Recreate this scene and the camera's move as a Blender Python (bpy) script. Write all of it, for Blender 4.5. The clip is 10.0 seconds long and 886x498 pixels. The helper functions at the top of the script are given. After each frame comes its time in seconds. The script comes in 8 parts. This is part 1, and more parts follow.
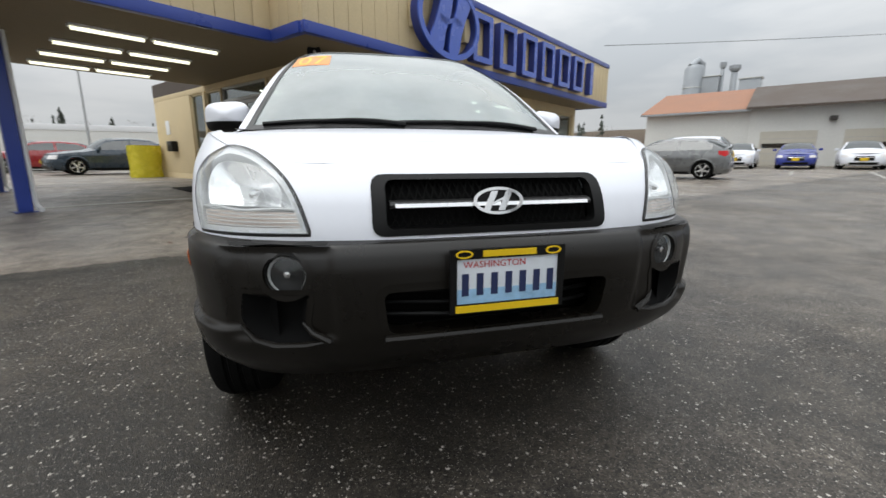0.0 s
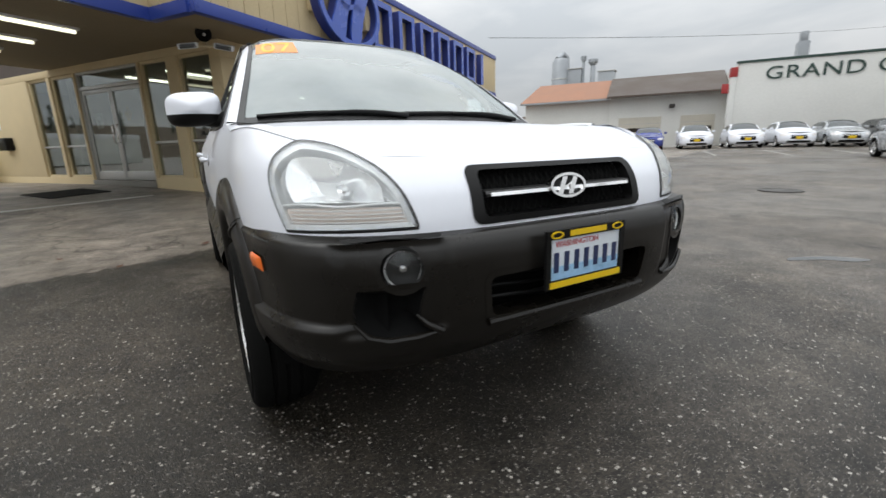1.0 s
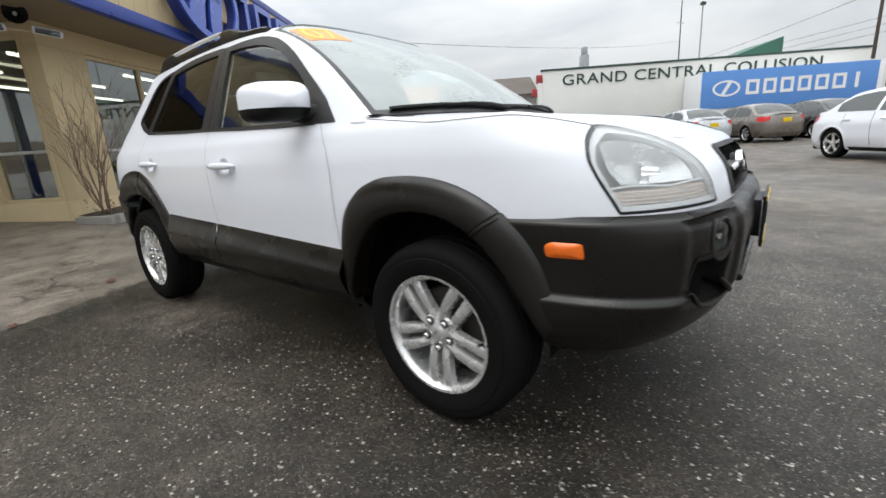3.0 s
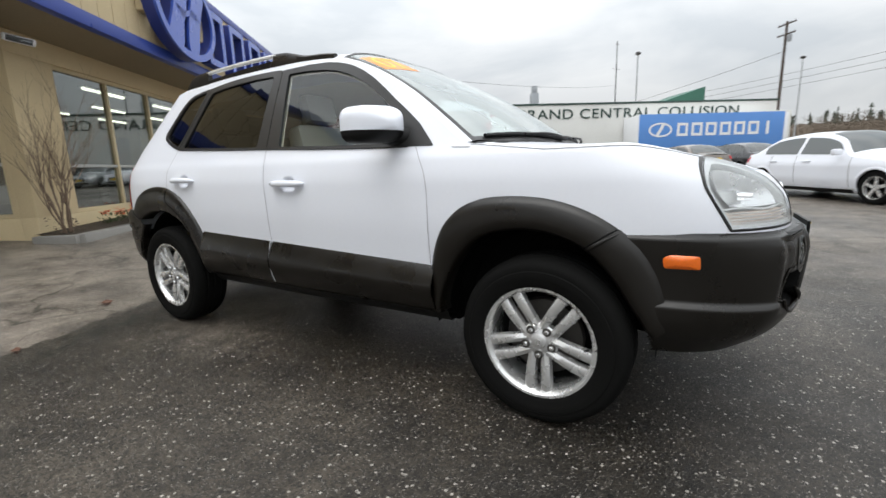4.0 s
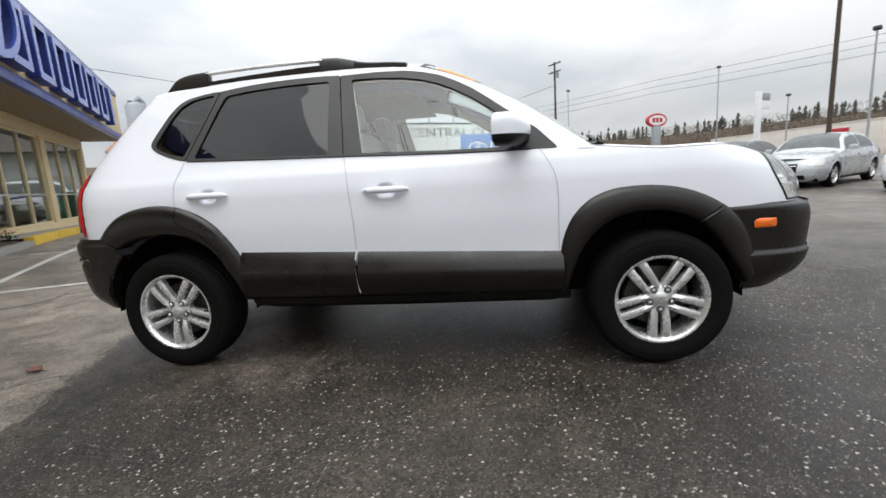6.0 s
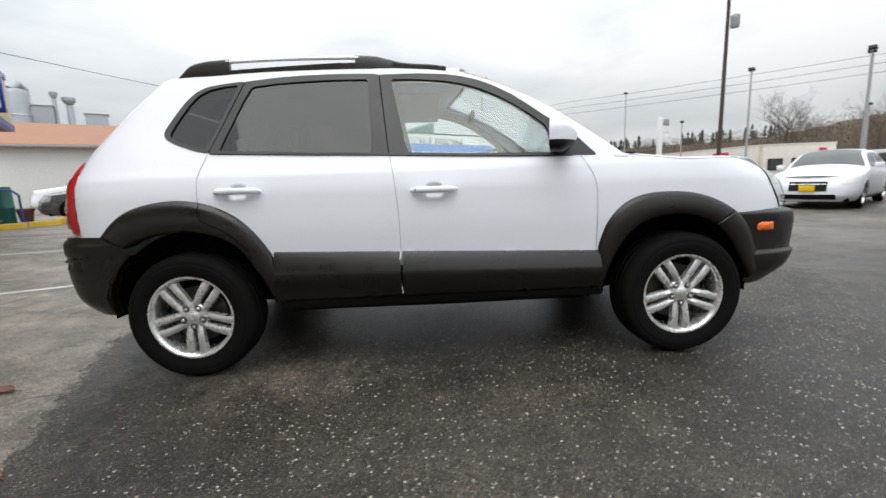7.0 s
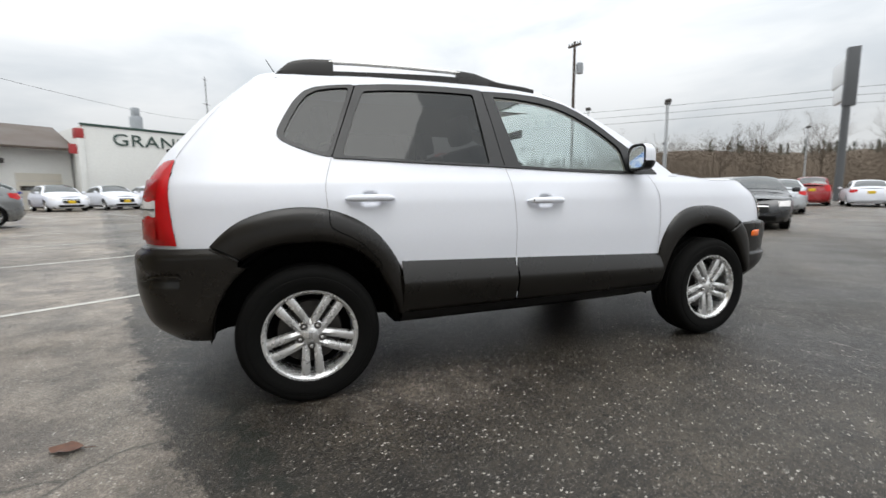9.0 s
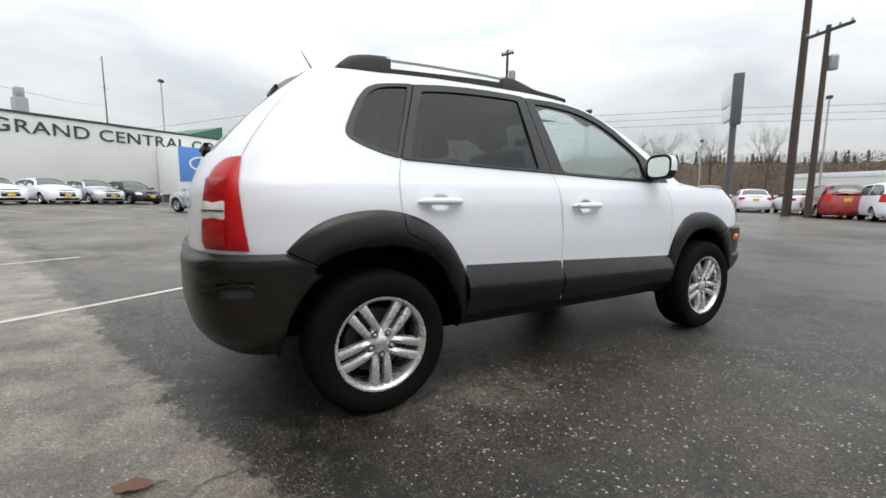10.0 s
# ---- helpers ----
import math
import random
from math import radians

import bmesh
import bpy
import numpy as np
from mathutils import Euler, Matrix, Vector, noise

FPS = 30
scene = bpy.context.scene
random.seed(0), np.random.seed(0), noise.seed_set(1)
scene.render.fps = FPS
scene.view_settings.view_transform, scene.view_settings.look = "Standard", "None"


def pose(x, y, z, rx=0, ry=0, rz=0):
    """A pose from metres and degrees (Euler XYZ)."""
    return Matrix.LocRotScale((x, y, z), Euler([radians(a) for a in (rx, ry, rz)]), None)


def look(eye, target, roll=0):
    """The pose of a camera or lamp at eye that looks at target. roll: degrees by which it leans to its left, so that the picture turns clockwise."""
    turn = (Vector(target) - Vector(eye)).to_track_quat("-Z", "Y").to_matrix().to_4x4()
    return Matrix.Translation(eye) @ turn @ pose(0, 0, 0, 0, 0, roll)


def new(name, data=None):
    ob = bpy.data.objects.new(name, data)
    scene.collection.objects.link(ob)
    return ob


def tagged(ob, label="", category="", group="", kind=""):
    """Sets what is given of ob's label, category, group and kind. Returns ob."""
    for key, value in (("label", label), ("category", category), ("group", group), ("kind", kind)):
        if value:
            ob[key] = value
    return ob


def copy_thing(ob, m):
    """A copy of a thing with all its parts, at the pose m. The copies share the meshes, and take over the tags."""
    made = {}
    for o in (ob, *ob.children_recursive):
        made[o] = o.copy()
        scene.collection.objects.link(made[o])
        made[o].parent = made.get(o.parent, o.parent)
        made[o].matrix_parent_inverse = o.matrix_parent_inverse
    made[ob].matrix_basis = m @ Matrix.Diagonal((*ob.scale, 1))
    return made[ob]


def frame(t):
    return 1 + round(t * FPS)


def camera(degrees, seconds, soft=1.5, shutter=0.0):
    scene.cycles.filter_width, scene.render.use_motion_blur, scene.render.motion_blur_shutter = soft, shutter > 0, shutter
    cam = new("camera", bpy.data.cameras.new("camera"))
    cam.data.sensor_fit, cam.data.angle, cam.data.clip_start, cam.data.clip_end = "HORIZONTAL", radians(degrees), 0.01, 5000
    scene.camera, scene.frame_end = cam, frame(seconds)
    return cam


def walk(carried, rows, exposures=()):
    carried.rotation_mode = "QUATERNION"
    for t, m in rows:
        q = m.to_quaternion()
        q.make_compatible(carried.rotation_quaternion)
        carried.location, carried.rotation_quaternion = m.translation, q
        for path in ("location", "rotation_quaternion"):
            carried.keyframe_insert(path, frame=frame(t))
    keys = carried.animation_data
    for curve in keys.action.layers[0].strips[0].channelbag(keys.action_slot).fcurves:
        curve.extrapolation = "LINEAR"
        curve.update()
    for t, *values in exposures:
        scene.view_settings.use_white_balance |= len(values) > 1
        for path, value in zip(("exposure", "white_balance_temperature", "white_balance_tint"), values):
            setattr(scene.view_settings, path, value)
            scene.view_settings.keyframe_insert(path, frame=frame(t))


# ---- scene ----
cam = camera(92.2, 10.0, shutter=0.4)
PATH = [
    (0, (-0.439, -1.898, 0.978), (0.08, -0.012, 0.561), 0.0),
    (0.5, (-0.691, -1.828, 0.983), (0.06, -0.021, 0.573), 0.9),
    (1, (-0.969, -1.744, 0.988), (-0.002, -0.057, 0.52), -1.6),
    (1.5, (-1.234, -1.532, 0.983), (-0.113, 0.068, 0.553), 0.2),
    (2, (-1.446, -1.362, 0.974), (-0.186, 0.134, 0.553), 1.4),
    (2.5, (-1.727, -1.162, 1.006), (-0.297, 0.151, 0.528), -1.6),
    (3, (-1.937, -0.906, 0.998), (-0.42, 0.303, 0.51), -3.8),
    (3.2, (-2.007, -0.811, 1.007), (-0.47, 0.387, 0.557), -2.6),
    (4.3, (-2.503, -0.331, 1.006), (-0.748, 0.567, 0.671), -2.5),
    (4.5, (-2.582, -0.19, 0.99), (-0.774, 0.609, 0.683), -2.9),
    (5, (-2.731, 0.1, 1.012), (-0.868, 0.751, 0.691), -1.8),
    (5.2, (-2.792, 0.225, 0.999), (-0.898, 0.8, 0.711), -2.2),
    (6.3, (-3.033, 0.932, 0.993), (-1.073, 1.127, 0.648), -2.5),
    (6.5, (-3.036, 1.043, 1.0), (-1.068, 1.192, 0.678), -0.9),
    (7, (-3.081, 1.379, 0.982), (-1.106, 1.308, 0.674), -2.1),
    (7.5, (-3.091, 1.697, 0.964), (-1.129, 1.514, 0.621), -1.3),
    (8, (-3.0, 2.068, 0.981), (-1.034, 1.808, 0.717), -2.4),
    (8.5, (-2.962, 2.38, 0.948), (-1.025, 1.917, 0.76), -1.5),
    (9, (-2.934, 2.721, 0.982), (-1.074, 2.03, 0.734), -0.8),
    (9.5, (-2.78, 3.066, 0.995), (-1.015, 2.177, 0.689), -0.7),
    (10, (-2.63, 3.339, 1.002), (-0.916, 2.338, 0.754), 0.3),
]
walk(cam, [(t, look(eye, target, roll)) for t, eye, target, roll in PATH],
     exposures=((0.0, -0.10), (1.0, -0.09), (1.6, 0.07), (2.0, 0.13), (3.0, 0.14), (4.5, 0.10), (10.0, 0.10)))


# ---------------------------------------------------------------- sky and light
def link(nt, a, b):
    nt.links.new(a, b)


world = bpy.data.worlds.new("overcast_sky")
scene.world = world
world.use_nodes = True
nt = world.node_tree
nt.nodes.clear()
w_out = nt.nodes.new("ShaderNodeOutputWorld")
w_bg = nt.nodes.new("ShaderNodeBackground")
sky = nt.nodes.new("ShaderNodeTexSky")
sky.sky_type = "NISHITA"
sky.sun_disc = False
SUN_AZ = 280                                  # compass bearing of the bright part of the cloud
sky.sun_elevation, sky.sun_rotation = radians(62), radians(SUN_AZ)
sky.air_density, sky.dust_density = 1.0, 3.0
coord = nt.nodes.new("ShaderNodeTexCoord")
sep = nt.nodes.new("ShaderNodeSeparateXYZ")
link(nt, coord.outputs["Generated"], sep.inputs[0])
# flattened cloud deck: broad banks and finer billows
stretch = nt.nodes.new("ShaderNodeMapping")
stretch.inputs["Scale"].default_value = (1.3, 1.3, 4.2)
link(nt, coord.outputs["Generated"], stretch.inputs["Vector"])
bank = nt.nodes.new("ShaderNodeTexNoise")
bank.inputs["Scale"].default_value, bank.inputs["Detail"].default_value, bank.inputs["Roughness"].default_value = 1.7, 7.0, 0.52
bank.inputs["Distortion"].default_value = 0.35
link(nt, stretch.outputs["Vector"], bank.inputs["Vector"])
cloud = nt.nodes.new("ShaderNodeValToRGB")
cloud.color_ramp.elements[0].position, cloud.color_ramp.elements[0].color = 0.36, (0.705, 0.75, 0.79, 1)
cloud.color_ramp.elements[1].position, cloud.color_ramp.elements[1].color = 0.60, (0.962, 0.985, 1.0, 1)
link(nt, bank.outputs["Fac"], cloud.inputs["Fac"])
# an overcast deck is brightest overhead
rise = nt.nodes.new("ShaderNodeMapRange")
rise.inputs["From Min"].default_value, rise.inputs["From Max"].default_value = 0.10, 1.0
rise.inputs["To Min"].default_value, rise.inputs["To Max"].default_value = 0.72, 2.65
link(nt, sep.outputs["Z"], rise.inputs["Value"])
deck = nt.nodes.new("ShaderNodeMix")
deck.data_type, deck.blend_type = "RGBA", "MULTIPLY"
deck.inputs["Factor"].default_value = 1.0
link(nt, cloud.outputs["Color"], deck.inputs["A"])
link(nt, rise.outputs["Result"], deck.inputs["B"])
dim = nt.nodes.new("ShaderNodeMix")
dim.data_type, dim.blend_type = "RGBA", "MULTIPLY"
dim.inputs["Factor"].default_value = 1.0
dim.inputs["B"].default_value = (0.09, 0.09, 0.09, 1)
link(nt, sky.outputs["Color"], dim.inputs["A"])
blend = nt.nodes.new("ShaderNodeMix")
blend.data_type = "RGBA"
blend.inputs["Factor"].default_value = 0.93
link(nt, dim.outputs["Result"], blend.inputs["A"])
link(nt, deck.outputs["Result"], blend.inputs["B"])
link(nt, blend.outputs["Result"], w_bg.inputs["Color"])
w_bg.inputs["Strength"].default_value = 1.0
link(nt, w_bg.outputs["Background"], w_out.inputs["Surface"])

sun_data = bpy.data.lights.new("sun", "SUN")
sun_data.energy, sun_data.angle, sun_data.color = 0.85, radians(40), (1.0, 0.98, 0.945)
sun = new("sun", sun_data)
sun.matrix_world = look((0, 0, 0), (math.sin(radians(SUN_AZ)) * -0.47, math.cos(radians(SUN_AZ)) * -0.47, -0.88))


# ---------------------------------------------------------------- materials
def node(nt, kind, **inputs):
    n = nt.nodes.new(kind)
    for k, v in inputs.items():
        n.inputs[k.replace("_", " ")].default_value = v
    return n


def material(name, colour, rough=0.5, metal=0.0, vary=0.12, scale=3.0, fine=60.0, bump=0.0, coat=0.0, spec=0.5,
             rough_vary=0.1, per_piece=0.0, stretch=(1, 1, 1), depth=0.004):
    """A surface with broad stains and fine grain in colour, roughness and relief."""
    m = bpy.data.materials.new(name)
    m.use_nodes = True
    t = m.node_tree
    b = t.nodes["Principled BSDF"]
    b.inputs["Roughness"].default_value, b.inputs["Metallic"].default_value = rough, metal
    b.inputs["Coat Weight"].default_value, b.inputs["Coat Roughness"].default_value = coat, 0.04
    b.inputs["Specular IOR Level"].default_value = spec
    c = t.nodes.new("ShaderNodeTexCoord")
    mp = t.nodes.new("ShaderNodeMapping")
    mp.inputs["Scale"].default_value = stretch
    link(t, c.outputs["Object"], mp.inputs["Vector"])
    big = node(t, "ShaderNodeTexNoise", Scale=scale, Detail=5.0, Roughness=0.6)
    small = node(t, "ShaderNodeTexNoise", Scale=fine, Detail=3.0, Roughness=0.6)
    link(t, mp.outputs["Vector"], big.inputs["Vector"])
    link(t, mp.outputs["Vector"], small.inputs["Vector"])
    mix = node(t, "ShaderNodeMath")
    mix.operation = "ADD"
    link(t, big.outputs["Fac"], mix.inputs[0])
    link(t, small.outputs["Fac"], mix.inputs[1])
    span = node(t, "ShaderNodeMapRange", From_Min=0.6, From_Max=1.4, To_Min=1 - vary, To_Max=1 + vary)
    link(t, mix.outputs[0], span.inputs["Value"])
    value = span.outputs["Result"]
    if per_piece:
        info = t.nodes.new("ShaderNodeObjectInfo")
        pr = node(t, "ShaderNodeMapRange", To_Min=1 - per_piece, To_Max=1 + per_piece)
        link(t, info.outputs["Random"], pr.inputs["Value"])
        mul = node(t, "ShaderNodeMath")
        mul.operation = "MULTIPLY"
        link(t, value, mul.inputs[0])
        link(t, pr.outputs["Result"], mul.inputs[1])
        value = mul.outputs[0]
    tint = t.nodes.new("ShaderNodeMix")
    tint.data_type, tint.blend_type = "RGBA", "MULTIPLY"
    tint.inputs["Factor"].default_value = 1.0
    tint.inputs["A"].default_value = (*colour, 1)
    link(t, value, tint.inputs["B"])
    link(t, tint.outputs["Result"], b.inputs["Base Color"])
    if rough_vary:
        rr = node(t, "ShaderNodeMapRange", From_Min=0.3, From_Max=0.7, To_Min=max(rough - rough_vary, 0.02), To_Max=min(rough + rough_vary, 1))
        link(t, big.outputs["Fac"], rr.inputs["Value"])
        link(t, rr.outputs["Result"], b.inputs["Roughness"])
    if bump:
        bp = node(t, "ShaderNodeBump", Strength=bump, Distance=depth)
        link(t, small.outputs["Fac"], bp.inputs["Height"])
        link(t, bp.outputs["Normal"], b.inputs["Normal"])
    return m


def glass(name, tint, gloss=1.5, rough=0.02):
    """A thin pane: tinted see-through, with a gloss that grows at a slant."""
    m = bpy.data.materials.new(name)
    m.use_nodes = True
    t = m.node_tree
    t.nodes.clear()
    out = t.nodes.new("ShaderNodeOutputMaterial")
    tr = node(t, "ShaderNodeBsdfTransparent", Color=(*tint, 1))
    gl = node(t, "ShaderNodeBsdfGlossy", Roughness=rough, Color=(0.95, 0.97, 0.97, 1))
    fr = node(t, "ShaderNodeLayerWeight", Blend=0.5)
    steep = t.nodes.new("ShaderNodeMath")
    steep.operation = "POWER"
    steep.inputs[1].default_value = 5.0
    link(t, fr.outputs["Facing"], steep.inputs[0])
    f0 = 1.7 * ((gloss - 1) / (gloss + 1)) ** 2      # both faces of the pane
    gain = node(t, "ShaderNodeMapRange", To_Min=f0, To_Max=1.0)
    link(t, steep.outputs[0], gain.inputs["Value"])
    mx = t.nodes.new("ShaderNodeMixShader")
    link(t, gain.outputs["Result"], mx.inputs[0])
    link(t, tr.outputs[0], mx.inputs[1])
    link(t, gl.outputs[0], mx.inputs[2])
    link(t, mx.outputs[0], out.inputs["Surface"])
    return m


def hazed(name, tint, haze, amount, gloss=1.5):
    """A pane with pale haze mixed in for brightness: part of it scatters light both ways."""
    m = glass(name, tint, gloss, 0.03)
    t = m.node_tree
    out = next(n for n in t.nodes if n.type == "OUTPUT_MATERIAL")
    tr = next(n for n in t.nodes if n.type == "BSDF_TRANSPARENT")
    mx = next(n for n in t.nodes if n.type == "MIX_SHADER")
    c = t.nodes.new("ShaderNodeTexCoord")
    no = node(t, "ShaderNodeTexNoise", Scale=3.0, Detail=4.0)
    link(t, c.outputs["Object"], no.inputs["Vector"])
    am = node(t, "ShaderNodeMapRange", From_Min=0.3, From_Max=0.7, To_Min=amount * 0.85, To_Max=min(amount * 1.15, 1.0))
    link(t, no.outputs["Fac"], am.inputs["Value"])
    df = node(t, "ShaderNodeBsdfDiffuse", Color=(*haze, 1))
    tl = node(t, "ShaderNodeBsdfTranslucent", Color=(*haze, 1))
    both = t.nodes.new("ShaderNodeMixShader")
    both.inputs[0].default_value = 0.4
    link(t, df.outputs[0], both.inputs[1])
    link(t, tl.outputs[0], both.inputs[2])
    film = t.nodes.new("ShaderNodeMixShader")
    link(t, am.outputs["Result"], film.inputs[0])
    link(t, tr.outputs[0], film.inputs[1])
    link(t, both.outputs[0], film.inputs[2])
    link(t, film.outputs[0], mx.inputs[1])
    return m


def lamp_glow(name, colour, power):
    m = bpy.data.materials.new(name)
    m.use_nodes = True
    t = m.node_tree
    b = t.nodes["Principled BSDF"]
    b.inputs["Base Color"].default_value = (*colour, 1)
    b.inputs["Emission Color"].default_value = (*colour, 1)
    b.inputs["Emission Strength"].default_value = power
    return m


def asphalt_material():
    """Worn light asphalt by the building, a newer dark overlay beyond its ragged joint; stones, cracks, damp patches,
    painted shade before the car.
    """
    m = bpy.data.materials.new("asphalt")
    m.use_nodes = True
    t = m.node_tree
    b = t.nodes["Principled BSDF"]
    c = t.nodes.new("ShaderNodeTexCoord")
    pos = c.outputs["Object"]
    s = t.nodes.new("ShaderNodeSeparateXYZ")
    link(t, pos, s.inputs[0])

    def math_node(op, a, bb):
        n = t.nodes.new("ShaderNodeMath")
        n.operation = op
        for i, v in enumerate((a, bb)):
            if isinstance(v, (int, float)):
                n.inputs[i].default_value = v
            else:
                link(t, v, n.inputs[i])
        return n.outputs[0]

    wob = node(t, "ShaderNodeTexNoise", Scale=0.9, Detail=4.0, Roughness=0.55)
    link(t, pos, wob.inputs["Vector"])
    rag = node(t, "ShaderNodeTexNoise", Scale=9.0, Detail=5.0, Roughness=0.7)
    link(t, pos, rag.inputs["Vector"])
    # signed distance from the joint: y - (3.57 + 0.335 x)
    line = math_node("SUBTRACT", s.outputs["Y"], math_node("ADD", math_node("MULTIPLY", s.outputs["X"], 0.335), 3.57))
    line = math_node("ADD", line, math_node("MULTIPLY", math_node("SUBTRACT", wob.outputs["Fac"], 0.5), 0.45))
    line = math_node("ADD", line, math_node("MULTIPLY", math_node("SUBTRACT", rag.outputs["Fac"], 0.5), 0.35))
    old = node(t, "ShaderNodeMapRange", From_Min=-0.022, From_Max=0.022, To_Min=0.0, To_Max=1.0)
    link(t, line, old.inputs["Value"])
    # the tone turns lighter again towards the far lot
    far = node(t, "ShaderNodeMapRange", From_Min=2.6, From_Max=5.5, To_Min=0.0, To_Max=0.75)
    link(t, math_node("ADD", s.outputs["X"], math_node("MULTIPLY", wob.outputs["Fac"], 2.0)), far.inputs["Value"])
    age = math_node("MAXIMUM", old.outputs["Result"], math_node("MULTIPLY", far.outputs["Result"], 0.55))
    # a dry scuffed patch in the overlay
    dx, dy = math_node("MULTIPLY", math_node("SUBTRACT", s.outputs["X"], 1.05), 0.62), math_node("SUBTRACT", s.outputs["Y"], -0.95)
    away = math_node("SQRT", math_node("ADD", math_node("MULTIPLY", dx, dx), math_node("MULTIPLY", dy, dy)), 0.0)
    away = math_node("ADD", away, math_node("ADD", math_node("MULTIPLY", math_node("SUBTRACT", wob.outputs["Fac"], 0.5), 1.3), math_node("MULTIPLY", math_node("SUBTRACT", rag.outputs["Fac"], 0.5), 1.5)))
    scuff = node(t, "ShaderNodeMapRange", From_Min=0.15, From_Max=0.85, To_Min=0.26, To_Max=0.0)
    link(t, away, scuff.inputs["Value"])
    age = math_node("MAXIMUM", age, scuff.outputs["Result"])
    # a second lighter patch, beside the parked car
    dx, dy = math_node("MULTIPLY", math_node("SUBTRACT", s.outputs["X"], -0.92), 1.5), math_node("MULTIPLY", math_node("SUBTRACT", s.outputs["Y"], 2.12), 0.8)
    away = math_node("SQRT", math_node("ADD", math_node("MULTIPLY", dx, dx), math_node("MULTIPLY", dy, dy)), 0.0)
    away = math_node("ADD", away, math_node("MULTIPLY", math_node("SUBTRACT", rag.outputs["Fac"], 0.5), 1.1))
    dust = node(t, "ShaderNodeMapRange", From_Min=0.12, From_Max=0.50, To_Min=0.34, To_Max=0.0)
    link(t, away, dust.inputs["Value"])
    age = math_node("MAXIMUM", age, dust.outputs["Result"])
    base = t.nodes.new("ShaderNodeMix")
    base.data_type = "RGBA"
    base.inputs["A"].default_value, base.inputs["B"].default_value = (0.0246, 0.0204, 0.0153, 1), (0.143, 0.122, 0.100, 1)
    link(t, age, base.inputs["Factor"])
    # shade before the car's nose, painted into the tone as a ragged ellipse
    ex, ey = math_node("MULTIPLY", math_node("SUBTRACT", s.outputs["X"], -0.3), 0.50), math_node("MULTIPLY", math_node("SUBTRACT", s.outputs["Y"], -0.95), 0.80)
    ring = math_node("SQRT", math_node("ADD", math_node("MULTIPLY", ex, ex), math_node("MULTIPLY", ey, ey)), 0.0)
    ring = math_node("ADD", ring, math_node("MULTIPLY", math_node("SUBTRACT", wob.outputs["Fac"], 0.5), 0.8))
    nose_shade = node(t, "ShaderNodeMapRange", From_Min=0.75, From_Max=1.6, To_Min=0.56, To_Max=1.0)
    link(t, ring, nose_shade.inputs["Value"])
    # stones in the surface
    st = node(t, "ShaderNodeTexVoronoi", Scale=125.0)
    link(t, pos, st.inputs["Vector"])
    pick = node(t, "ShaderNodeSeparateColor")
    link(t, st.outputs["Color"], pick.inputs[0])
    # the stones stand out more in the newer overlay than in the worn apron
    lo_t = node(t, "ShaderNodeMapRange", To_Min=0.27, To_Max=0.66)
    hi_t = node(t, "ShaderNodeMapRange", To_Min=1.86, To_Max=1.36)
    link(t, age, lo_t.inputs["Value"])
    link(t, age, hi_t.inputs["Value"])
    tone = node(t, "ShaderNodeMapRange", From_Min=0.0, From_Max=1.0)
    link(t, lo_t.outputs["Result"], tone.inputs["To Min"])
    link(t, hi_t.outputs["Result"], tone.inputs["To Max"])
    link(t, pick.outputs[0], tone.inputs["Value"])
    big_st = node(t, "ShaderNodeTexVoronoi", Scale=84.0)
    link(t, pos, big_st.inputs["Vector"])
    pk2 = node(t, "ShaderNodeSeparateColor")
    link(t, big_st.outputs["Color"], pk2.inputs[0])
    near = node(t, "ShaderNodeMapRange", From_Min=0.0, From_Max=0.14, To_Min=0.0, To_Max=1.0)
    shred = node(t, "ShaderNodeTexNoise", Scale=190.0, Detail=2.0)
    link(t, pos, shred.inputs["Vector"])
    reach = math_node("ADD", math_node("MULTIPLY", pk2.outputs[2], 0.55), math_node("MULTIPLY", math_node("SUBTRACT", shred.outputs["Fac"], 0.5), 0.9))
    link(t, math_node("SUBTRACT", reach, big_st.outputs["Distance"]), near.inputs["Value"])
    rare = node(t, "ShaderNodeMapRange", From_Min=0.74, From_Max=1.0, To_Min=0.0, To_Max=1.0)
    link(t, pk2.outputs[1], rare.inputs["Value"])
    chip = math_node("MULTIPLY", near.outputs["Result"], rare.outputs["Result"])
    # finer grit between the stones
    grit = node(t, "ShaderNodeTexVoronoi", Scale=190.0)
    link(t, pos, grit.inputs["Vector"])
    pk3 = node(t, "ShaderNodeSeparateColor")
    link(t, grit.outputs["Color"], pk3.inputs[0])
    g_near = node(t, "ShaderNodeMapRange", From_Min=0.50, From_Max=0.30, To_Min=0.0, To_Max=1.0)
    link(t, grit.outputs["Distance"], g_near.inputs["Value"])
    g_rare = node(t, "ShaderNodeMapRange", From_Min=0.80, From_Max=1.0, To_Min=0.0, To_Max=0.55)
    link(t, pk3.outputs[1], g_rare.inputs["Value"])
    chip = math_node("MAXIMUM", chip, math_node("MULTIPLY", g_near.outputs["Result"], g_rare.outputs["Result"]))
    stain = node(t, "ShaderNodeTexNoise", Scale=0.55, Detail=6.0, Roughness=0.62)
    link(t, pos, stain.inputs["Vector"])
    st_v = node(t, "ShaderNodeMapRange", From_Min=0.32, From_Max=0.70, To_Min=0.62, To_Max=1.75)
    link(t, stain.outputs["Fac"], st_v.inputs["Value"])
    blot = node(t, "ShaderNodeTexNoise", Scale=3.4, Detail=8.0, Roughness=0.7)
    link(t, pos, blot.inputs["Vector"])
    bl_v = node(t, "ShaderNodeMapRange", From_Min=0.36, From_Max=0.66, To_Min=0.55, To_Max=1.6)
    link(t, blot.outputs["Fac"], bl_v.inputs["Value"])
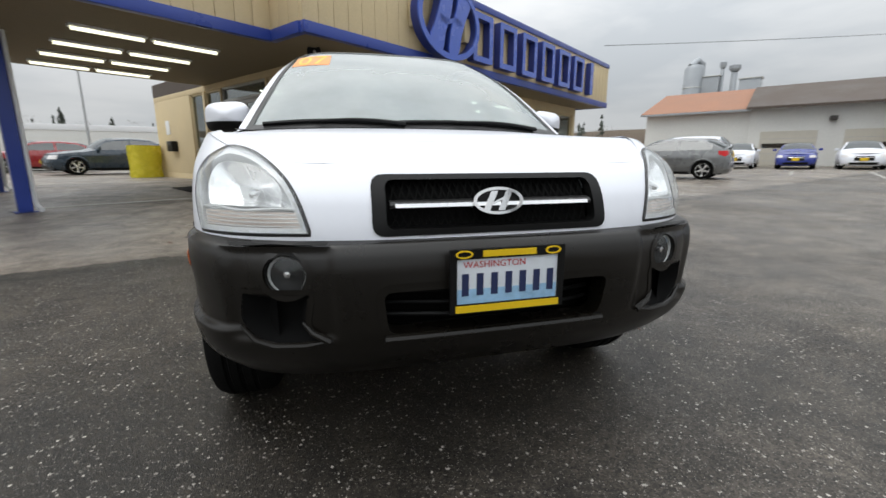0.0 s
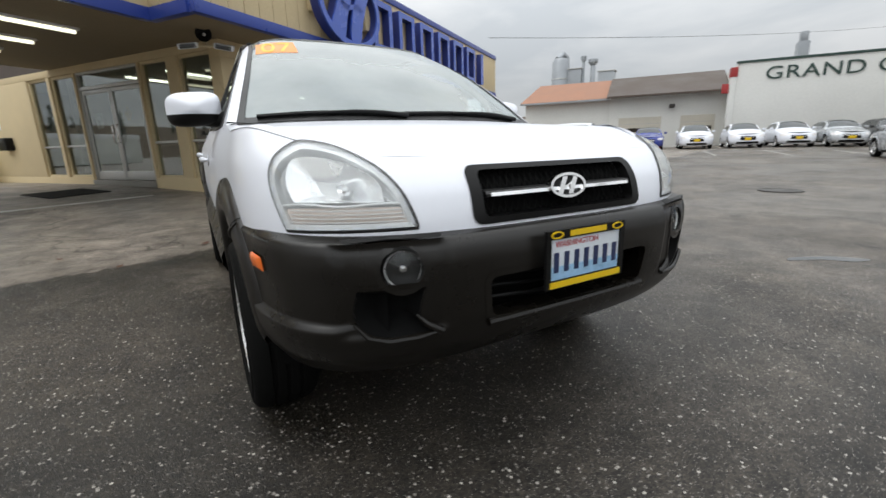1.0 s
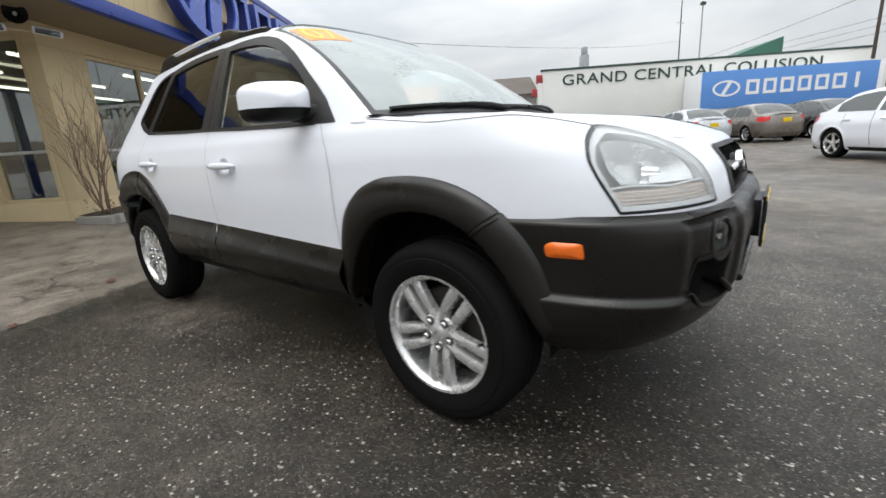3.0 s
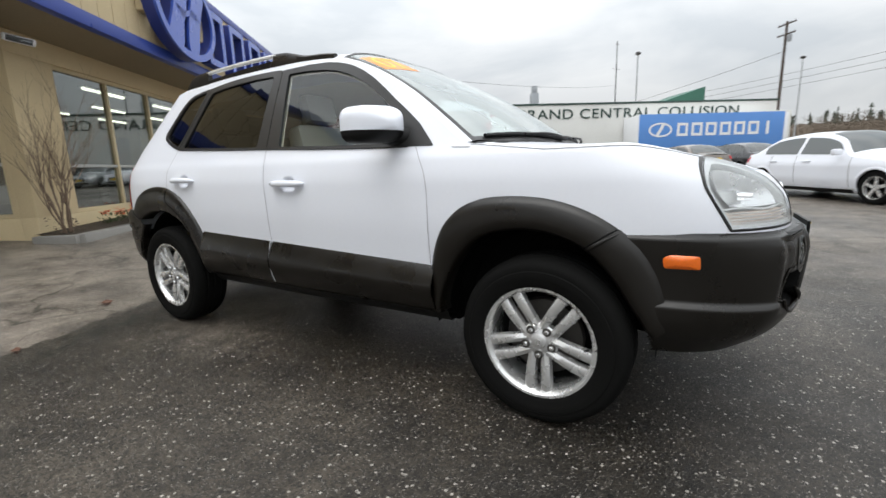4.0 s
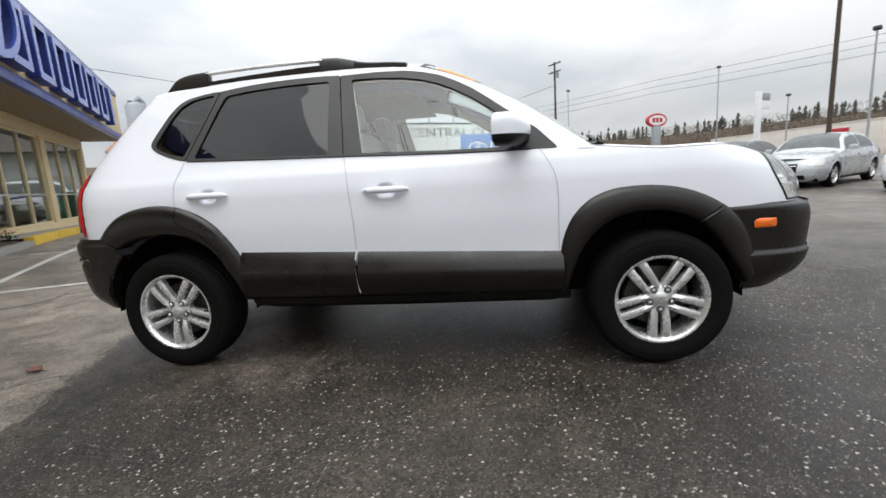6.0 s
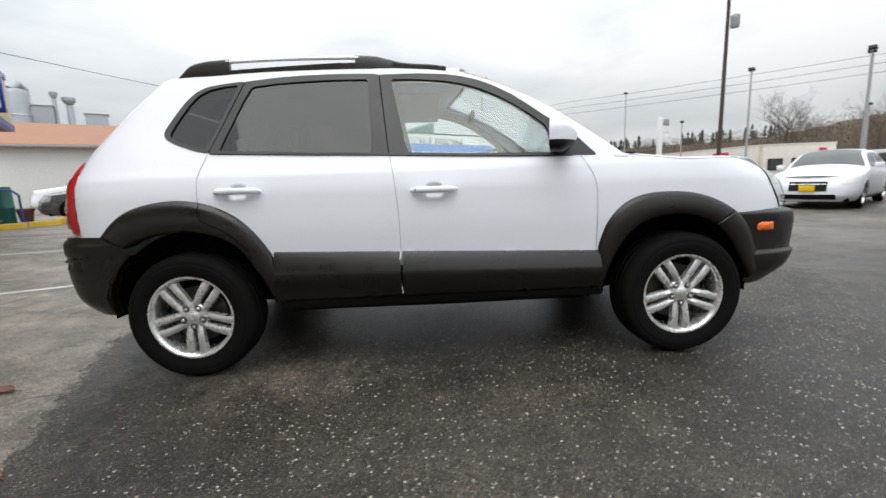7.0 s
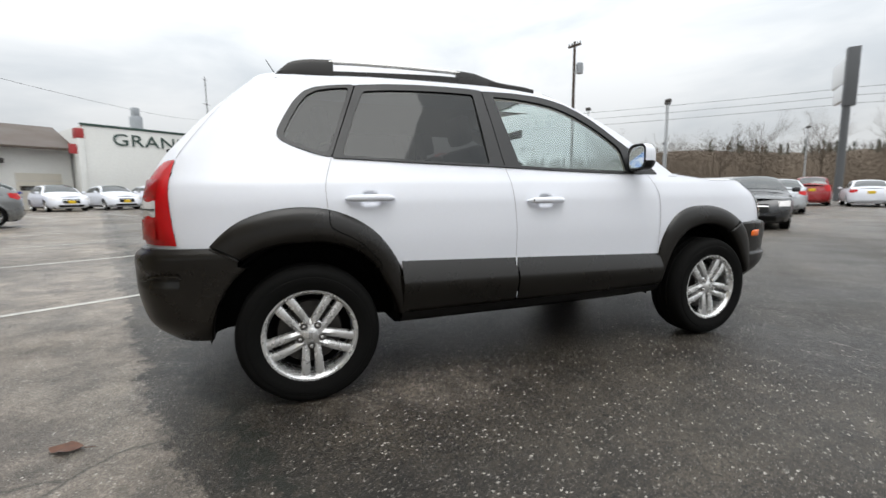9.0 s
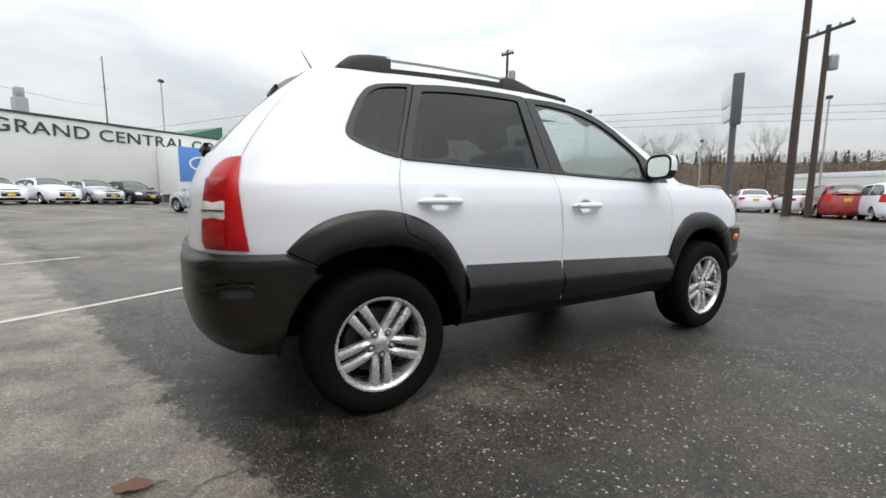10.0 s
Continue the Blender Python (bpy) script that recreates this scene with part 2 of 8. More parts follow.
    shade = math_node("MULTIPLY", math_node("MULTIPLY", tone.outputs["Result"], math_node("MULTIPLY", bl_v.outputs["Result"], math_node("ADD", math_node("MULTIPLY", shred.outputs["Fac"], 1.8), 0.14))), math_node("MULTIPLY", st_v.outputs["Result"], nose_shade.outputs["Result"]))
    mul = t.nodes.new("ShaderNodeMix")
    mul.data_type, mul.blend_type = "RGBA", "MULTIPLY"
    mul.inputs["Factor"].default_value = 1.0
    link(t, base.outputs["Result"], mul.inputs["A"])
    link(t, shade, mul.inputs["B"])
    stones = t.nodes.new("ShaderNodeMix")
    stones.data_type = "RGBA"
    stones.inputs["B"].default_value = (0.50, 0.47, 0.42, 1)
    link(t, math_node("MULTIPLY", chip, 1.0), stones.inputs["Factor"])
    link(t, mul.outputs["Result"], stones.inputs["A"])
    # fine cracks
    cw = node(t, "ShaderNodeTexNoise", Scale=1.6, Detail=3.0)
    link(t, pos, cw.inputs["Vector"])
    warp = t.nodes.new("ShaderNodeMix")
    warp.data_type, warp.blend_type = "RGBA", "ADD"
    warp.inputs["Factor"].default_value = 0.8
    link(t, pos, warp.inputs["A"])
    link(t, cw.outputs["Color"], warp.inputs["B"])
    cr = node(t, "ShaderNodeTexVoronoi", Scale=0.32)
    cr.feature = "DISTANCE_TO_EDGE"
    link(t, warp.outputs["Result"], cr.inputs["Vector"])
    ck = node(t, "ShaderNodeMapRange", From_Min=0.0, From_Max=0.006, To_Min=0.75, To_Max=0.0)
    link(t, cr.outputs["Distance"], ck.inputs["Value"])
    # a mossy crack follows the joint on the overlay's side
    side = math_node("ADD", math_node("ADD", line, 0.26), math_node("MULTIPLY", math_node("SUBTRACT", blot.outputs["Fac"], 0.5), 0.9))
    fis = node(t, "ShaderNodeMapRange", From_Min=0.014, From_Max=0.060, To_Min=1.0, To_Max=0.0)
    link(t, math_node("ABSOLUTE", side, 0.0), fis.inputs["Value"])
    brk = node(t, "ShaderNodeMapRange", From_Min=0.32, From_Max=0.42, To_Min=0.0, To_Max=1.0)
    link(t, stain.outputs["Fac"], brk.inputs["Value"])
    fissure = math_node("MULTIPLY", fis.outputs["Result"], brk.outputs["Result"])
    cracked = t.nodes.new("ShaderNodeMix")
    cracked.data_type = "RGBA"
    cracked.inputs["B"].default_value = (0.012, 0.013, 0.009, 1)
    link(t, math_node("MAXIMUM", fissure, math_node("MULTIPLY", ck.outputs["Result"], old.outputs["Result"])), cracked.inputs["Factor"])
    link(t, stones.outputs["Result"], cracked.inputs["A"])
    link(t, cracked.outputs["Result"], b.inputs["Base Color"])
    damp = node(t, "ShaderNodeTexNoise", Scale=0.33, Detail=5.0, Roughness=0.6)
    link(t, pos, damp.inputs["Vector"])
    dr = node(t, "ShaderNodeMapRange", From_Min=0.42, From_Max=0.62, To_Min=0.33, To_Max=0.58)
    link(t, damp.outputs["Fac"], dr.inputs["Value"])
    link(t, dr.outputs["Result"], b.inputs["Roughness"])
    b.inputs["Specular IOR Level"].default_value = 0.40
    bp = node(t, "ShaderNodeBump", Strength=0.75, Distance=0.005)
    link(t, shred.outputs["Fac"], bp.inputs["Height"])
    link(t, bp.outputs["Normal"], b.inputs["Normal"])
    return m


ASPHALT = asphalt_material()
PAINT_WHITE = material("white_car_paint", (0.765, 0.785, 0.84), 0.42, vary=0.012, coat=0.45, rough_vary=0.03)
CLADDING = material("grey_textured_plastic", (0.0062, 0.0049, 0.0034), 0.31, vary=0.14, scale=5, fine=420, bump=0.07, depth=0.0005, spec=0.46)
BLACK_PLASTIC = material("black_plastic", (0.006, 0.006, 0.006), 0.45, vary=0.15, fine=200, spec=0.22)
BLACK_TRIM = material("satin_black_trim", (0.020, 0.0195, 0.0195), 0.38, vary=0.1, spec=0.42)
SEAM = material("dark_seam", (0.40, 0.40, 0.42), 0.7, vary=0.1)
# near-black for underbody and gaps, and as painted shade in recesses
SHADOW_GAP = material("shadow_black", (0.005, 0.005, 0.005), 0.9, vary=0.2, spec=0.1)
RUBBER = material("tyre_rubber", (0.0066, 0.0066, 0.0063), 0.75, vary=0.22, scale=9, fine=160, bump=0.2, depth=0.002, spec=0.06)
RAIL_SILVER = material("satin_silver_rail", (0.74, 0.74, 0.73), 0.32, metal=0.35, vary=0.05)
ALLOY = material("silver_alloy", (0.70, 0.70, 0.69), 0.26, metal=0.72, vary=0.06, scale=12, fine=300)
CHROME = material("chrome", (0.86, 0.86, 0.86), 0.08, metal=1.0, vary=0.03, rough_vary=0.03)
STEEL_DARK = material("dull_brake_steel", (0.07, 0.065, 0.06), 0.5, metal=0.7, vary=0.2)
REFLECTOR = material("lamp_reflector", (0.85, 0.86, 0.87), 0.22, metal=0.75, vary=0.08, scale=30, fine=120, bump=0.15)
LENS_GREY = material("lamp_bezel", (0.62, 0.63, 0.63), 0.35, metal=0.3, vary=0.08)
# white haze mixed into the lens to make the lamp brighter
LENS = hazed("hazed_clear_lamp_lens", (0.95, 0.96, 0.96), (0.90, 0.92, 0.93), 0.15, 1.5)
FOG_LENS = glass("clear_lamp_glass", (0.96, 0.97, 0.97), 1.45)
AMBER = material("amber_lens", (0.85, 0.16, 0.012), 0.16, vary=0.12, scale=40, fine=220, bump=0.3, coat=0.6)
AMBER_PALE = material("pale_amber_reflector", (0.76, 0.64, 0.55), 0.3, vary=0.18, scale=14, fine=220, bump=0.3)
RED_LENS = material("red_lens", (0.45, 0.005, 0.007), 0.14, vary=0.2, scale=24, fine=260, bump=0.35, coat=0.08, spec=0.25)
RED_DARK = material("deep_red_lens", (0.34, 0.005, 0.006), 0.14, vary=0.15, scale=24, fine=260, bump=0.3, coat=0.25)
CLEAR_LENS = material("frosted_clear_lens", (0.72, 0.70, 0.69), 0.14, vary=0.2, scale=40, fine=300, bump=0.35, coat=0.7)
# the pale haze stands in for the sky's reflection on the glass
WINDSCREEN = hazed("hazed_windscreen_glass", (0.78, 0.88, 0.87), (0.82, 0.91, 0.90), 0.36, 1.85)
SIDE_GLASS = glass("side_glass", (0.90, 0.95, 0.94), 1.45)
TINTED_GLASS = glass("tinted_glass", (0.075, 0.072, 0.070), 1.37)
CAR_GLASS = glass("parked_car_glass", (0.10, 0.12, 0.12), 1.75)
SHOP_GLASS = glass("shop_glass", (0.58, 0.63, 0.60), 1.95)
MIRROR = material("mirror_silver", (0.85, 0.86, 0.87), 0.03, metal=1.0, vary=0.01, rough_vary=0.0)
CLOTH_GREY = material("grey_seat_cloth", (0.27, 0.26, 0.24), 0.9, vary=0.12, fine=300, bump=0.2)
CABIN_DARK = material("dark_cabin_plastic", (0.10, 0.095, 0.088), 0.6, vary=0.1)
CABIN_BEIGE = material("beige_cabin_lining", (0.52, 0.48, 0.41), 0.75, vary=0.08)
STUCCO = material("beige_painted_siding", (0.63, 0.51, 0.31), 0.75, vary=0.10, scale=1.4, fine=50, bump=0.12)
STUCCO_TRIM = material("beige_frame_paint", (0.60, 0.50, 0.31), 0.55, vary=0.10, scale=2.0, fine=70)
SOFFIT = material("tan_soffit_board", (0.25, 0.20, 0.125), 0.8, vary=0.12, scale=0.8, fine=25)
BLUE_TRIM = material("blue_enamel_trim", (0.030, 0.060, 0.30), 0.35, vary=0.08, scale=2.0)
BLUE_SIGN = material("blue_sign_acrylic", (0.055, 0.115, 0.50), 0.25, vary=0.06, scale=1.5, coat=0.3)
BLUE_EDGE = material("dark_blue_sign_return", (0.018, 0.035, 0.20), 0.4, vary=0.08)
ALUMINIUM = material("brushed_aluminium", (0.48, 0.48, 0.46), 0.42, metal=0.6, vary=0.08, fine=160)
INTERIOR_WALL = material("showroom_wall", (0.27, 0.26, 0.23), 0.8, vary=0.08)
INTERIOR_FLOOR = material("showroom_floor_tile", (0.16, 0.15, 0.13), 0.4, vary=0.12)
CEILING_TILE = material("ceiling_tile", (0.42, 0.41, 0.38), 0.85, vary=0.06)
TUBE_LIGHT = lamp_glow("fluorescent_tube", (1.0, 0.97, 0.72), 1.6)
TUBE_INNER = lamp_glow("showroom_tube", (1.0, 0.95, 0.82), 6.0)
CONCRETE = material("weathered_concrete", (0.27, 0.26, 0.24), 0.8, vary=0.18, scale=1.5, fine=45, bump=0.25)
YELLOW_PAINT = material("worn_yellow_paint", (0.62, 0.40, 0.04), 0.6, vary=0.22, scale=4, fine=50, bump=0.15)
ROAD_WHITE = material("worn_white_road_paint", (0.46, 0.45, 0.42), 0.7, vary=0.42, scale=6, fine=90, bump=0.2)
SOIL = material("damp_bark_mulch", (0.06, 0.045, 0.03), 0.9, vary=0.35, scale=9, fine=80, bump=0.7, depth=0.02)
LEAF_GREEN = material("dull_green_leaves", (0.05, 0.075, 0.025), 0.6, vary=0.3, scale=14)
FLOWER_RED = material("orange_red_petals", (0.72, 0.10, 0.02), 0.6, vary=0.25, scale=20)
TWIG = material("bare_twig_bark", (0.17, 0.12, 0.085), 0.85, vary=0.25, scale=20)
TWIG_FAR = material("far_bare_wood", (0.115, 0.093, 0.073), 0.95, vary=0.18, scale=0.08, fine=1, spec=0.1)
DARK_STEEL = material("dark_painted_steel", (0.085, 0.088, 0.092), 0.6, vary=0.12)
CONIFER = material("dark_conifer_needles", (0.060, 0.072, 0.056), 0.9, vary=0.35, scale=0.3, fine=3)
POLE_WOOD = material("creosoted_pole_wood", (0.062, 0.046, 0.036), 0.85, vary=0.25, scale=2, fine=30, bump=0.3, stretch=(6, 6, 0.4))
POLE_STEEL = material("galvanised_pole_steel", (0.36, 0.37, 0.38), 0.5, metal=0.35, vary=0.12)
CABLE = material("black_cable", (0.03, 0.03, 0.032), 0.6, vary=0.1)
WHITE_WALL = material("white_painted_block_wall", (0.66, 0.66, 0.63), 0.75, vary=0.07, scale=0.5, fine=8, bump=0.1)
BROWN_ROOF = material("dark_brown_metal_roof", (0.075, 0.055, 0.042), 0.6, vary=0.2, scale=0.6, fine=10)
TERRACOTTA_ROOF = material("faded_red_shingle_roof", (0.32, 0.165, 0.105), 0.8, vary=0.18, scale=0.7, fine=14, bump=0.3)
GARAGE_DOOR = material("cream_garage_door", (0.50, 0.47, 0.40), 0.6, vary=0.08)
GREEN_METAL = material("green_metal_cladding", (0.035, 0.12, 0.085), 0.55, vary=0.1, scale=0.6)
GREEN_LETTER = material("dark_green_sign_paint", (0.025, 0.055, 0.045), 0.5, vary=0.1)
RED_TRIM = material("red_painted_trim", (0.33, 0.03, 0.03), 0.5, vary=0.1)
BANNER_BLUE = material("blue_vinyl_banner", (0.10, 0.26, 0.62), 0.45, vary=0.06, scale=1.0)
BANNER_WHITE = material("white_vinyl", (0.78, 0.79, 0.80), 0.45, vary=0.05)
SIGN_RED = material("red_sign_face", (0.48, 0.03, 0.04), 0.4, vary=0.08)
GREY_METAL = material("grey_sheet_metal", (0.34, 0.36, 0.38), 0.45, metal=0.4, vary=0.14, scale=0.8)
PLATE_YELLOW = material("yellow_dealer_plate", (0.75, 0.50, 0.01), 0.4, vary=0.06)
PLATE_WHITE = material("number_plate_white", (0.66, 0.70, 0.74), 0.35, vary=0.06, scale=9)
PLATE_BLUE = material("number_plate_blue_print", (0.30, 0.50, 0.70), 0.35, vary=0.2, scale=9)
NAVY_INK = material("navy_ink", (0.02, 0.03, 0.09), 0.4, vary=0.05)
RED_INK = material("red_ink", (0.45, 0.03, 0.03), 0.4, vary=0.05)
STICKER_ORANGE = material("orange_sticker", (0.85, 0.32, 0.09), 0.5, vary=0.10, scale=12)
STICKER_YELLOW = material("yellow_sticker_figures", (0.90, 0.55, 0.06), 0.5, vary=0.05)
YELLOW_PLASTIC = material("yellow_plastic_wrap", (0.62, 0.53, 0.03), 0.25, vary=0.25, scale=5, fine=30, bump=0.5)
RUST_LEAF = material("dead_leaf", (0.132, 0.063, 0.040), 0.7, vary=0.3, scale=30)
GREEN_BARREL = material("green_plastic_barrel", (0.015, 0.12, 0.09), 0.4, vary=0.1)
TERRACOTTA = material("terracotta_pot", (0.22, 0.09, 0.06), 0.75, vary=0.15)
SMALL_WATER = material("standing_water", (0.05, 0.05, 0.05), 0.02, vary=0.05, rough_vary=0.0)


# ---------------------------------------------------------------- meshes
class Geo:
    """Vertices and faces that grow by simple shapes, and become one mesh."""

    def __init__(self):
        self.v, self.f = [], []

    def add(self, verts, faces, m=None):
        n = len(self.v)
        self.v += [tuple(m @ Vector(p)) if m else tuple(p) for p in verts]
        self.f += [tuple(i + n for i in q) for q in faces]
        return self

    def box(self, x0, x1, y0, y1, z0, z1, bevel=0.0, m=None):
        if bevel <= 0:
            p = [(x, y, z) for z in (z0, z1) for y in (y0, y1) for x in (x0, x1)]
            return self.add(p, [(0, 2, 3, 1), (4, 5, 7, 6), (0, 1, 5, 4), (2, 6, 7, 3), (0, 4, 6, 2), (1, 3, 7, 5)], m)
        b = min(bevel, (x1 - x0) * 0.49, (y1 - y0) * 0.49, (z1 - z0) * 0.49)
        bm = bmesh.new()
        bmesh.ops.create_cube(bm, size=1.0)
        for q in bm.verts:
            q.co = ((x0 + x1) / 2 + q.co.x * (x1 - x0), (y0 + y1) / 2 + q.co.y * (y1 - y0), (z0 + z1) / 2 + q.co.z * (z1 - z0))
        bmesh.ops.bevel(bm, geom=bm.edges[:], offset=b, segments=2, profile=0.6, affect="EDGES")
        bm.verts.index_update()
        self.add([q.co[:] for q in bm.verts], [[q.index for q in f.verts] for f in bm.faces], m)
        bm.free()
        return self

    def grid(self, rows, m=None, keep=None, flip=False):
        """rows: lists of points of equal length. keep(i, j): whether the cell stays."""
        nv = len(rows[0])
        faces = []
        for i in range(len(rows) - 1):
            for j in range(nv - 1):
                if keep is None or keep(i, j):
                    q = (i * nv + j, (i + 1) * nv + j, (i + 1) * nv + j + 1, i * nv + j + 1)
                    faces.append(q[::-1] if flip else q)
        return self.add([p for r in rows for p in r], faces, m)

    def lathe(self, profile, n=32, m=None, close=False):
        """profile: (radius, height) pairs turned about z."""
        rows = [[(r * math.cos(2 * math.pi * k / n), r * math.sin(2 * math.pi * k / n), h) for k in range(n)] for r, h in profile]
        faces = []
        for i in range(len(rows) - 1 + (1 if close else 0)):
            a, b = i, (i + 1) % len(rows)
            for k in range(n):
                faces.append((a * n + k, a * n + (k + 1) % n, b * n + (k + 1) % n, b * n + k))
        return self.add([p for r in rows for p in r], faces, m)

    def tube(self, path, r, n=8, caps=True, m=None):
        """A round bar along a path; r: one radius or one for each point."""
        pts = [Vector(p) for p in path]
        rr = r if isinstance(r, (list, tuple)) else [r] * len(pts)
        verts, faces = [], []
        side = None
        for i, p in enumerate(pts):
            d = (pts[min(i + 1, len(pts) - 1)] - pts[max(i - 1, 0)]).normalized()
            if side is None:
                side = d.cross(Vector((0, 0, 1)) if abs(d.z) < 0.9 else Vector((1, 0, 0))).normalized()
            side = (side - d * side.dot(d)).normalized()
            up = d.cross(side)
            verts += [p + (side * math.cos(2 * math.pi * k / n) + up * math.sin(2 * math.pi * k / n)) * rr[i] for k in range(n)]
        for i in range(len(pts) - 1):
            for k in range(n):
                faces.append((i * n + k, i * n + (k + 1) % n, (i + 1) * n + (k + 1) % n, (i + 1) * n + k))
        if caps:
            faces += [tuple(range(n))[::-1], tuple((len(pts) - 1) * n + k for k in range(n))]
        return self.add(verts, faces, m)

    def prism(self, loop, z0, z1, m=None, holes=()):
        """A flat outline (x, y) raised from z0 to z1, with holes through it."""
        bm = bmesh.new()
        for lp in (loop, *holes):
            vs = [bm.verts.new((x, y, z0)) for x, y in lp]
            for i in range(len(vs)):
                bm.edges.new((vs[i], vs[(i + 1) % len(vs)]))
        bmesh.ops.triangle_fill(bm, use_beauty=True, use_dissolve=False, edges=bm.edges[:])
        bm.verts.index_update()
        verts = [q.co[:] for q in bm.verts]
        faces = [[q.index for q in f.verts] for f in bm.faces]
        edges = [(e.verts[0].index, e.verts[1].index) for e in bm.edges if len(e.link_faces) == 1]
        bm.free()
        n = len(verts)
        out = verts + [(x, y, z1) for x, y, _ in verts]
        every = list(faces) + [[i + n for i in f[::-1]] for f in faces] + [(a, b, b + n, a + n) for a, b in edges]
        return self.add(out, every, m)


def mesh_of(name, geo, mat, smooth_angle=35):
    me = bpy.data.meshes.new(name)
    me.from_pydata(geo.v, [], geo.f)
    bm = bmesh.new()
    bm.from_mesh(me)
    bmesh.ops.recalc_face_normals(bm, faces=bm.faces[:])
    bm.to_mesh(me)
    bm.free()
    if smooth_angle:
        me.shade_smooth()
        me.set_sharp_from_angle(angle=radians(smooth_angle))
    for x in (mat if isinstance(mat, (list, tuple)) else [mat]):
        me.materials.append(x)
    return me


def part(name, geo, mat, parent=None, label="", smooth_angle=35):
    """One mesh object, as a part under its thing."""
    ob = new(name, mesh_of(name, geo, mat, smooth_angle))
    if parent:
        ob.parent = parent
    return tagged(ob, label)


def thing(name, m, label, category, group="", kind=""):
    ob = new(name)
    ob.matrix_world = m
    ob.empty_display_size = 0.2
    return tagged(ob, label, category, group, kind)


def solid(name, geo, mat, label, category, m=None, group="", kind="", smooth_angle=35):
    ob = new(name, mesh_of(name, geo, mat, smooth_angle))
    if m:
        ob.matrix_world = m
    return tagged(ob, label, category, group, kind)


def text_geo(words, size, depth, spread=1.0, squash=1.0):
    """Letters of the built-in font as a mesh in the xz plane, facing -y, starting at the origin."""
    cu = bpy.data.curves.new("letters", "FONT")
    cu.body, cu.size, cu.extrude, cu.space_character = words, size, depth / 2, spread
    ob = bpy.data.objects.new("letters", cu)
    me = bpy.data.meshes.new_from_object(ob)
    g = Geo()
    g.add([(p.co.x * squash, -p.co.z, p.co.y) for p in me.vertices], [tuple(f.vertices) for f in me.polygons])
    bpy.data.objects.remove(ob)
    bpy.data.curves.remove(cu)
    bpy.data.meshes.remove(me)
    return g


def loop_spline(pts, steps=6):
    """A closed smooth outline through a few points; a point given twice stays sharp."""
    n = len(pts)
    out = []
    for i in range(n):
        p0, p1, p2, p3 = (Vector(pts[(i + k) % n]) for k in (-1, 0, 1, 2))
        if (p2 - p1).length < 1e-6:
            continue
        for s in range(steps):
            t = s / steps
            out.append(tuple(0.5 * ((2 * p1) + (p2 - p0) * t + (2 * p0 - 5 * p1 + 4 * p2 - p3) * t * t + (3 * p1 - p0 - 3 * p2 + p3) * t ** 3)))
    return out


def rounded(pts, r, steps=5):
    """A closed outline with its corners rounded by r."""
    n, out = len(pts), []
    for i in range(n):
        a, b, c = Vector(pts[i - 1]), Vector(pts[i]), Vector(pts[(i + 1) % n])
        ra = min(r, (a - b).length * 0.45, (c - b).length * 0.45)
        p, q = b + (a - b).normalized() * ra, b + (c - b).normalized() * ra
        for s in range(steps + 1):
            t = s / steps
            out.append(tuple(p * (1 - t) ** 2 + b * 2 * t * (1 - t) + q * t * t))
    return out


def grown(loop, d):
    """An outline moved outwards by d."""
    n = len(loop)
    area = sum(loop[i][0] * loop[(i + 1) % n][1] - loop[(i + 1) % n][0] * loop[i][1] for i in range(n))
    sg = 1 if area > 0 else -1
    out = []
    for i in range(n):
        t = Vector(loop[(i + 1) % n]) - Vector(loop[i - 1])
        if t.length < 1e-9:
            t = Vector((1, 0))
        t.normalize()
        out.append((loop[i][0] + sg * t[1] * d, loop[i][1] - sg * t[0] * d))
    return out


def dense(loop, k=6):
    """The same outline with k points for each one."""
    out = []
    for i in range(len(loop)):
        a, b = Vector(loop[i]), Vector(loop[(i + 1) % len(loop)])
        out += [tuple(a.lerp(b, s / k)) for s in range(k)]
    return out


def inside(p, loop):
    hit = False
    for i in range(len(loop)):
        (x0, y0), (x1, y1) = loop[i - 1], loop[i]
        if (y0 > p[1]) != (y1 > p[1]) and p[0] < (x1 - x0) * (p[1] - y0) / (y1 - y0) + x0:
            hit = not hit
    return hit


# ---------------------------------------------------------------- curves
def curve(*pts):
    """A smooth curve through a few (x, y) pairs."""
    xs = np.array([p[0] for p in pts], float)
    ys = np.array([p[1] for p in pts], float)
    d = np.diff(ys) / np.diff(xs)
    m = np.zeros(len(xs))
    m[0], m[-1] = d[0], d[-1]
    for i in range(1, len(xs) - 1):
        m[i] = 0.0 if d[i - 1] * d[i] <= 0 else 2 * d[i - 1] * d[i] / (d[i - 1] + d[i])

    def at(x):
        x = min(max(x, xs[0]), xs[-1])
        i = min(max(int(np.searchsorted(xs, x)) - 1, 0), len(xs) - 2)
        h = xs[i + 1] - xs[i]
        t = (x - xs[i]) / h
        return float((1 + 2 * t) * (1 - t) ** 2 * ys[i] + t * (1 - t) ** 2 * h * m[i]
                     + t * t * (3 - 2 * t) * ys[i + 1] + t * t * (t - 1) * h * m[i + 1])
    return at


def smooth(a, b, x):
    t = min(max((x - a) / (b - a), 0.0), 1.0)
    return t * t * (3 - 2 * t)


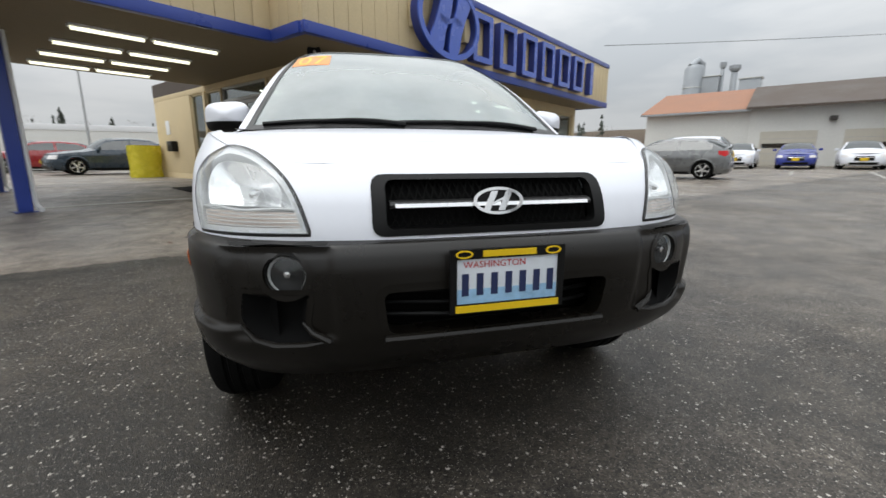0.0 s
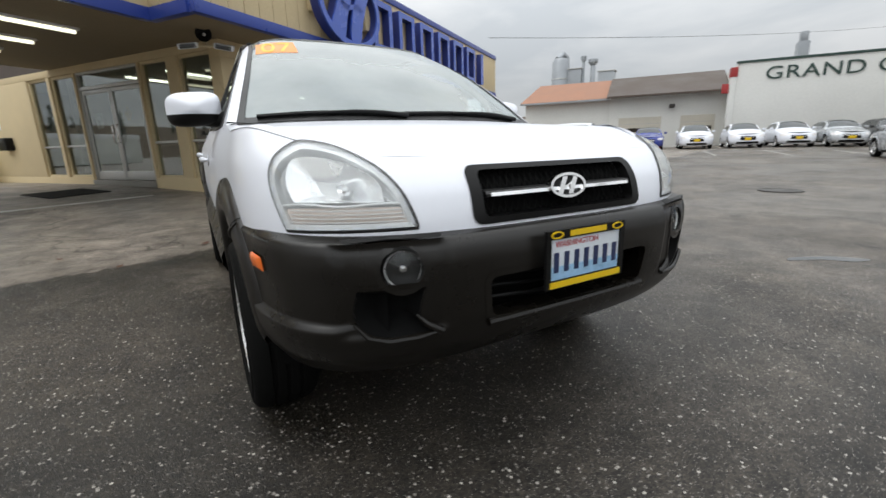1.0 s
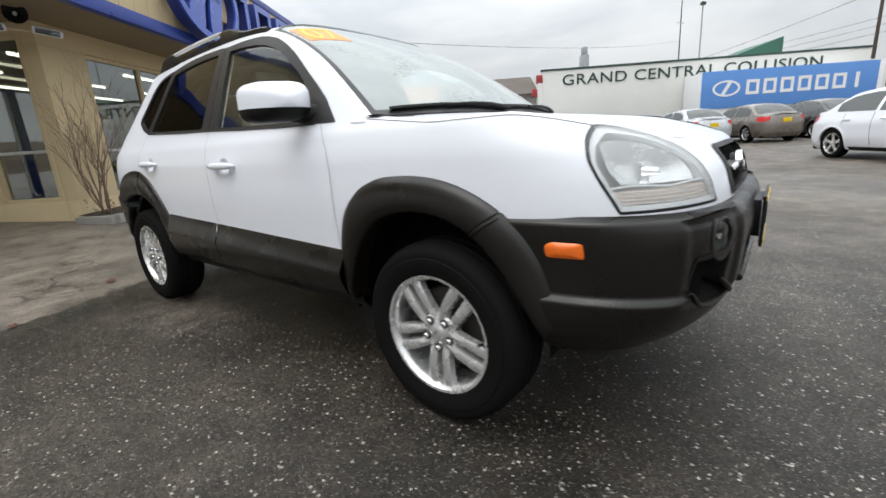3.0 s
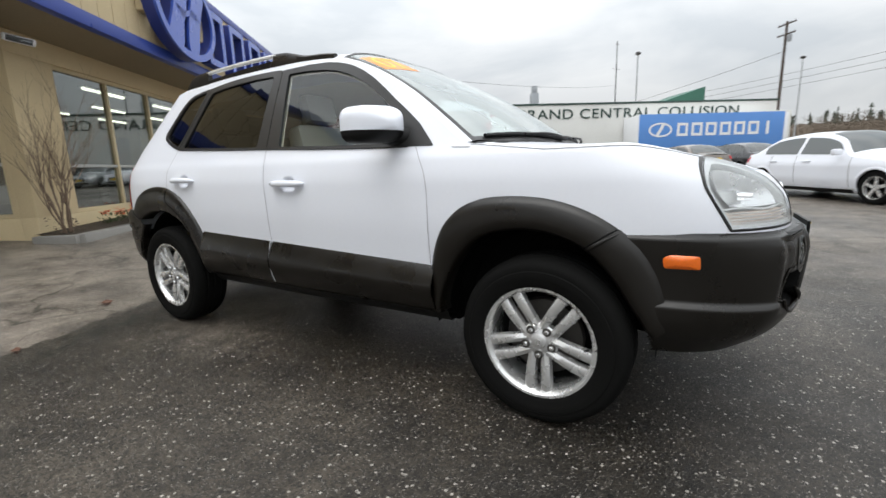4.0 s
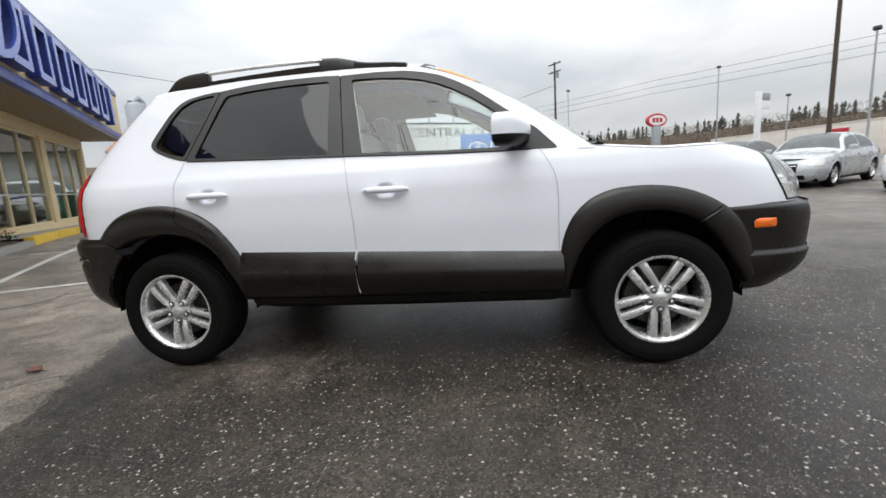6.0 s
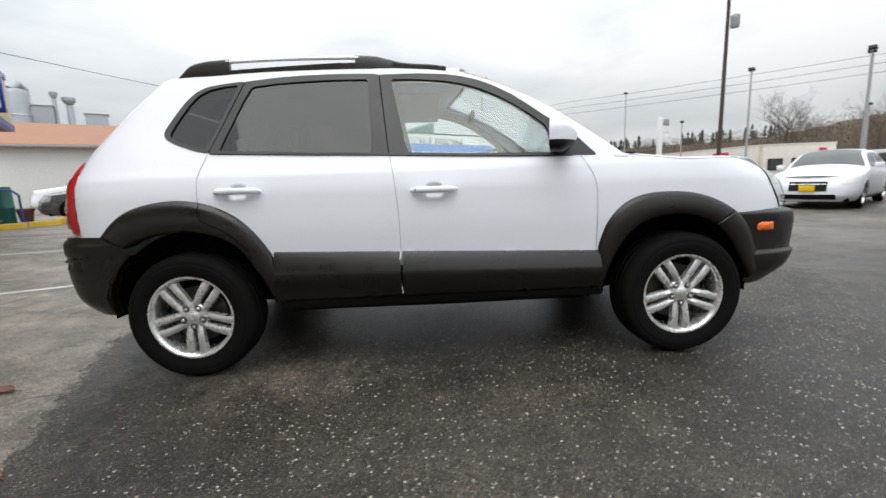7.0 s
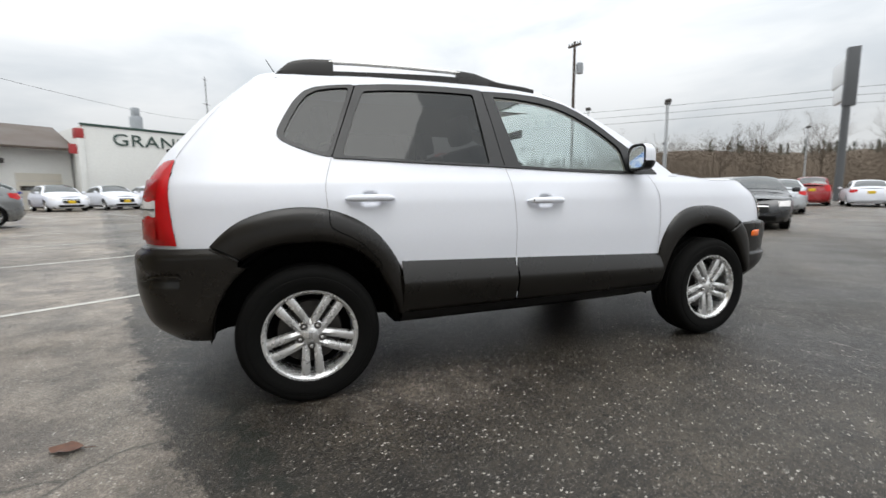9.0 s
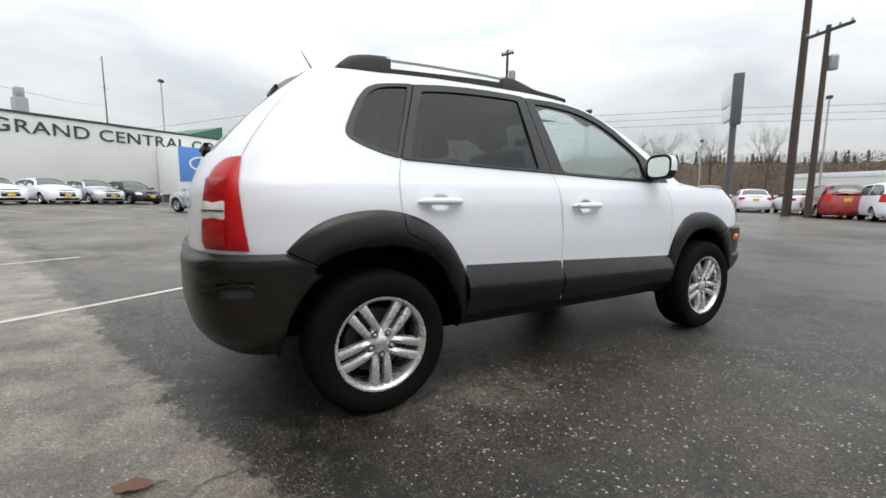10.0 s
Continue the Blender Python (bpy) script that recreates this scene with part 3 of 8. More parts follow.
# ---------------------------------------------------------------- the shell of the sport utility car
# Car frame: nose towards -y, front axle at y = 0, rear axle at y = 2.63, ground at z = 0.
AXLE, HUB_Z = 2.63, 0.335
nose_bumper = curve((0.34, -0.675), (0.40, -0.757), (0.46, -0.808), (0.54, -0.838), (0.69, -0.848), (0.73, -0.841), (0.785, -0.800))
nose_body = curve((0.60, -0.81), (0.78, -0.799), (0.86, -0.780), (0.93, -0.733), (0.97, -0.682), (1.02, -0.585), (1.10, -0.42))
tail_bumper = curve((0.34, 3.26), (0.40, 3.335), (0.46, 3.368), (0.60, 3.392), (0.71, 3.392), (0.76, 3.375))
tail_body = curve((0.60, 3.35), (0.80, 3.372), (1.00, 3.356), (1.15, 3.30), (1.30, 3.18), (1.45, 3.03), (1.60, 2.84))
width_z = curve((0.28, 0.78), (0.36, 0.82), (0.45, 0.855), (0.62, 0.866), (0.80, 0.877), (0.94, 0.873),
                (1.04, 0.853), (1.10, 0.825), (1.27, 0.752), (1.45, 0.676), (1.58, 0.612), (1.70, 0.56))
pillar = curve((0.33, 1.10), (0.50, 1.228), (0.70, 1.366), (0.90, 1.472), (1.10, 1.546), (1.35, 1.590), (1.60, 1.602), (2.20, 1.600), (2.60, 1.580))


def belt(y):
    return 1.10 + 0.034 * (min(max(y, 0.38), 2.6) - 0.38)


def half_width(y, z):
    w = width_z(z) * 1.0274
    w *= 1 - 0.055 * smooth(1.7, 3.0, y) * smooth(1.0, 1.5, z)
    w *= 1 - 0.020 * smooth(0.6, -0.1, y)
    return w


def shell(a, z, nose=nose_body, tail=tail_body):
    """A point of the car's right-hand outline (x >= 0) at height z. a: 0 to 1 round the nose, 1 to 2 along the side, 2 to 3 round the tail."""
    if a < 1:
        f = a * math.pi / 2
        w = half_width(0, z)
        s, n = math.sin(f) ** (2 / 3.0), 4.2 if nose is nose_bumper else 3.7
        return (w * s, nose(z) * max(1 - s ** n, 0.0) ** (1 / n), z)
    if a <= 2:
        y = (a - 1) * 2.7
        return (half_width(y, z), y, z)
    f = (a - 2) * math.pi / 2
    w, e = half_width(2.7, z), 0.41 if tail is tail_bumper else 0.5
    return (w * max(math.cos(f), 0.0) ** e, 2.7 + (tail(z) - 2.7) * max(math.sin(f), 0.0) ** e, z)


def side_a(y):
    return 1 + y / 2.7


# ---------------------------------------------------------------- the ground
def soft(x, w=0.5):
    """0 for low x, x for high x, with a soft bend."""
    return w * math.log1p(math.exp(min(x / w, 40.0)))


def rise_of(x, y):
    """The lot climbs a little to the building and to its far rows."""
    apron = 0.055 * (soft(y - 4.0) - soft(y - 10.2)) * (1 - 0.55 * smooth(2.0, 9.0, x))
    apron *= smooth(-45.0, -15.0, x)
    return apron + 0.62 * (1 - math.exp(-soft(x - 6.0, 1.0) * 0.018 / 0.62))


def steps_to(a, b, first, growth):
    out, x, d = [], a, first
    while x < b:
        out.append(x)
        x += d
        d *= growth
    return out + [b]


right = steps_to(30.0, 900.0, 3.0, 1.3)
left = [-x for x in steps_to(16.0, 900.0, 2.0, 1.3)][::-1]
middle = [i * 0.6 for i in range(-26, 50)]
xs_g = left + middle + right
ys_g = [-x for x in steps_to(30.0, 900.0, 3.0, 1.3)][::-1] + [i * 0.6 for i in range(-49, 42)] + steps_to(25.2, 900.0, 2.0, 1.3)
g = Geo().grid([[(x, y, rise_of(x, y)) for y in ys_g] for x in xs_g])
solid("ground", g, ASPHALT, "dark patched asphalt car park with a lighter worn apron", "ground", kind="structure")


def place(x, y, turn, lift=0.0):
    """The pose of a thing that stands on the lot, leaning with the slope."""
    h = 1.3
    nx = (rise_of(x - h, y) - rise_of(x + h, y)) / (2 * h)
    ny = (rise_of(x, y - h) - rise_of(x, y + h)) / (2 * h)
    up = Vector((nx, ny, 1)).normalized()
    lean = Vector((0, 0, 1)).rotation_difference(up).to_matrix().to_4x4()
    return Matrix.Translation((x, y, rise_of(x, y) + lift)) @ lean @ pose(0, 0, 0, 0, 0, turn)


# ---------------------------------------------------------------- the dealership building
# Building frame: x along the sign front, y into the building, origin at the glazed corner.
TURN_B = 35.0
B = pose(-0.25, 7.3, 0, 0, 0, TURN_B)


def low(x, y):
    """The ground's height below a point of the building frame."""
    p = B @ Vector((x, y, 0))
    return rise_of(p.x, p.y)


SOFF, TOP = 2.95, 4.52          # underside of the eaves, top of the fascia
SILL, HEAD, MID = 0.50, 2.66, 1.21
FLOOR = 0.42


def wall(name, label, boxes, mat=STUCCO, bevel=0.008):
    g = Geo()
    for b in boxes:
        g.box(*b, bevel=bevel)
    return solid(name, g, mat, label, "wall", B, kind="structure")


# sign front: low sill, corner pier, piers between the glass, header
SIGN_END = 12.0
bays = [(0.76, 4.26), (4.66, 8.16), (8.52, 11.70)]
front = [(0.0, SIGN_END, 0.0, 0.22, -0.3, SILL), (0.0, SIGN_END, 0.0, 0.22, HEAD, SOFF)]
cut = [0.0] + [e for bay in bays for e in bay] + [SIGN_END]
front += [(cut[i], cut[i + 1], 0.0, 0.22, SILL, HEAD) for i in range(0, len(cut), 2)]
wall("wall_sign_front", "beige painted shop front wall below a deep fascia", front)
# door front: runs back from the corner
DOOR_END = 9.8
doors_at = (2.50, 4.66)
door_bays = [(0.29, 1.20), (1.52, 2.38), (4.80, 5.78), (5.91, 6.83)]
side = [(0.0, 0.2, 0.22, DOOR_END, HEAD + 0.14, SOFF), (0.0, 0.2, 0.22, 2.44, -0.3, SILL), (0.0, 0.2, 4.72, DOOR_END, -0.3, SILL)]
cuts = [0.22, 0.29, 1.20, 1.52, 2.38, 2.44]
side += [(0.0, 0.2, cuts[i], cuts[i + 1], SILL, HEAD + 0.14) for i in (0, 2, 4)]
cuts = [4.72, 4.80, 5.78, 5.91, 6.83, DOOR_END]
side += [(0.0, 0.2, cuts[i], cuts[i + 1], SILL, HEAD + 0.14) for i in (0, 2, 4)]
wall("wall_door_front", "beige painted entrance wall under the canopy", side)
wall("wall_back", "plain beige rear wall", [(0.2, SIGN_END, DOOR_END - 0.2, DOOR_END, -0.3, SOFF)])
wall("wall_end", "plain beige end wall", [(SIGN_END - 0.2, SIGN_END, 0.22, DOOR_END - 0.2, -0.3, SOFF)])
wall("wall_showroom_partition", "pale showroom partition wall", [(0.2, SIGN_END - 0.2, 5.4, 5.5, FLOOR, SOFF)], INTERIOR_WALL)
solid("floor_showroom", Geo().box(0.2, SIGN_END - 0.2, 0.22, DOOR_END - 0.2, FLOOR - 0.1, FLOOR), INTERIOR_FLOOR,
      "dull tiled showroom floor behind the glass", "floor", B, kind="structure")
solid("ceiling_showroom", Geo().box(0.2, SIGN_END - 0.2, 0.22, DOOR_END - 0.2, 2.86, 2.90), CEILING_TILE,
      "white showroom ceiling with strip lights", "ceiling", B, kind="structure")

# roof slab with the eaves' underside; one sheet over the shop, one over the canopy
CAN_L, CAN_B = -9.5, 5.75
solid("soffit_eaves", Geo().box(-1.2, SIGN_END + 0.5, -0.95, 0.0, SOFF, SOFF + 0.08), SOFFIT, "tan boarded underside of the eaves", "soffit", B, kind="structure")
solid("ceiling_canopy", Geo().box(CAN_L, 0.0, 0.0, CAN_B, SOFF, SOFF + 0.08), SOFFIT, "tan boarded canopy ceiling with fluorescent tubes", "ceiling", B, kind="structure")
solid("roof", Geo().box(-1.15, SIGN_END + 0.45, -0.90, CAN_B - 0.05, SOFF + 0.09, 3.35).box(0.0, SIGN_END, CAN_B - 0.05, DOOR_END, SOFF, 3.35).box(CAN_L + 0.05, -1.16, 0.05, CAN_B - 0.05, SOFF + 0.09, 3.35),
      BROWN_ROOF, "flat dark roof behind the fascia", "roof", B, kind="structure")


def fascia(name, x0, x1, y0, y1, nx, ny):
    """A tall beige board fascia with grooved boards and blue strips below and above it."""
    g = Geo()
    n = max(int((max(x1 - x0, y1 - y0)) / 0.30), 1)
    for i in range(n):
        a, b = i / n, (i + 1) / n
        e = 0.004 / max(x1 - x0, y1 - y0)
        if ny:
            g.box(x0 + (x1 - x0) * (a + e), x0 + (x1 - x0) * (b - e), y0, y1, SOFF + 0.17, TOP - 0.11, 0.004)
        else:
            g.box(x0, x1, y0 + (y1 - y0) * (a + e), y0 + (y1 - y0) * (b - e), SOFF + 0.17, TOP - 0.11, 0.004)
    ob = solid("fascia", g, STUCCO, "tall beige grooved board fascia with blue trim strips", "fascia", B, kind="structure")
    p = 0.035
    for z0, z1, nm in ((SOFF - 0.01, SOFF + 0.17, "lower_trim"), (TOP - 0.11, TOP + 0.03, "upper_trim")):
        part(nm, Geo().box(x0 + min(nx, 0) * p, x1 + max(nx, 0) * p, y0 + min(ny, 0) * p, y1 + max(ny, 0) * p, z0, z1, 0.008),
             BLUE_TRIM, ob, "dark blue painted metal strip")
    return ob


fascia("fascia", -1.2, SIGN_END + 0.5, -1.05, -0.95, 0, -1)
fascia("fascia", -1.2, -1.1, -0.95, -0.05, -1, 0)
fascia("fascia", CAN_L, -1.2, -0.10, 0.0, 0, -1)
fascia("fascia", SIGN_END + 0.4, SIGN_END + 0.5, -0.95, 3.0, 1, 0)


def shop_window(name, x0, x1, n, z0, z1, mid, frame_mat, m, label):
    """A glazed bay in the plane y = 0 with n panes, posts between them and a rail across."""
    w = thing(name, m, label, "window", kind="structure")
    f = Geo()
    d0, d1, t = 0.05, 0.13, 0.055
    f.box(x0, x1, d0, d1, z0, z0 + t, 0.006).box(x0, x1, d0, d1, z1 - t, z1, 0.006)
    step = (x1 - x0) / n
    for i in range(n + 1):
        c = min(max(x0 + i * step, x0 + t / 2), x1 - t / 2)
        f.box(c - t / 2, c + t / 2, d0 - 0.004, d1 + 0.004, z0 + t, z1 - t, 0.006)
    part("window_frame", f, frame_mat, w)
    for i in range(n):
        a, b = x0 + i * step + t / 2, x0 + (i + 1) * step - t / 2
        if mid:
            part("transom_bar", Geo().box(a, b, d0, d1, mid - 0.022, mid + 0.022, 0.005), ALUMINIUM, w)
            part("pane", Geo().box(a, b, 0.088, 0.094, z0 + t, mid - 0.022), SHOP_GLASS, w, smooth_angle=0)
            part("pane", Geo().box(a, b, 0.088, 0.094, mid + 0.022, z1 - t), SHOP_GLASS, w, smooth_angle=0)
        else:
            part("pane", Geo().box(a, b, 0.088, 0.094, z0 + t, z1 - t), SHOP_GLASS, w, smooth_angle=0)
    return w


for k, (a, b) in enumerate(bays):
    shop_window("window_%d" % (k + 1), a, b, 3, SILL, HEAD, MID, STUCCO_TRIM, B, "tall showroom glazing in beige frames with a metal rail")
# in the turned frame x runs back along the door front and -y looks into the building, so mirror the depth
B_DOOR = B @ Matrix(((0, 1, 0, 0), (1, 0, 0, 0), (0, 0, 1, 0), (0, 0, 0, 1)))
for k, (a, b) in enumerate(door_bays):
    shop_window("window_%d" % (k + 4), a, b, 1, SILL, HEAD + 0.14, 1.23, STUCCO_TRIM, B_DOOR, "tall glazed sidelight in a beige frame beside the entrance")


def entrance():
    """Two aluminium framed glass doors with pull handles and a transom pane."""
    d = thing("door_1", B_DOOR, "closed double glass entrance doors in aluminium frames", "door", kind="structure")
    x0, x1 = doors_at
    z0, z1, top = FLOOR + 0.02, 2.42, HEAD + 0.14
    f = Geo().box(x0 - 0.06, x0, 0.03, 0.15, z0, top, 0.006).box(x1, x1 + 0.06, 0.03, 0.15, z0, top, 0.006)
    f.box(x0, x1, 0.03, 0.15, z1, z1 + 0.07, 0.006).box(x0, x1, 0.03, 0.15, top - 0.05, top, 0.006)
    part("door_frame", f, ALUMINIUM, d)
    part("transom_pane", Geo().box(x0, x1, 0.085, 0.092, z1 + 0.07, top - 0.05), SHOP_GLASS, d, smooth_angle=0)
    part("threshold", Geo().box(x0 - 0.06, x1 + 0.06, -0.05, 0.2, z0 - 0.14, z0, 0.01), CONCRETE, d)
    mid = (x0 + x1) / 2
    for a, b, hx in ((x0 + 0.005, mid - 0.004, mid - 0.08), (mid + 0.004, x1 - 0.005, mid + 0.08)):
        lf = Geo().box(a, a + 0.07, 0.055, 0.105, z0 + 0.01, z1 - 0.005, 0.006).box(b - 0.07, b, 0.055, 0.105, z0 + 0.01, z1 - 0.005, 0.006)
        lf.box(a + 0.07, b - 0.07, 0.055, 0.105, z0 + 0.01, z0 + 0.2, 0.006).box(a + 0.07, b - 0.07, 0.055, 0.105, z1 - 0.09, z1 - 0.005, 0.006)
        leaf = part("door_leaf", lf, ALUMINIUM, d)
        part("pane", Geo().box(a + 0.07, b - 0.07, 0.077, 0.083, z0 + 0.2, z1 - 0.09), SHOP_GLASS, leaf, smooth_angle=0)
        part("pull_handle", Geo().tube([(hx, 0.05, 1.25), (hx, 0.0, 1.28), (hx, 0.0, 1.62), (hx, 0.05, 1.65)], 0.013, 8), CHROME, leaf)


entrance()
# notice papers and a shop sticker behind the entrance glass
for x, z, w, h, mt, what in ((3.15, 1.85, 0.24, 0.30, STICKER_YELLOW, "yellow paper notice behind the entrance glass"),
                             (4.25, 1.75, 0.26, 0.32, BANNER_WHITE, "white paper notice behind the entrance glass")):
    gg = Geo().prism(rounded([(-w / 2, 0), (0, -h / 2), (w / 2, 0), (0, h / 2)], 0.03) if mt is STICKER_YELLOW else [(-w / 2, -h / 2), (w / 2, -h / 2), (w / 2, h / 2), (-w / 2, h / 2)], 0, 0.002)
    solid("notice", gg, mt, what, "notice", B_DOOR @ pose(x, 0.096, z, 90, 0, 0))

# canopy posts, tubes and lamps
for x, y in ((-4.45, 2.05), (-4.45, 5.45), (-9.2, 2.05), (-9.2, 5.45)):
    p = thing("canopy_post", B @ pose(x, y, low(x, y)), "square blue painted steel canopy post", "post", "canopy posts")
    part("shaft", Geo().box(-0.09, 0.09, -0.09, 0.09, 0.012, SOFF - low(x, y), 0.012), BLUE_TRIM, p)
    part("base_plate", Geo().box(-0.14, 0.14, -0.14, 0.14, 0, 0.012, 0.004), BLUE_TRIM, p)
    part("downpipe", Geo().tube([(0.13, -0.03, SOFF - low(x, y) - 0.1), (0.13, -0.03, 0.25), (0.13, -0.03, 0.15), (0.16, -0.12, 0.05), (0.17, -0.24, 0.04)], 0.035, 8), BANNER_WHITE, p, "white plastic downpipe")


def tube_light(x0, x1, y, z, group, glow=TUBE_LIGHT):
    t = thing("strip_light", B @ pose((x0 + x1) / 2, y, z), "lit fluorescent strip light fixed under the ceiling", "strip light", group)
    h = (x1 - x0) / 2
    part("housing", Geo().box(-h, h, -0.09, 0.09, -0.035, 0.0, 0.006), BANNER_WHITE, t)
    part("tube", Geo().tube([(-h + 0.03, 0.0, -0.055), (h - 0.03, 0.0, -0.055)], 0.03, 10), glow, t, "glowing fluorescent tube")


for y in (1.30, 2.60, 3.80, 5.00):
    for x0, x1 in ((-3.68, -2.66), (-2.58, -1.50), (-6.4, -5.3), (-7.5, -6.5)):
        tube_light(x0, x1, y, SOFF, "canopy strip lights")
for y in (1.4, 2.9, 4.4):
    for x0 in (0.9, 3.3, 5.7, 8.1):
        tube_light(x0, x0 + 1.3, y, 2.86, "showroom strip lights", TUBE_INNER)

# twin floodlight below a horn loudspeaker, out from the corner under the eaves
fl = thing("floodlight", B @ pose(-0.36, -0.16, SOFF, 0, 0, -45), "twin white floodlights below a black horn loudspeaker at the corner", "floodlight")
part("bracket", Geo().box(-0.07, 0.07, -0.05, 0.05, -0.03, 0.0, 0.008).tube([(0, 0, -0.02), (0, 0, -0.14), (0, -0.02, -0.22)], 0.022, 8), STUCCO_TRIM, fl)
part("crossbar", Geo().tube([(-0.20, -0.03, -0.22), (0.20, -0.03, -0.22)], 0.018, 8), STUCCO_TRIM, fl)
for sx in (-1, 1):
    hd = part("lamp_head", Geo().box(-0.15, 0.15, -0.13, 0.10, -0.045, 0.045, 0.025, pose(sx * 0.27, -0.06, -0.23, 14, sx * 8, 0)), BANNER_WHITE, fl, "white floodlight case")
    part("lamp_glass", Geo().box(-0.12, 0.12, -0.137, -0.129, -0.032, 0.032, 0.003, pose(sx * 0.27, -0.06, -0.23, 14, sx * 8, 0)), CAR_GLASS, hd)
horn = part("loudspeaker", Geo().lathe([(0.0, -0.10), (0.05, -0.10), (0.055, -0.02), (0.075, 0.04), (0.115, 0.11), (0.122, 0.12), (0.10, 0.112), (0.055, 0.05), (0.0, 0.03)], 24, pose(0, -0.10, -0.06, 96, 0, 0)), BLACK_PLASTIC, fl, "black horn loudspeaker")
part("horn_centre", Geo().lathe([(0.0, 0.085), (0.018, 0.08), (0.026, 0.06), (0.026, 0.03)], 14, pose(0, -0.10, -0.06, 96, 0, 0)), BANNER_WHITE, horn, "pale horn centre")

# black letter box and paper on the plain wall
mb = thing("letter_box", B @ pose(-0.02, 8.35, 1.35), "small black letter box on the beige wall", "letter box")
part("case", Geo().box(-0.16, 0.02, -0.22, 0.22, -0.16, 0.16, 0.02), BLACK_PLASTIC, mb)
part("flap", Geo().box(-0.175, -0.16, -0.18, 0.18, 0.04, 0.12, 0.004), BLACK_TRIM, mb)
solid("wall_notice", Geo().box(-0.012, -0.002, -0.16, 0.16, -0.22, 0.22, 0.002), BANNER_WHITE, "white paper notice on the beige wall", "notice", B @ pose(0, 8.8, 1.95))
# bale in yellow wrap beside the wall's end
yx, yy = -0.50, 9.72
yb = Geo()
rr = random.Random(4)
pts = [[((0.36 + 0.05 * rr.random() + 0.03 * math.sin(k * 2.3)) * math.cos(k * math.tau / 18) * 1.15, (0.34 + 0.05 * rr.random()) * math.sin(k * math.tau / 18), z) for k in range(18)] for z in (0.0, 0.15, 0.35, 0.6, 0.85, 1.0, 1.05)]
n18 = 18
yb.add([p for r in pts for p in r], [(i * n18 + k, i * n18 + (k + 1) % n18, (i + 1) * n18 + (k + 1) % n18, (i + 1) * n18 + k) for i in range(6) for k in range(n18)] + [tuple(6 * n18 + k for k in range(n18))])
solid("wrapped_bin", yb, YELLOW_PLASTIC, "bin wrapped in crinkled yellow plastic beside the wall", "bin", B @ pose(yx, yy, low(yx, yy)))

# ---- the big sign on the fascia: plain raised shapes in its blue
LOGO = B @ pose(2.15, -1.05, 3.78)


def ellipse(rx, ry, n=40):
    return [(rx * math.cos(k * math.tau / n), ry * math.sin(k * math.tau / n)) for k in range(n)]


lg = thing("sign_emblem", LOGO, "large blue oval emblem standing proud of the fascia", "sign")
TO_FRONT = pose(0, 0, 0, 90, 0, 0)
part("oval_ring", Geo().prism(ellipse(1.02, 0.76, 64), 0.30, 0.34, TO_FRONT, [ellipse(0.90, 0.645, 64)]), BLUE_SIGN, lg, "bright blue oval ring")
part("ring_return", Geo().prism(ellipse(1.02, 0.76, 64), 0.12, 0.298, TO_FRONT, [ellipse(0.90, 0.645, 64)]), BLUE_EDGE, lg, "dark blue side of the ring")
strokes = ([(-0.66, -0.47), (-0.30, -0.62), (-0.17, -0.22), (-0.02, 0.10), (0.06, 0.62), (-0.24, 0.62), (-0.36, 0.25), (-0.50, -0.10)],
           [(0.66, 0.47), (0.30, 0.62), (0.17, 0.22), (0.02, -0.10), (-0.06, -0.62), (0.24, -0.62), (0.36, -0.25), (0.50, 0.10)],
           [(-0.34, 0.06), (-0.10, 0.02), (0.18, 0.10), (0.36, 0.02), (0.34, -0.06), (0.10, -0.02), (-0.18, -0.10), (-0.36, -0.02)])
for pts_ in strokes:
    st_ = part("slanted_bar", Geo().prism(loop_spline(pts_, 5), 0.29, 0.33, TO_FRONT), BLUE_SIGN, lg, "broad slanted blue bar")
    part("bar_return", Geo().prism(loop_spline(pts_, 5), 0.12, 0.288, TO_FRONT), BLUE_EDGE, st_, "dark blue side of the bar")
for x0 in (-0.95, 0.70):
    part("mount_box", Geo().box(x0, x0 + 0.25, -0.16, 0.0, -0.25, 0.25, 0.01), STUCCO_TRIM, lg)
for k in range(7):
    x = 3.52 + k * 1.13
    s = thing("sign_block", B @ pose(x, -1.05, 3.72), "raised blue sign block with an open middle on the fascia", "sign", "fascia sign blocks")
    w, h, st = 0.40, 0.53, 0.15
    if k == 6:
        w = 0.12
    outer = rounded([(-w, -h), (w, -h), (w, h), (-w, h)], 0.05)
    holes = [] if k == 6 else [[(-w + st, -h + 0.13), (w - st, -h + 0.13), (w - st, h - 0.13), (-w + st, h - 0.13)]]
    part("face", Geo().prism(outer, 0.20, 0.215, TO_FRONT, holes), BLUE_SIGN, s, "bright blue front face")
    part("return", Geo().prism(outer, 0.02, 0.199, TO_FRONT, holes), BLUE_EDGE, s, "dark blue side")
# the street number as plain bars
for k in range(4):
    solid("number_bar", Geo().box(-0.045, 0.045, -0.02, 0.0, -0.11, 0.11, 0.01), NAVY_INK, "dark raised plain bar on the fascia", "number bar", B @ pose(-0.32 + k * 0.17, -1.05, 4.22), "number bars")

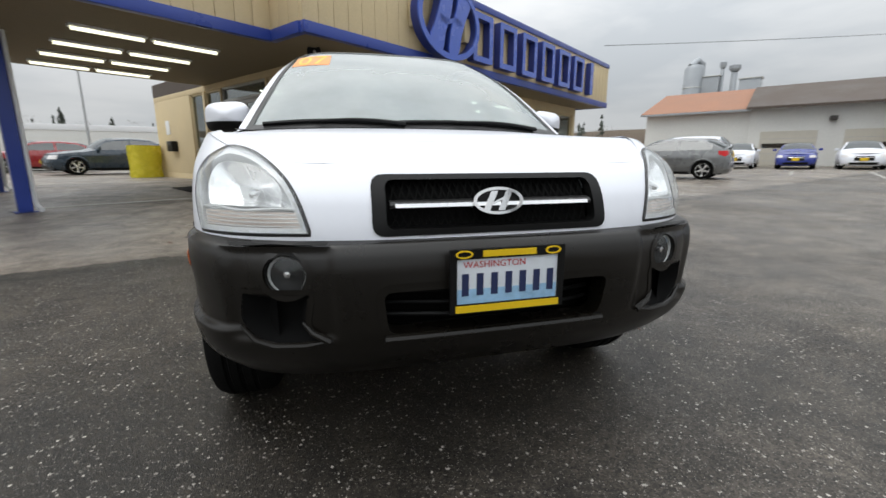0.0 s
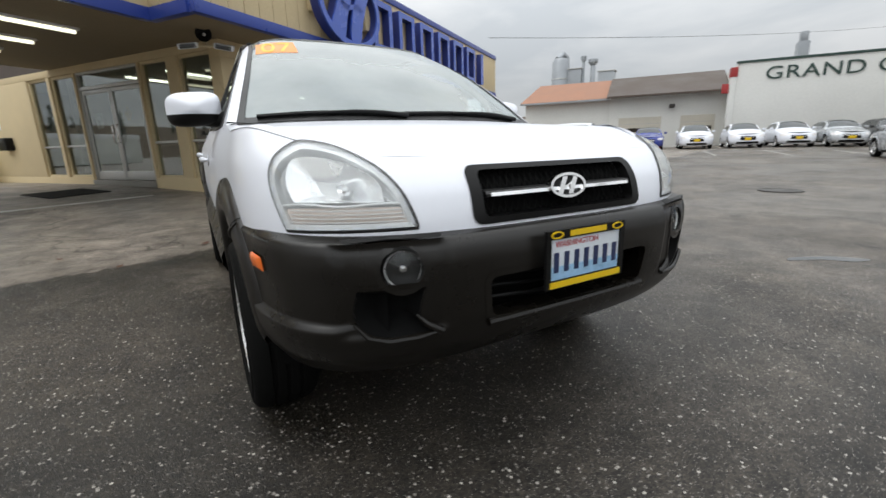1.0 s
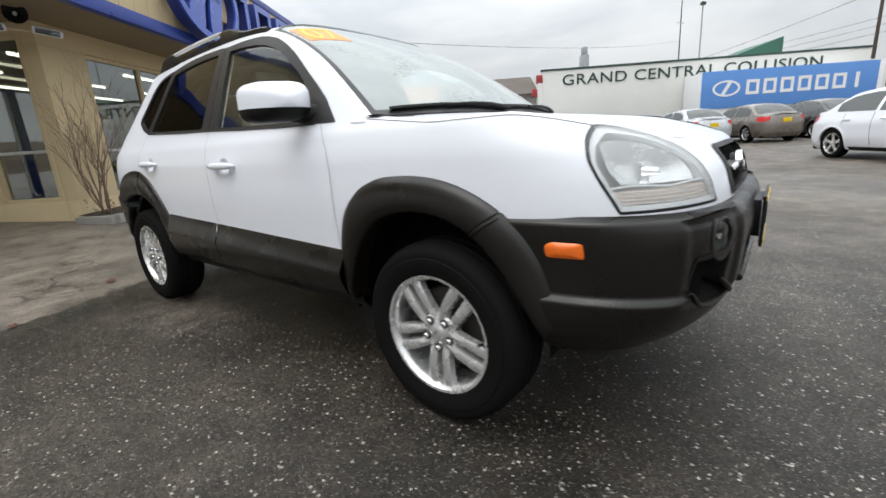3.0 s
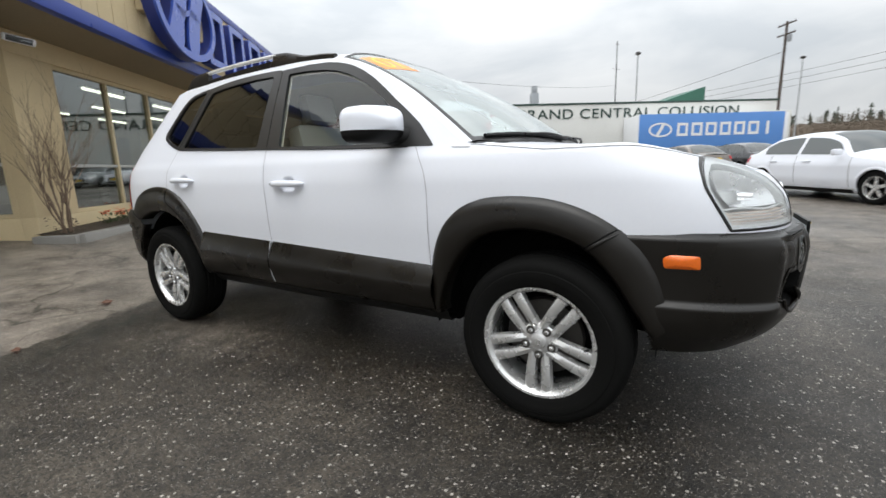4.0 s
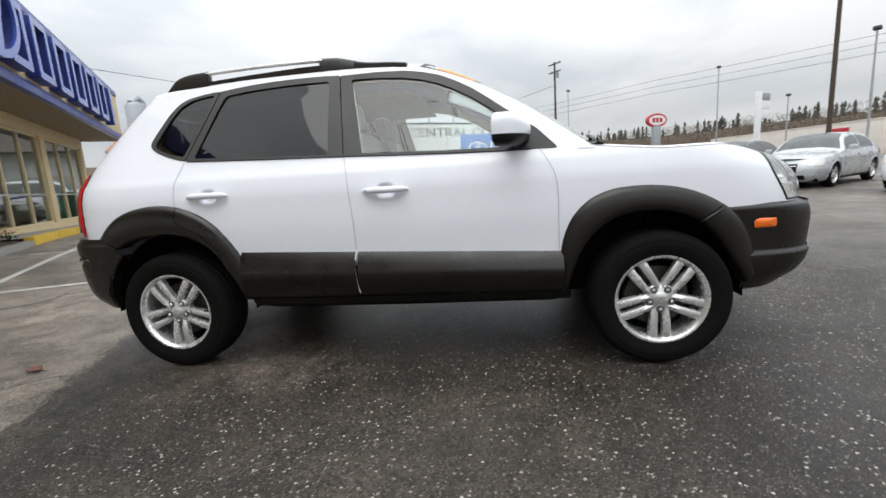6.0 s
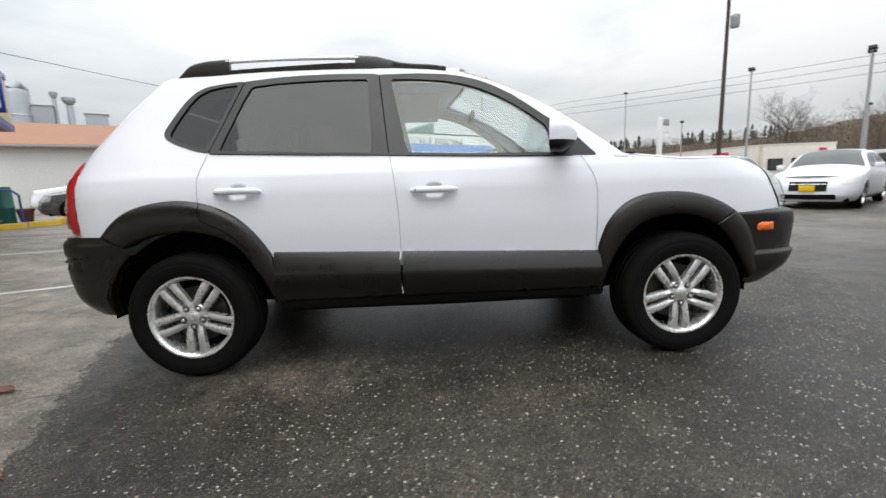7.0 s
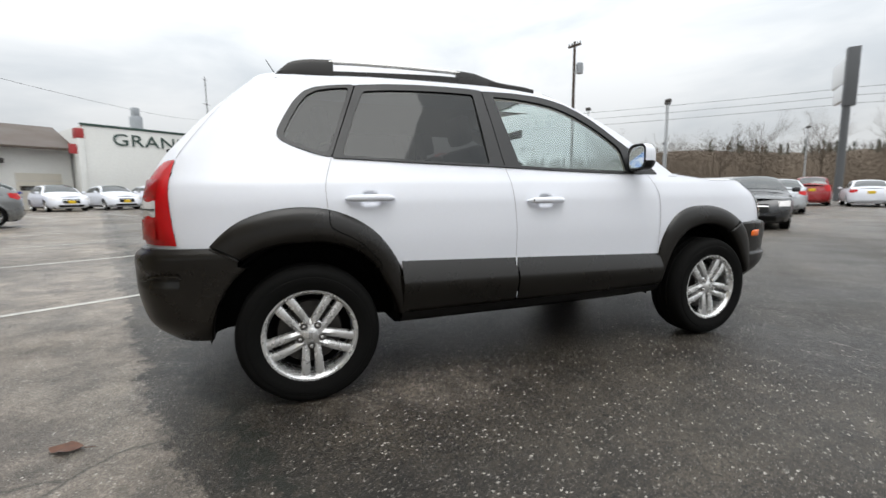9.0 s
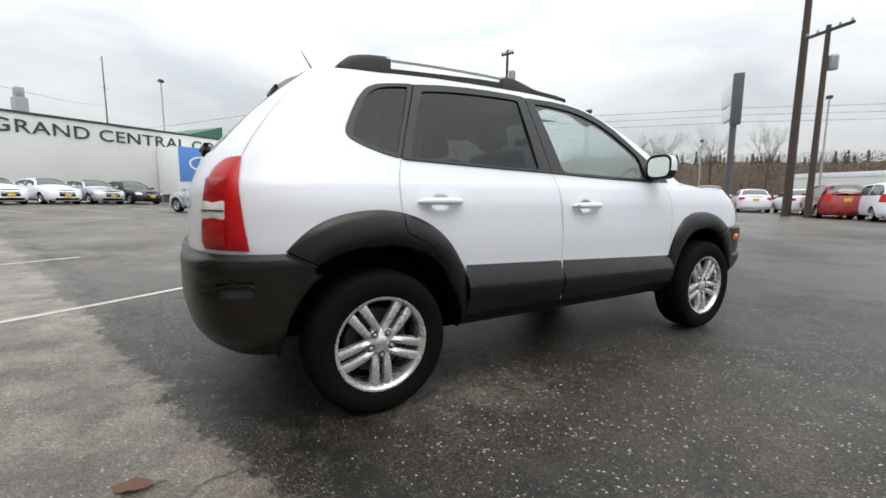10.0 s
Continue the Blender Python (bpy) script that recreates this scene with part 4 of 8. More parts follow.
# ---- planter, kerbs and walk along the sign front
def kerb(name, pts, h, w, mat, label):
    gk = Geo()
    for (xa, ya), (xb, yb_) in zip(pts, pts[1:]):
        L = math.hypot(xb - xa, yb_ - ya)
        n = max(int(L / 1.2), 1)
        for i in range(n):
            t0, t1 = i / n, (i + 1) / n
            cx, cy = xa + (xb - xa) * (t0 + t1) / 2, ya + (yb_ - ya) * (t0 + t1) / 2
            ang = math.degrees(math.atan2(yb_ - ya, xb - xa))
            gk.box(-L / n / 2 + 0.003, L / n / 2 - 0.003, -w / 2, w / 2, -0.12, h, 0.018, pose(cx, cy, low(cx, cy), 0, 0, ang))
    return solid(name, gk, mat, label, "kerb", B, kind="structure")


kerb("kerb_planter", [(-0.15, -0.05), (-0.15, -0.62), (4.2, -0.62)], 0.10, 0.14, CONCRETE, "weathered concrete planter kerb")
kerb("kerb_yellow", [(4.2, -0.62), (9.2, -0.62), (10.2, -1.9), (12.6, -1.9)], 0.15, 0.16, YELLOW_PAINT, "worn yellow painted concrete kerb")
gw = Geo().grid([[(x, y, low(x, y) + (0.10 if x < 4.2 else 0.13)) for y in (-0.56, -0.3, 0.0)] for x in [-0.10 + 0.358 * i for i in range(13)]])
solid("planter_soil", gw, SOIL, "dark bark mulch in the planter bed", "soil", B, kind="structure")
solid("pavement", Geo().grid([[(x, y, low(x, y) + 0.13) for y in (-0.55, 0.0)] for x in [4.2 + 0.39 * i for i in range(21)]]), CONCRETE, "grey concrete walk beside the shop front", "pavement", B, kind="structure")

rf = random.Random(7)


def bedding_plant(x, y, flower):
    p = thing("bedding_plant", B @ pose(x, y, low(x, y) + 0.09), "small bedding plant with orange flowers in the planter" if flower else "low leafy bedding plant in the planter", "plant", "planter bedding")
    lv, pv = Geo(), Geo()
    for _ in range(46):
        a, t, r = rf.random() * math.tau, 0.3 + rf.random() * 0.9, 0.04 + rf.random() * 0.12
        c = Vector((math.cos(a) * r, math.sin(a) * r, 0.03 + rf.random() * 0.13))
        d = Vector((math.cos(a) * math.sin(t), math.sin(a) * math.sin(t), math.cos(t))) * (0.05 + rf.random() * 0.04)
        s = Vector((-math.sin(a), math.cos(a), 0)) * 0.018
        lv.add([c - s * 0.3, c + d * 0.5 - s, c + d, c + d * 0.5 + s], [(0, 1, 2, 3)])
    part("foliage", lv, LEAF_GREEN, p, smooth_angle=0)
    if flower:
        for _ in range(34):
            a, r = rf.random() * math.tau, rf.random() ** 0.5 * 0.17
            c = Vector((math.cos(a) * r, math.sin(a) * r, 0.15 + rf.random() * 0.08))
            for q in range(4):
                b0 = q * math.tau / 4 + a
                d = Vector((math.cos(b0), math.sin(b0), 0.4)) * 0.028
                s = Vector((-math.sin(b0), math.cos(b0), 0)) * 0.014
                pv.add([c, c + d * 0.7 - s, c + d, c + d * 0.7 + s], [(0, 1, 2, 3)])
        part("blossom", pv, FLOWER_RED, p, "orange-red petals", smooth_angle=0)


for i in range(9):
    bedding_plant(0.85 + i * 0.4 + rf.uniform(-0.06, 0.06), -0.36 + rf.uniform(-0.08, 0.08), i % 4 != 3)
for i in range(5):
    bedding_plant(2.6 + i * 0.36, -0.18 + rf.uniform(-0.05, 0.05), False)


def branch(g, p, d, length, r, depth, rng, spread=0.55):
    """A bent tapering twig that forks."""
    pts, rad = [p], [r]
    q = Vector(p)
    dd = Vector(d).normalized()
    for i in range(3):
        dd = (dd + Vector((rng.uniform(-1, 1), rng.uniform(-1, 1), rng.uniform(-0.3, 0.8))) * 0.16).normalized()
        q = q + dd * length / 3
        pts.append(tuple(q))
        rad.append(r * (1 - 0.18 * (i + 1)))
    g.tube(pts, rad, 5 if r > 0.01 else 3, caps=False)
    if depth:
        for k in range(rng.choice((2, 3, 3))):
            o = pts[rng.choice((2, 3, 3))]
            nd = (dd + Vector((rng.uniform(-1, 1), rng.uniform(-1, 1), rng.uniform(-0.4, 0.7))) * spread).normalized()
            branch(g, o, nd, length * rng.uniform(0.55, 0.8), r * 0.55, depth - 1, rng, spread)


shrub = thing("bare_shrub", B @ pose(0.10, -0.28, low(0.10, -0.28)), "leafless climbing shrub with thin twigs against the corner pier", "shrub")
sg, srng = Geo(), random.Random(21)
for k in range(11):
    branch(sg, (srng.uniform(-0.06, 0.06), srng.uniform(-0.05, 0.05), 0.0), (srng.uniform(-0.34, 0.34), srng.uniform(-0.12, 0.12), 1.0), srng.uniform(0.60, 0.95), 0.014, 4, srng, 0.42)
part("stem", sg, TWIG, shrub)
lv = Geo()
for _ in range(150):
    c = Vector((srng.uniform(-0.22, 0.2), srng.uniform(-0.15, 0.12), srng.uniform(0.02, 0.32)))
    a = srng.random() * math.tau
    d = Vector((math.cos(a), math.sin(a), srng.uniform(-0.4, 0.6))) * 0.05
    s = Vector((-math.sin(a), math.cos(a), 0.1)) * 0.015
    lv.add([c, c + d * 0.5 - s, c + d, c + d * 0.5 + s], [(0, 1, 2, 3)])
part("low_foliage", lv, TWIG, shrub, "dry brown leaves at its foot", smooth_angle=0)

# barrel, pot and handrail at the far end of the walk
bx, by = 12.35, -0.55
bar = thing("barrel", B @ pose(bx, by, low(bx, by)), "tall green plastic barrel beside the building's end", "barrel")
part("body", Geo().lathe([(0.0, 0.0), (0.22, 0.0), (0.24, 0.05), (0.24, 0.45), (0.255, 0.48), (0.24, 0.51), (0.24, 0.95), (0.22, 1.05), (0.0, 1.06)], 24), GREEN_BARREL, bar)
part("lid", Geo().lathe([(0.0, 1.10), (0.20, 1.10), (0.225, 1.08), (0.225, 1.045), (0.20, 1.045)], 24), GREEN_BARREL, bar)
pot = thing("plant_pot", B @ pose(12.75, -0.95, low(12.75, -0.95)), "brown terracotta pot on the kerb walk", "pot")
part("pot", Geo().lathe([(0.0, 0.0), (0.15, 0.0), (0.21, 0.34), (0.235, 0.34), (0.235, 0.41), (0.19, 0.41), (0.17, 0.1), (0.0, 0.1)], 20), TERRACOTTA, pot)
hr = thing("handrail", B @ pose(9.75, -1.25, low(9.75, -1.25)), "blue painted steel pipe handrail by the yellow kerb", "handrail")
part("pipe", Geo().tube([(0, 0, 0), (0, 0, 0.85), (-0.05, 0.12, 0.98), (-0.2, 0.6, 1.02), (-0.3, 1.0, 1.02)], 0.028, 10), BLUE_TRIM, hr)
part("foot", Geo().box(-0.1, 0.1, -0.1, 0.1, 0.0, 0.16, 0.02), BLUE_TRIM, hr)
# showroom furniture seen dimly through the glass
for x, y, w in ((1.6, 3.2, 1.4), (5.2, 2.6, 1.5), (7.9, 3.4, 1.4), (10.1, 2.6, 1.4)):
    d = thing("office_desk", B @ pose(x, y, FLOOR), "dark office desk inside the showroom", "desk", "showroom desks")
    part("desktop", Geo().box(-w / 2, w / 2, -0.4, 0.4, 0.72, 0.76, 0.01), CABIN_DARK, d)
    for sx in (-1, 1):
        part("side_panel", Geo().box(sx * (w / 2 - 0.05) - 0.02, sx * (w / 2 - 0.05) + 0.02, -0.36, 0.36, 0.0, 0.72, 0.005), CABIN_DARK, d)
for x, y in ((2.6, 4.6), (9.2, 4.6)):
    solid("display_board", Geo().box(-0.5, 0.5, -0.03, 0.03, 0.0, 1.9, 0.01), NAVY_INK, "dark display board inside the showroom", "display board", B @ pose(x, y, FLOOR), "display boards")

# ---- dark mat before the entrance
mat_l = rounded([(-1.75, 2.75), (-0.72, 2.75), (-0.72, 3.85), (-1.75, 3.85)], 0.03)
mg = Geo().prism(mat_l, 0.0, 1.0)
mg.v = [(x, y, low(x, y) + 0.001 + 0.011 * k) for x, y, k in mg.v]
solid("door_mat", mg, RUBBER, "flat black rubber mat on the asphalt before the entrance", "mat", B)

# ---- painted lines
def stripe(pts, w=0.075, closed_end=True, m=B):
    gs = Geo()
    for (xa, ya), (xb, yb_) in zip(pts, pts[1:]):
        L = math.hypot(xb - xa, yb_ - ya)
        n = max(int(L / 0.3), 1)
        nx, ny = -(yb_ - ya) / L * w / 2, (xb - xa) / L * w / 2
        rows = []
        for i in range(n + 1):
            t = i / n
            x, y = xa + (xb - xa) * t, ya + (yb_ - ya) * t
            rows.append([(x - nx, y - ny, low(x - nx, y - ny) + 0.001), (x - nx, y - ny, low(x - nx, y - ny) + 0.005),
                         (x + nx, y + ny, low(x + nx, y + ny) + 0.005), (x + nx, y + ny, low(x + nx, y + ny) + 0.001)])
        gs.grid(rows)
    return solid("parking_line", gs, ROAD_WHITE, "worn white painted parking line on the asphalt", "road marking", m, "parking lines", "structure", 0)


stripe([(-0.04, -1.38), (0.20, -5.3)])
stripe([(2.80, -1.0), (3.48, -5.4)])
for k in range(2, 6):
    x = 0.15 + 2.78 * k
    stripe([(x, -0.98), (x + 0.6, -5.6)])
stripe([(-0.04, -1.38), (4.1, -1.52)])
stripe([(-4.6, 2.41), (-0.69, 1.50)], 0.12)
stripe([(-4.4, 6.75), (-0.3, 6.10)])
for k in range(8):
    x = 2.6 + 2.6 * k
    stripe([(15.6, x - 17.5), (20.4, x - 17.5)])


# ---------------------------------------------------------------- the white sport utility car
def a_of(y, z, nose=nose_body, tail=tail_body):
    """Where along the outline a point of the side with that y lies."""
    if y < 0:
        n = 4.2 if nose is nose_bumper else 3.7
        return math.asin(max(1 - min(y / nose(z), 1.0) ** n, 0.0) ** (1.5 / n)) / (math.pi / 2)
    if y <= 2.7:
        return 1 + y / 2.7
    return 2 + math.asin(min(max((y - 2.7) / (tail(z) - 2.7), 0.0), 1.0) ** (1 / 0.41 if tail is tail_bumper else 2)) / (math.pi / 2)


def skin(a, z, off=0.0, nose=nose_body, tail=tail_body, left=False):
    """A point of the shell, moved outwards by off. left: the car's left-hand side (x > 0)."""
    p = Vector(shell(a, z, nose, tail))
    if off:
        e = 0.004
        lo, hi = max(a - e, 0.0), min(a + e, 3.0)
        ta = Vector(shell(hi, z, nose, tail)) - Vector(shell(lo, z, nose, tail))
        tz = Vector(shell(a, z + e, nose, tail)) - Vector(shell(a, z - e, nose, tail))
        n = ta.cross(tz)
        if n.length > 1e-12:
            n.normalize()
            if n.x < 0 and a < 2.9 and a > 0.1:
                n = -n
            if a <= 0.1 and n.y > 0 or a >= 2.9 and n.y < 0:
                n = -n
            p = p + n * off
    return (p.x, p.y, p.z) if left else (-p.x, p.y, p.z)


def on_side(y, z, off=0.0, left=False, nose=nose_body, tail=tail_body):
    return skin(a_of(y, z, nose, tail), z, off, nose, tail, left)


def skin_patch(loop, put, rings=5, dish=None):
    """A curved panel inside a flat outline: rings shrinking to the middle, put on the surface by put(u, v, r)."""
    cx, cy = sum(p[0] for p in loop) / len(loop), sum(p[1] for p in loop) / len(loop)
    rows = []
    for k in range(rings):
        f = 1 - k / rings
        rows.append([put(cx + (x - cx) * f, cy + (y - cy) * f, f) for x, y in loop])
    n = len(loop)
    faces = [(k * n + i, k * n + (i + 1) % n, (k + 1) * n + (i + 1) % n, (k + 1) * n + i) for k in range(rings - 1) for i in range(n)]
    verts = [p for r in rows for p in r] + [put(cx, cy, 0.0)]
    faces += [((rings - 1) * n + i, (rings - 1) * n + (i + 1) % n, len(verts) - 1) for i in range(n)]
    return Geo().add(verts, faces)


def skin_band(inner, outer, put_in, put_out, lip=None):
    """A strip between two outlines with the same number of points, with an optional turned-in lip at the inner one."""
    n = len(inner)
    rows = [[put_out(*p) for p in outer], [put_in(*p) for p in inner]]
    if lip:
        rows.append([lip(*p) for p in inner])
    return Geo().add([p for r in rows for p in r], [(k * n + i, k * n + (i + 1) % n, (k + 1) * n + (i + 1) % n, (k + 1) * n + i) for k in range(len(rows) - 1) for i in range(n)])


# outlines, as (a, z) on the shell or (y, z) on the side
LAMP = loop_spline([(0.286, 0.786), (0.286, 0.786), (0.45, 0.786), (0.655, 0.785), (0.655, 0.785), (0.678, 0.83), (0.698, 0.88), (0.697, 0.930), (0.66, 0.972), (0.60, 0.999), (0.545, 1.011), (0.46, 0.998), (0.395, 0.968), (0.348, 0.930), (0.318, 0.885), (0.300, 0.838)], 5)
GRILLE = rounded([(-0.330, 0.786), (0.330, 0.786), (0.326, 0.922), (-0.326, 0.922)], 0.030)
TAIL_LAMP = loop_spline([(2.305, 0.782), (2.305, 0.782), (2.345, 0.95), (2.398, 1.155), (2.398, 1.155), (2.52, 1.142), (2.60, 1.085), (2.625, 0.95), (2.605, 0.786), (2.605, 0.786)], 5)
FRONT_PANE = rounded([(1.462, 1.141), (1.541, 1.549), (1.397, 1.545), (1.25, 1.531), (1.15, 1.511), (1.054, 1.479), (0.967, 1.437), (0.881, 1.386), (0.797, 1.327), (0.730, 1.272), (0.712, 1.235), (0.705, 1.117), (1.12, 1.127)], 0.016, 3)
FRONT_FRAME = rounded([(1.558, 1.133), (1.604, 1.579), (1.40, 1.580), (1.24, 1.571), (1.15, 1.555), (1.055, 1.528), (0.967, 1.487), (0.88, 1.436), (0.796, 1.375), (0.72, 1.316), (0.645, 1.262), (0.562, 1.197), (0.470, 1.098), (0.72, 1.102), (1.12, 1.114)], 0.012, 3)
REAR_PANE = rounded([(2.437, 1.182), (2.345, 1.425), (2.297, 1.530), (2.157, 1.545), (2.007, 1.552), (1.856, 1.555), (1.668, 1.553), (1.648, 1.147), (2.006, 1.161)], 0.020, 3)
REAR_FRAME = rounded([(2.486, 1.172), (2.411, 1.361), (2.331, 1.563), (2.158, 1.580), (2.007, 1.587), (1.855, 1.589), (1.70, 1.587), (1.610, 1.582), (1.563, 1.133), (2.006, 1.149), (2.289, 1.160)], 0.012, 3)
QUARTER_PANE = rounded([(2.503, 1.194), (2.571, 1.211), (2.650, 1.238), (2.697, 1.262), (2.700, 1.288), (2.665, 1.364), (2.620, 1.441), (2.579, 1.492), (2.525, 1.522), (2.45, 1.537), (2.368, 1.545), (2.435, 1.365)], 0.020, 3)
QUARTER_FRAME = rounded([(2.491, 1.171), (2.569, 1.190), (2.655, 1.221), (2.714, 1.251), (2.733, 1.275), (2.729, 1.305), (2.699, 1.365), (2.650, 1.450), (2.597, 1.510), (2.541, 1.538), (2.454, 1.553), (2.337, 1.566), (2.417, 1.361)], 0.022, 3)
sill_line = curve((0.47, 1.098), (0.72, 1.102), (1.12, 1.114), (1.56, 1.133), (2.0, 1.149), (2.49, 1.171))
WHEEL_F, WHEEL_R = (0.045, 0.335), (2.62, 0.335)


def hood_edge(a):
    """Height of the shoulder along the outline: nose, wings, then the belt."""
    if a < 1:
        return 0.957 + 0.105 * smooth(0.24, 0.84, a)
    y = (a - 1) * 2.7
    if y < 0.33:
        return 1.062 + 0.038 * y / 0.33
    return belt(y if a <= 2 else 2.7)


STATIONS = [i / 90 for i in range(91)] + [1 + i / 150 for i in range(1, 151)] + [2 + i / 60 for i in range(1, 61)]


HANDLES = ((1.335, 0.945), (2.325, 0.969))


def hollow(y, z, f):
    return rounded([(y + dy * f, z + dz * f) for dy, dz in ((-0.072, -0.048), (0.072, -0.048), (0.060, 0.052), (-0.060, 0.052))], 0.046 * f)


def build_suv():
    car = thing("suv", pose(0.024, 0, 0), "white sport utility car with grey plastic cladding parked on dark asphalt", "car")

    # -- white lower body, one shell for both sides
    ROWS_Z = 56

    def body_rows(left):
        rows = []
        for a in STATIONS:
            top = hood_edge(a)
            row = [skin(a, 0.56 + (top - 0.56) * j / ROWS_Z, 0, left=left) for j in range(ROWS_Z + 1)]
            x, y, z = row[-1]
            f = min(a, 1.0) * math.pi / 2
            tuck = 0.035 if a < 1.13 else 0.0
            row.append((x - math.copysign(tuck * math.sin(f), x), y + tuck * math.cos(f) * (a < 1), z + tuck * 0.28))
            rows.append(row)
        return rows

    lamp_hole = grown([(p[0], p[1]) for p in LAMP], -0.006)
    tail_hole = grown([(p[0], p[1]) for p in TAIL_LAMP], -0.008)

    def body_keep(i, j):
        a = (STATIONS[i] + STATIONS[i + 1]) / 2
        if j >= ROWS_Z:
            return a < 1.12
        z = 0.56 + (hood_edge(a) - 0.56) * (j + 0.5) / ROWS_Z
        x, y, _ = shell(a, z)
        if math.hypot(y - WHEEL_F[0], z - WHEEL_F[1]) < 0.50 or math.hypot(y - WHEEL_R[0], z - WHEEL_R[1]) < 0.52:
            return False
        if a < 0.955 and z < 0.74:
            return False
        if 1 < a < 2 and any(abs(y - hy) < 0.08 and inside((y, z), hollow(hy, hz, 0.80)) for hy, hz in HANDLES):
            return False
        if a < 1 and (inside((a, z), lamp_hole) or inside((x, z), GRILLE)):
            return False
        return not (a > 2 and inside((a, z), tail_hole))

    body = Geo()
    for left in (False, True):
        body.grid(body_rows(left), keep=body_keep, flip=left)
    part("body", body, PAINT_WHITE, car, "glossy white painted body shell", 50)

    # -- bonnet
    def over(a0, a1, yc0, yc1, zc, power, edge_z, rows_n, q_n=30, off=0.0):
        """A crowned panel between both shoulders: from station a0 to a1, its middle line running from yc0 to yc1."""
        rows = []
        for i in range(rows_n + 1):
            t = i / rows_n
            a = a0 + (a1 - a0) * t
            ze = edge_z(a)
            xe, ye, _ = shell(a, ze)
            yc = yc0 + (yc1 - yc0) * t
            row = []
            for k in range(-q_n // 2, q_n // 2 + 1):
                q = k / (q_n // 2)
                qq = math.copysign(abs(q) ** 0.8, q)
                row.append((qq * xe, yc + (ye - yc) * abs(qq) ** 2.4, ze + (zc(yc) - ze) * (1 - abs(qq) ** power) + off))
            rows.append(row)
        return rows

    hood_mid = curve((-0.72, 0.951), (-0.55, 1.008), (-0.30, 1.060), (0.0, 1.098), (0.20, 1.118))
    part("bonnet", Geo().grid(over(0.36, side_a(0.33), -0.696, 0.15, hood_mid, 2.6, hood_edge, 34)), PAINT_WHITE, car, "white bonnet", 60)

    for left in (False, True):
        shut = [skin(a, hood_edge(a) - 0.001, 0.0012, left=left) for a in [0.56 + 0.55 * k / 30 for k in range(31)]]
        part("bonnet_gap", Geo().tube(shut, 0.0016, 4, False), SEAM, car)

    # -- greenhouse: pillars, roof edge and tailgate, with openings for the glass
    G_ST = [side_a(0.33 + 2.37 * i / 190) for i in range(191)] + [2 + i / 56 for i in range(1, 57)]
    G_N = 48

    def top_edge(a):
        if a <= 2:
            return pillar((a - 1) * 2.7)
        return 1.573 + 0.030 * smooth(2.0, 2.6, a)

    def g_z(a, j):
        b = hood_edge(a)
        return b + (top_edge(a) - b) * j / G_N

    panes = [FRONT_PANE, REAR_PANE, QUARTER_PANE]
    holes = [grown(p, 0.006) for p in panes]
    REAR_GLASS = rounded([(-0.50, 1.20), (0.50, 1.20), (0.44, 1.50), (-0.44, 1.50)], 0.06)
    rear_hole = grown(REAR_GLASS, 0.01)

    def g_keep(i, j):
        a = (G_ST[i] + G_ST[i + 1]) / 2
        z = g_z(a, j + 0.5)
        x, y, _ = shell(a, z)
        if a > 2.4 and inside((x, z), rear_hole):
            return False
        return not any(inside((y, z), h) for h in holes)

    gh = Geo()
    for left in (False, True):
        gh.grid([[skin(a, g_z(a, j), left=left) for j in range(G_N + 1)] for a in G_ST], keep=g_keep, flip=left)
    part("greenhouse", gh, PAINT_WHITE, car, "white pillars and tailgate", 50)
    roof_mid = curve((1.09, 1.640), (1.35, 1.666), (1.75, 1.675), (2.30, 1.660), (2.70, 1.630), (2.86, 1.605))
    part("roof", Geo().grid(over(side_a(1.18), 2.50, 1.09, 2.855, roof_mid, 8.0, top_edge, 34, 48)), PAINT_WHITE, car, "white roof panel", 60)

    # -- windscreen on its own surface
    def screen(q, t, off=0.0):
        ye = 0.33 + 0.85 * t
        ze = pillar(ye)
        xe = shell(side_a(ye), ze)[0]
        yc, zc = 0.145 + 0.945 * t, 1.116 + 0.524 * t + 0.042 * math.sin(math.pi * t)
        p = Vector((q * xe, yc + (ye - yc) * abs(q) ** 2.2, zc + (ze - zc) * abs(q) ** (2.9 + 5.1 * t)))
        return tuple(p + Vector((0, -0.55, 0.83)) * off)

    qs = [k / 24 - 1 for k in range(49)]
    ts = [k / 14 for k in range(15)]
    part("windscreen", Geo().grid([[screen(q * 0.948, 0.01 + t * 0.98) for q in qs] for t in ts]), WINDSCREEN, car, "wide raked windscreen", 60)

    def walk_round(q0, t0, q1, t1):
        out = []
        for (qa, ta), (qb, tb) in zip(((q0, t0), (q1, t0), (q1, t1), (q0, t1)), ((q1, t0), (q1, t1), (q0, t1), (q0, t0))):
            out += [(qa + (qb - qa) * s / 16, ta + (tb - ta) * s / 16) for s in range(16)]
        return out

    o_l, i_l = walk_round(-0.955, -0.01, 0.955, 1.0), walk_round(-0.922, 0.035, 0.922, 0.976)
    border = skin_band(i_l, o_l, lambda q, t: screen(q, t, 0.004), lambda q, t: screen(q, t, 0.003))
    part("windscreen_seal", border, BLACK_TRIM, car, "black windscreen border", 60)
    for sg_ in (-1, 1):
        strip_ = [[screen(sg_ * (0.953 + 0.047 * k / 4), 0.0 + t, 0.0045 - 0.0045 * (k / 4) ** 2) for k in range(5)] for t in [k / 20 for k in range(21)]]
        part("front_pillar", Geo().grid(strip_), PAINT_WHITE, car, "white windscreen pillar", 60)
